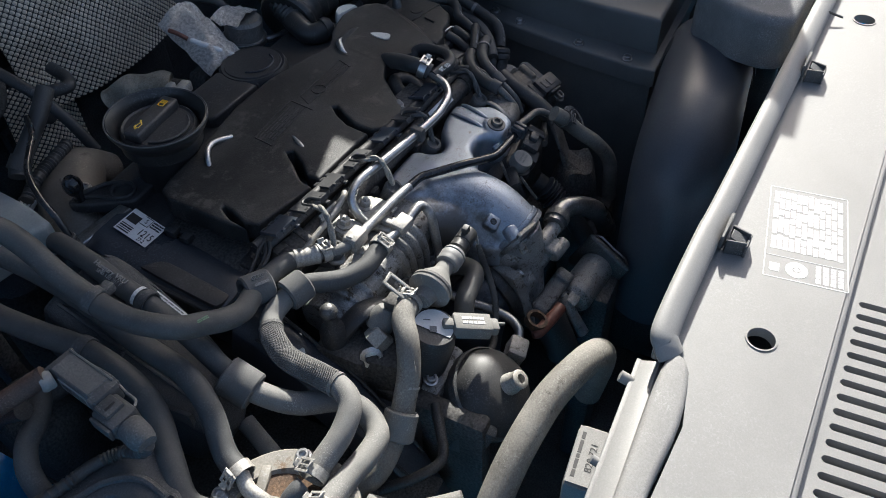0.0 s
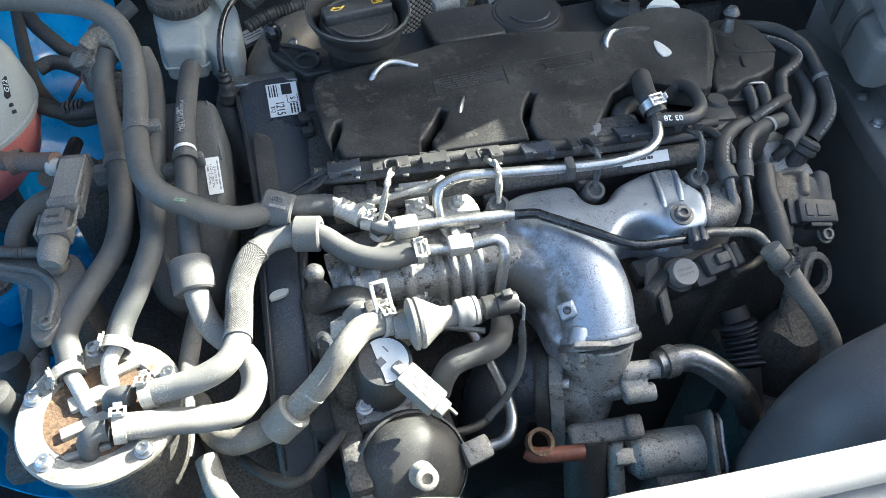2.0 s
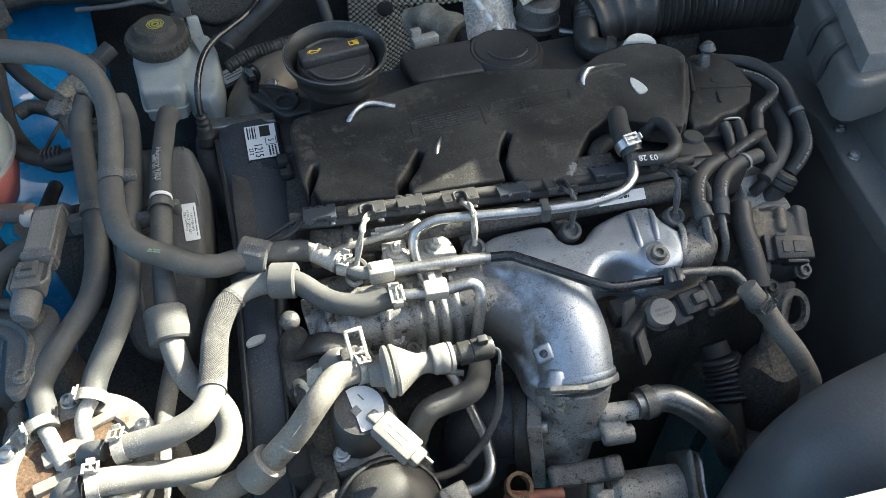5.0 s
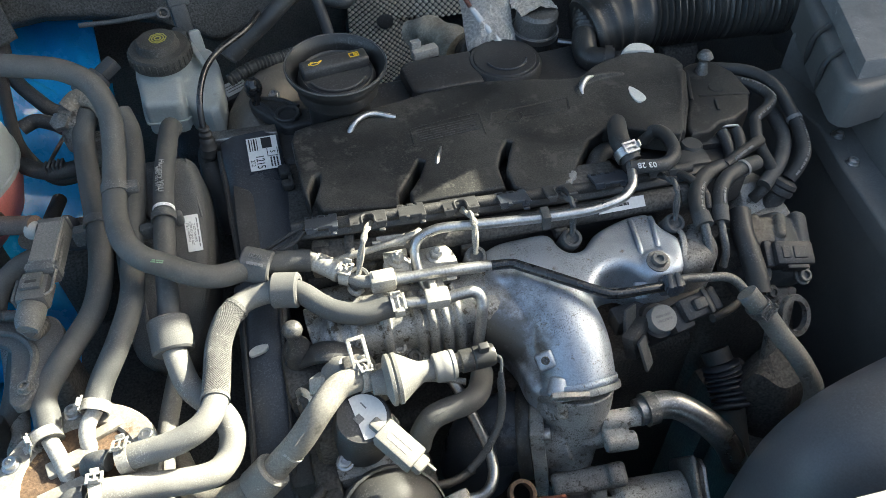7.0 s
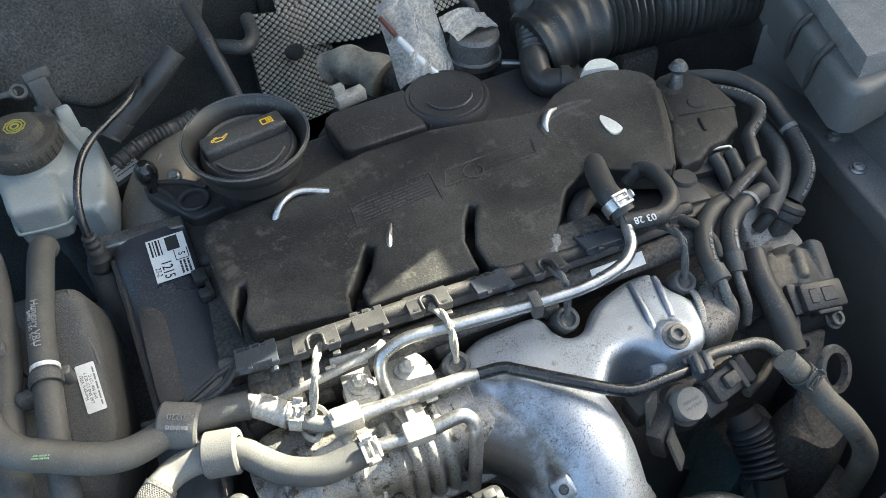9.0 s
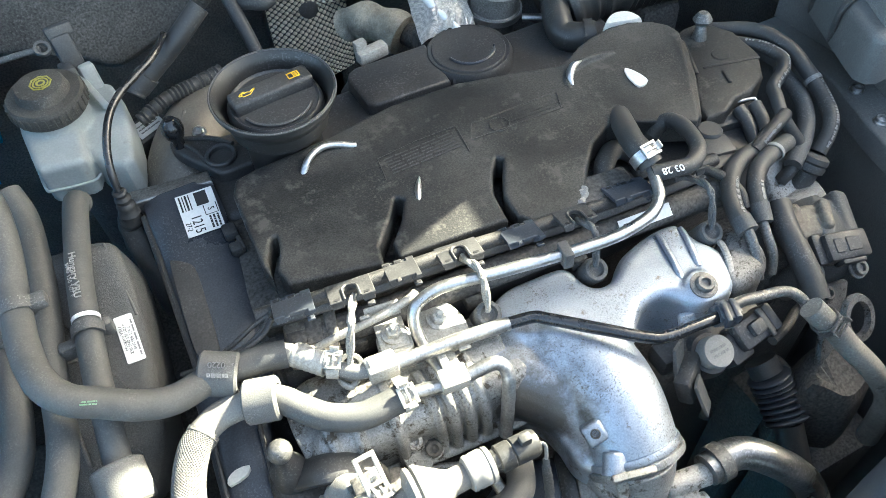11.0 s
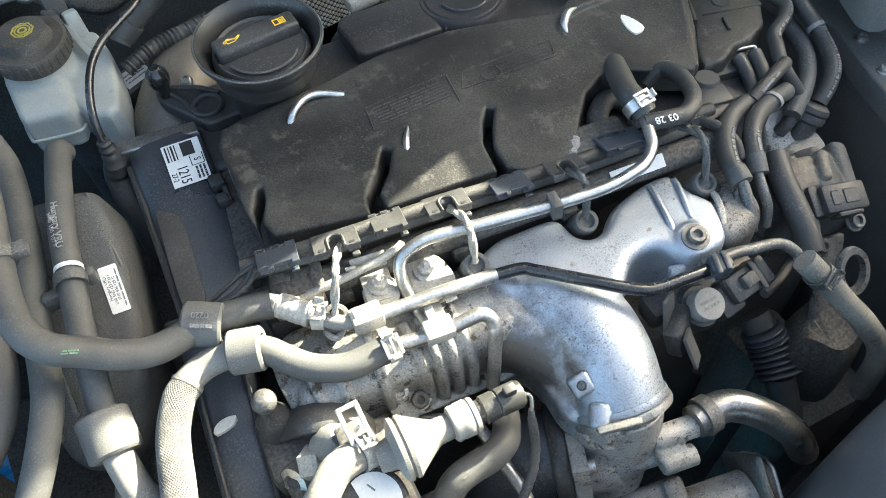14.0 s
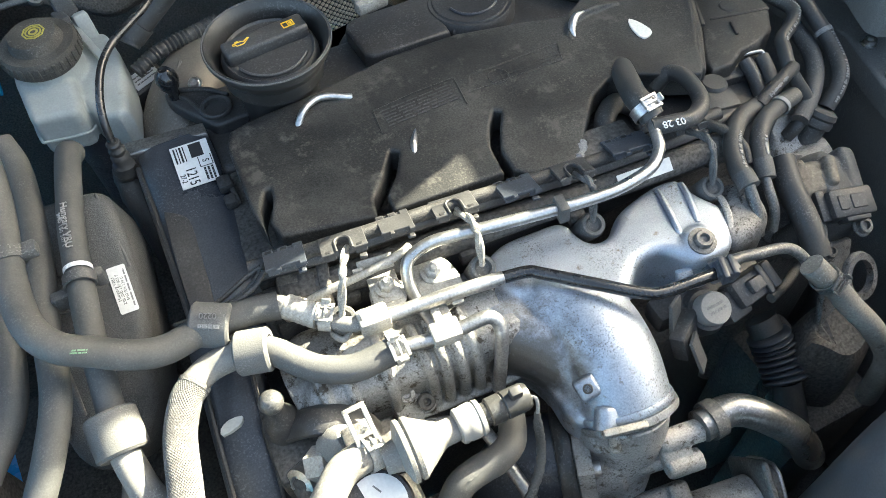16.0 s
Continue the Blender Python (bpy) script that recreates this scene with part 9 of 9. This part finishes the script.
part("stand", join(rbox(0.3, 0.02, 0.45, pose(0.2, 0.625, 0.62), 0.008), rbox(0.1, 0.02, 0.3, pose(0.07, 0.625, 0.62), 0.008)), M_CAST, mesh_)
mitt = thing("sleeved_pipe", (0.10, 0.42, 0.84), "pipe wrapped in a dusty beige woven sleeve", "pipe")
part("sleeve", sweep([(0.118, 0.366, 0.853), (0.109, 0.382, 0.857), (0.098, 0.400, 0.857), (0.086, 0.420, 0.852), (0.078, 0.432, 0.842)], lambda s, t: 0.0225 + 0.0022 * math.sin(s * 160) - 0.004 * s / t, 22, 8), M_CLOTH, mitt)
part("pipe", sweep([(0.118, 0.385, 0.852), (0.132, 0.350, 0.848), (0.14, 0.32, 0.82)], 0.013, 16, 5), M_CAST, mitt)
for pts_, r_, lab_ in (([(-0.045, 0.385, 0.94), (-0.035, 0.37, 0.945), (-0.02, 0.36, 0.945), (-0.008, 0.375, 0.945), (-0.005, 0.40, 0.95)], 0.007, "black looped hose in front of the woven heat shield"), ([(-0.055, 0.42, 0.97), (-0.05, 0.38, 0.95), (-0.045, 0.35, 0.92), (-0.04, 0.33, 0.88)], 0.0065, "black hose in front of the woven heat shield"), ([(0.165, 0.36, 0.955), (0.185, 0.345, 0.955), (0.20, 0.325, 0.945), (0.205, 0.30, 0.92)], 0.006, "black cable behind the turbo actuator")):
    hose(pts_, r_, M_RUBBER, lab_)

# ---- control unit beside the slam panel ----
unit = thing("relay_box", (-0.205, -0.30, 0.86), "pale box with a printed white label under the slam panel", "box")
um = pose(-0.205, -0.303, 0.905, 0, 0, 4)
part("case", rbox(0.05, 0.026, 0.07, um, 0.004), M_SEAL, unit)
part("side", rbox(0.05, 0.022, 0.066, um @ pose(0, -0.024, -0.004), 0.004), M_SMOOTH, unit, "dark blue-black side")
part("label", rbox(0.044, 0.020, 0.0008, um @ pose(0, 0.002, 0.0354), 0), M_SEAL, unit)
letters("820 721", 0.007, um @ pose(0.0, -0.001, 0.036), M_INK, unit, 0.0001)
bars(um @ pose(0, 0.008, 0.0359), 0.036, 0.005, 1, unit, M_INK, 71, 0.0002, 0.5)
part("foot", rbox(0.03, 0.05, 0.06, pose(-0.205, -0.33, 0.86), 0.004), M_BLACK, unit)
part("post", rbox(0.03, 0.03, 0.4, pose(-0.205, -0.36, 0.66), 0.004), M_BLACK, unit)
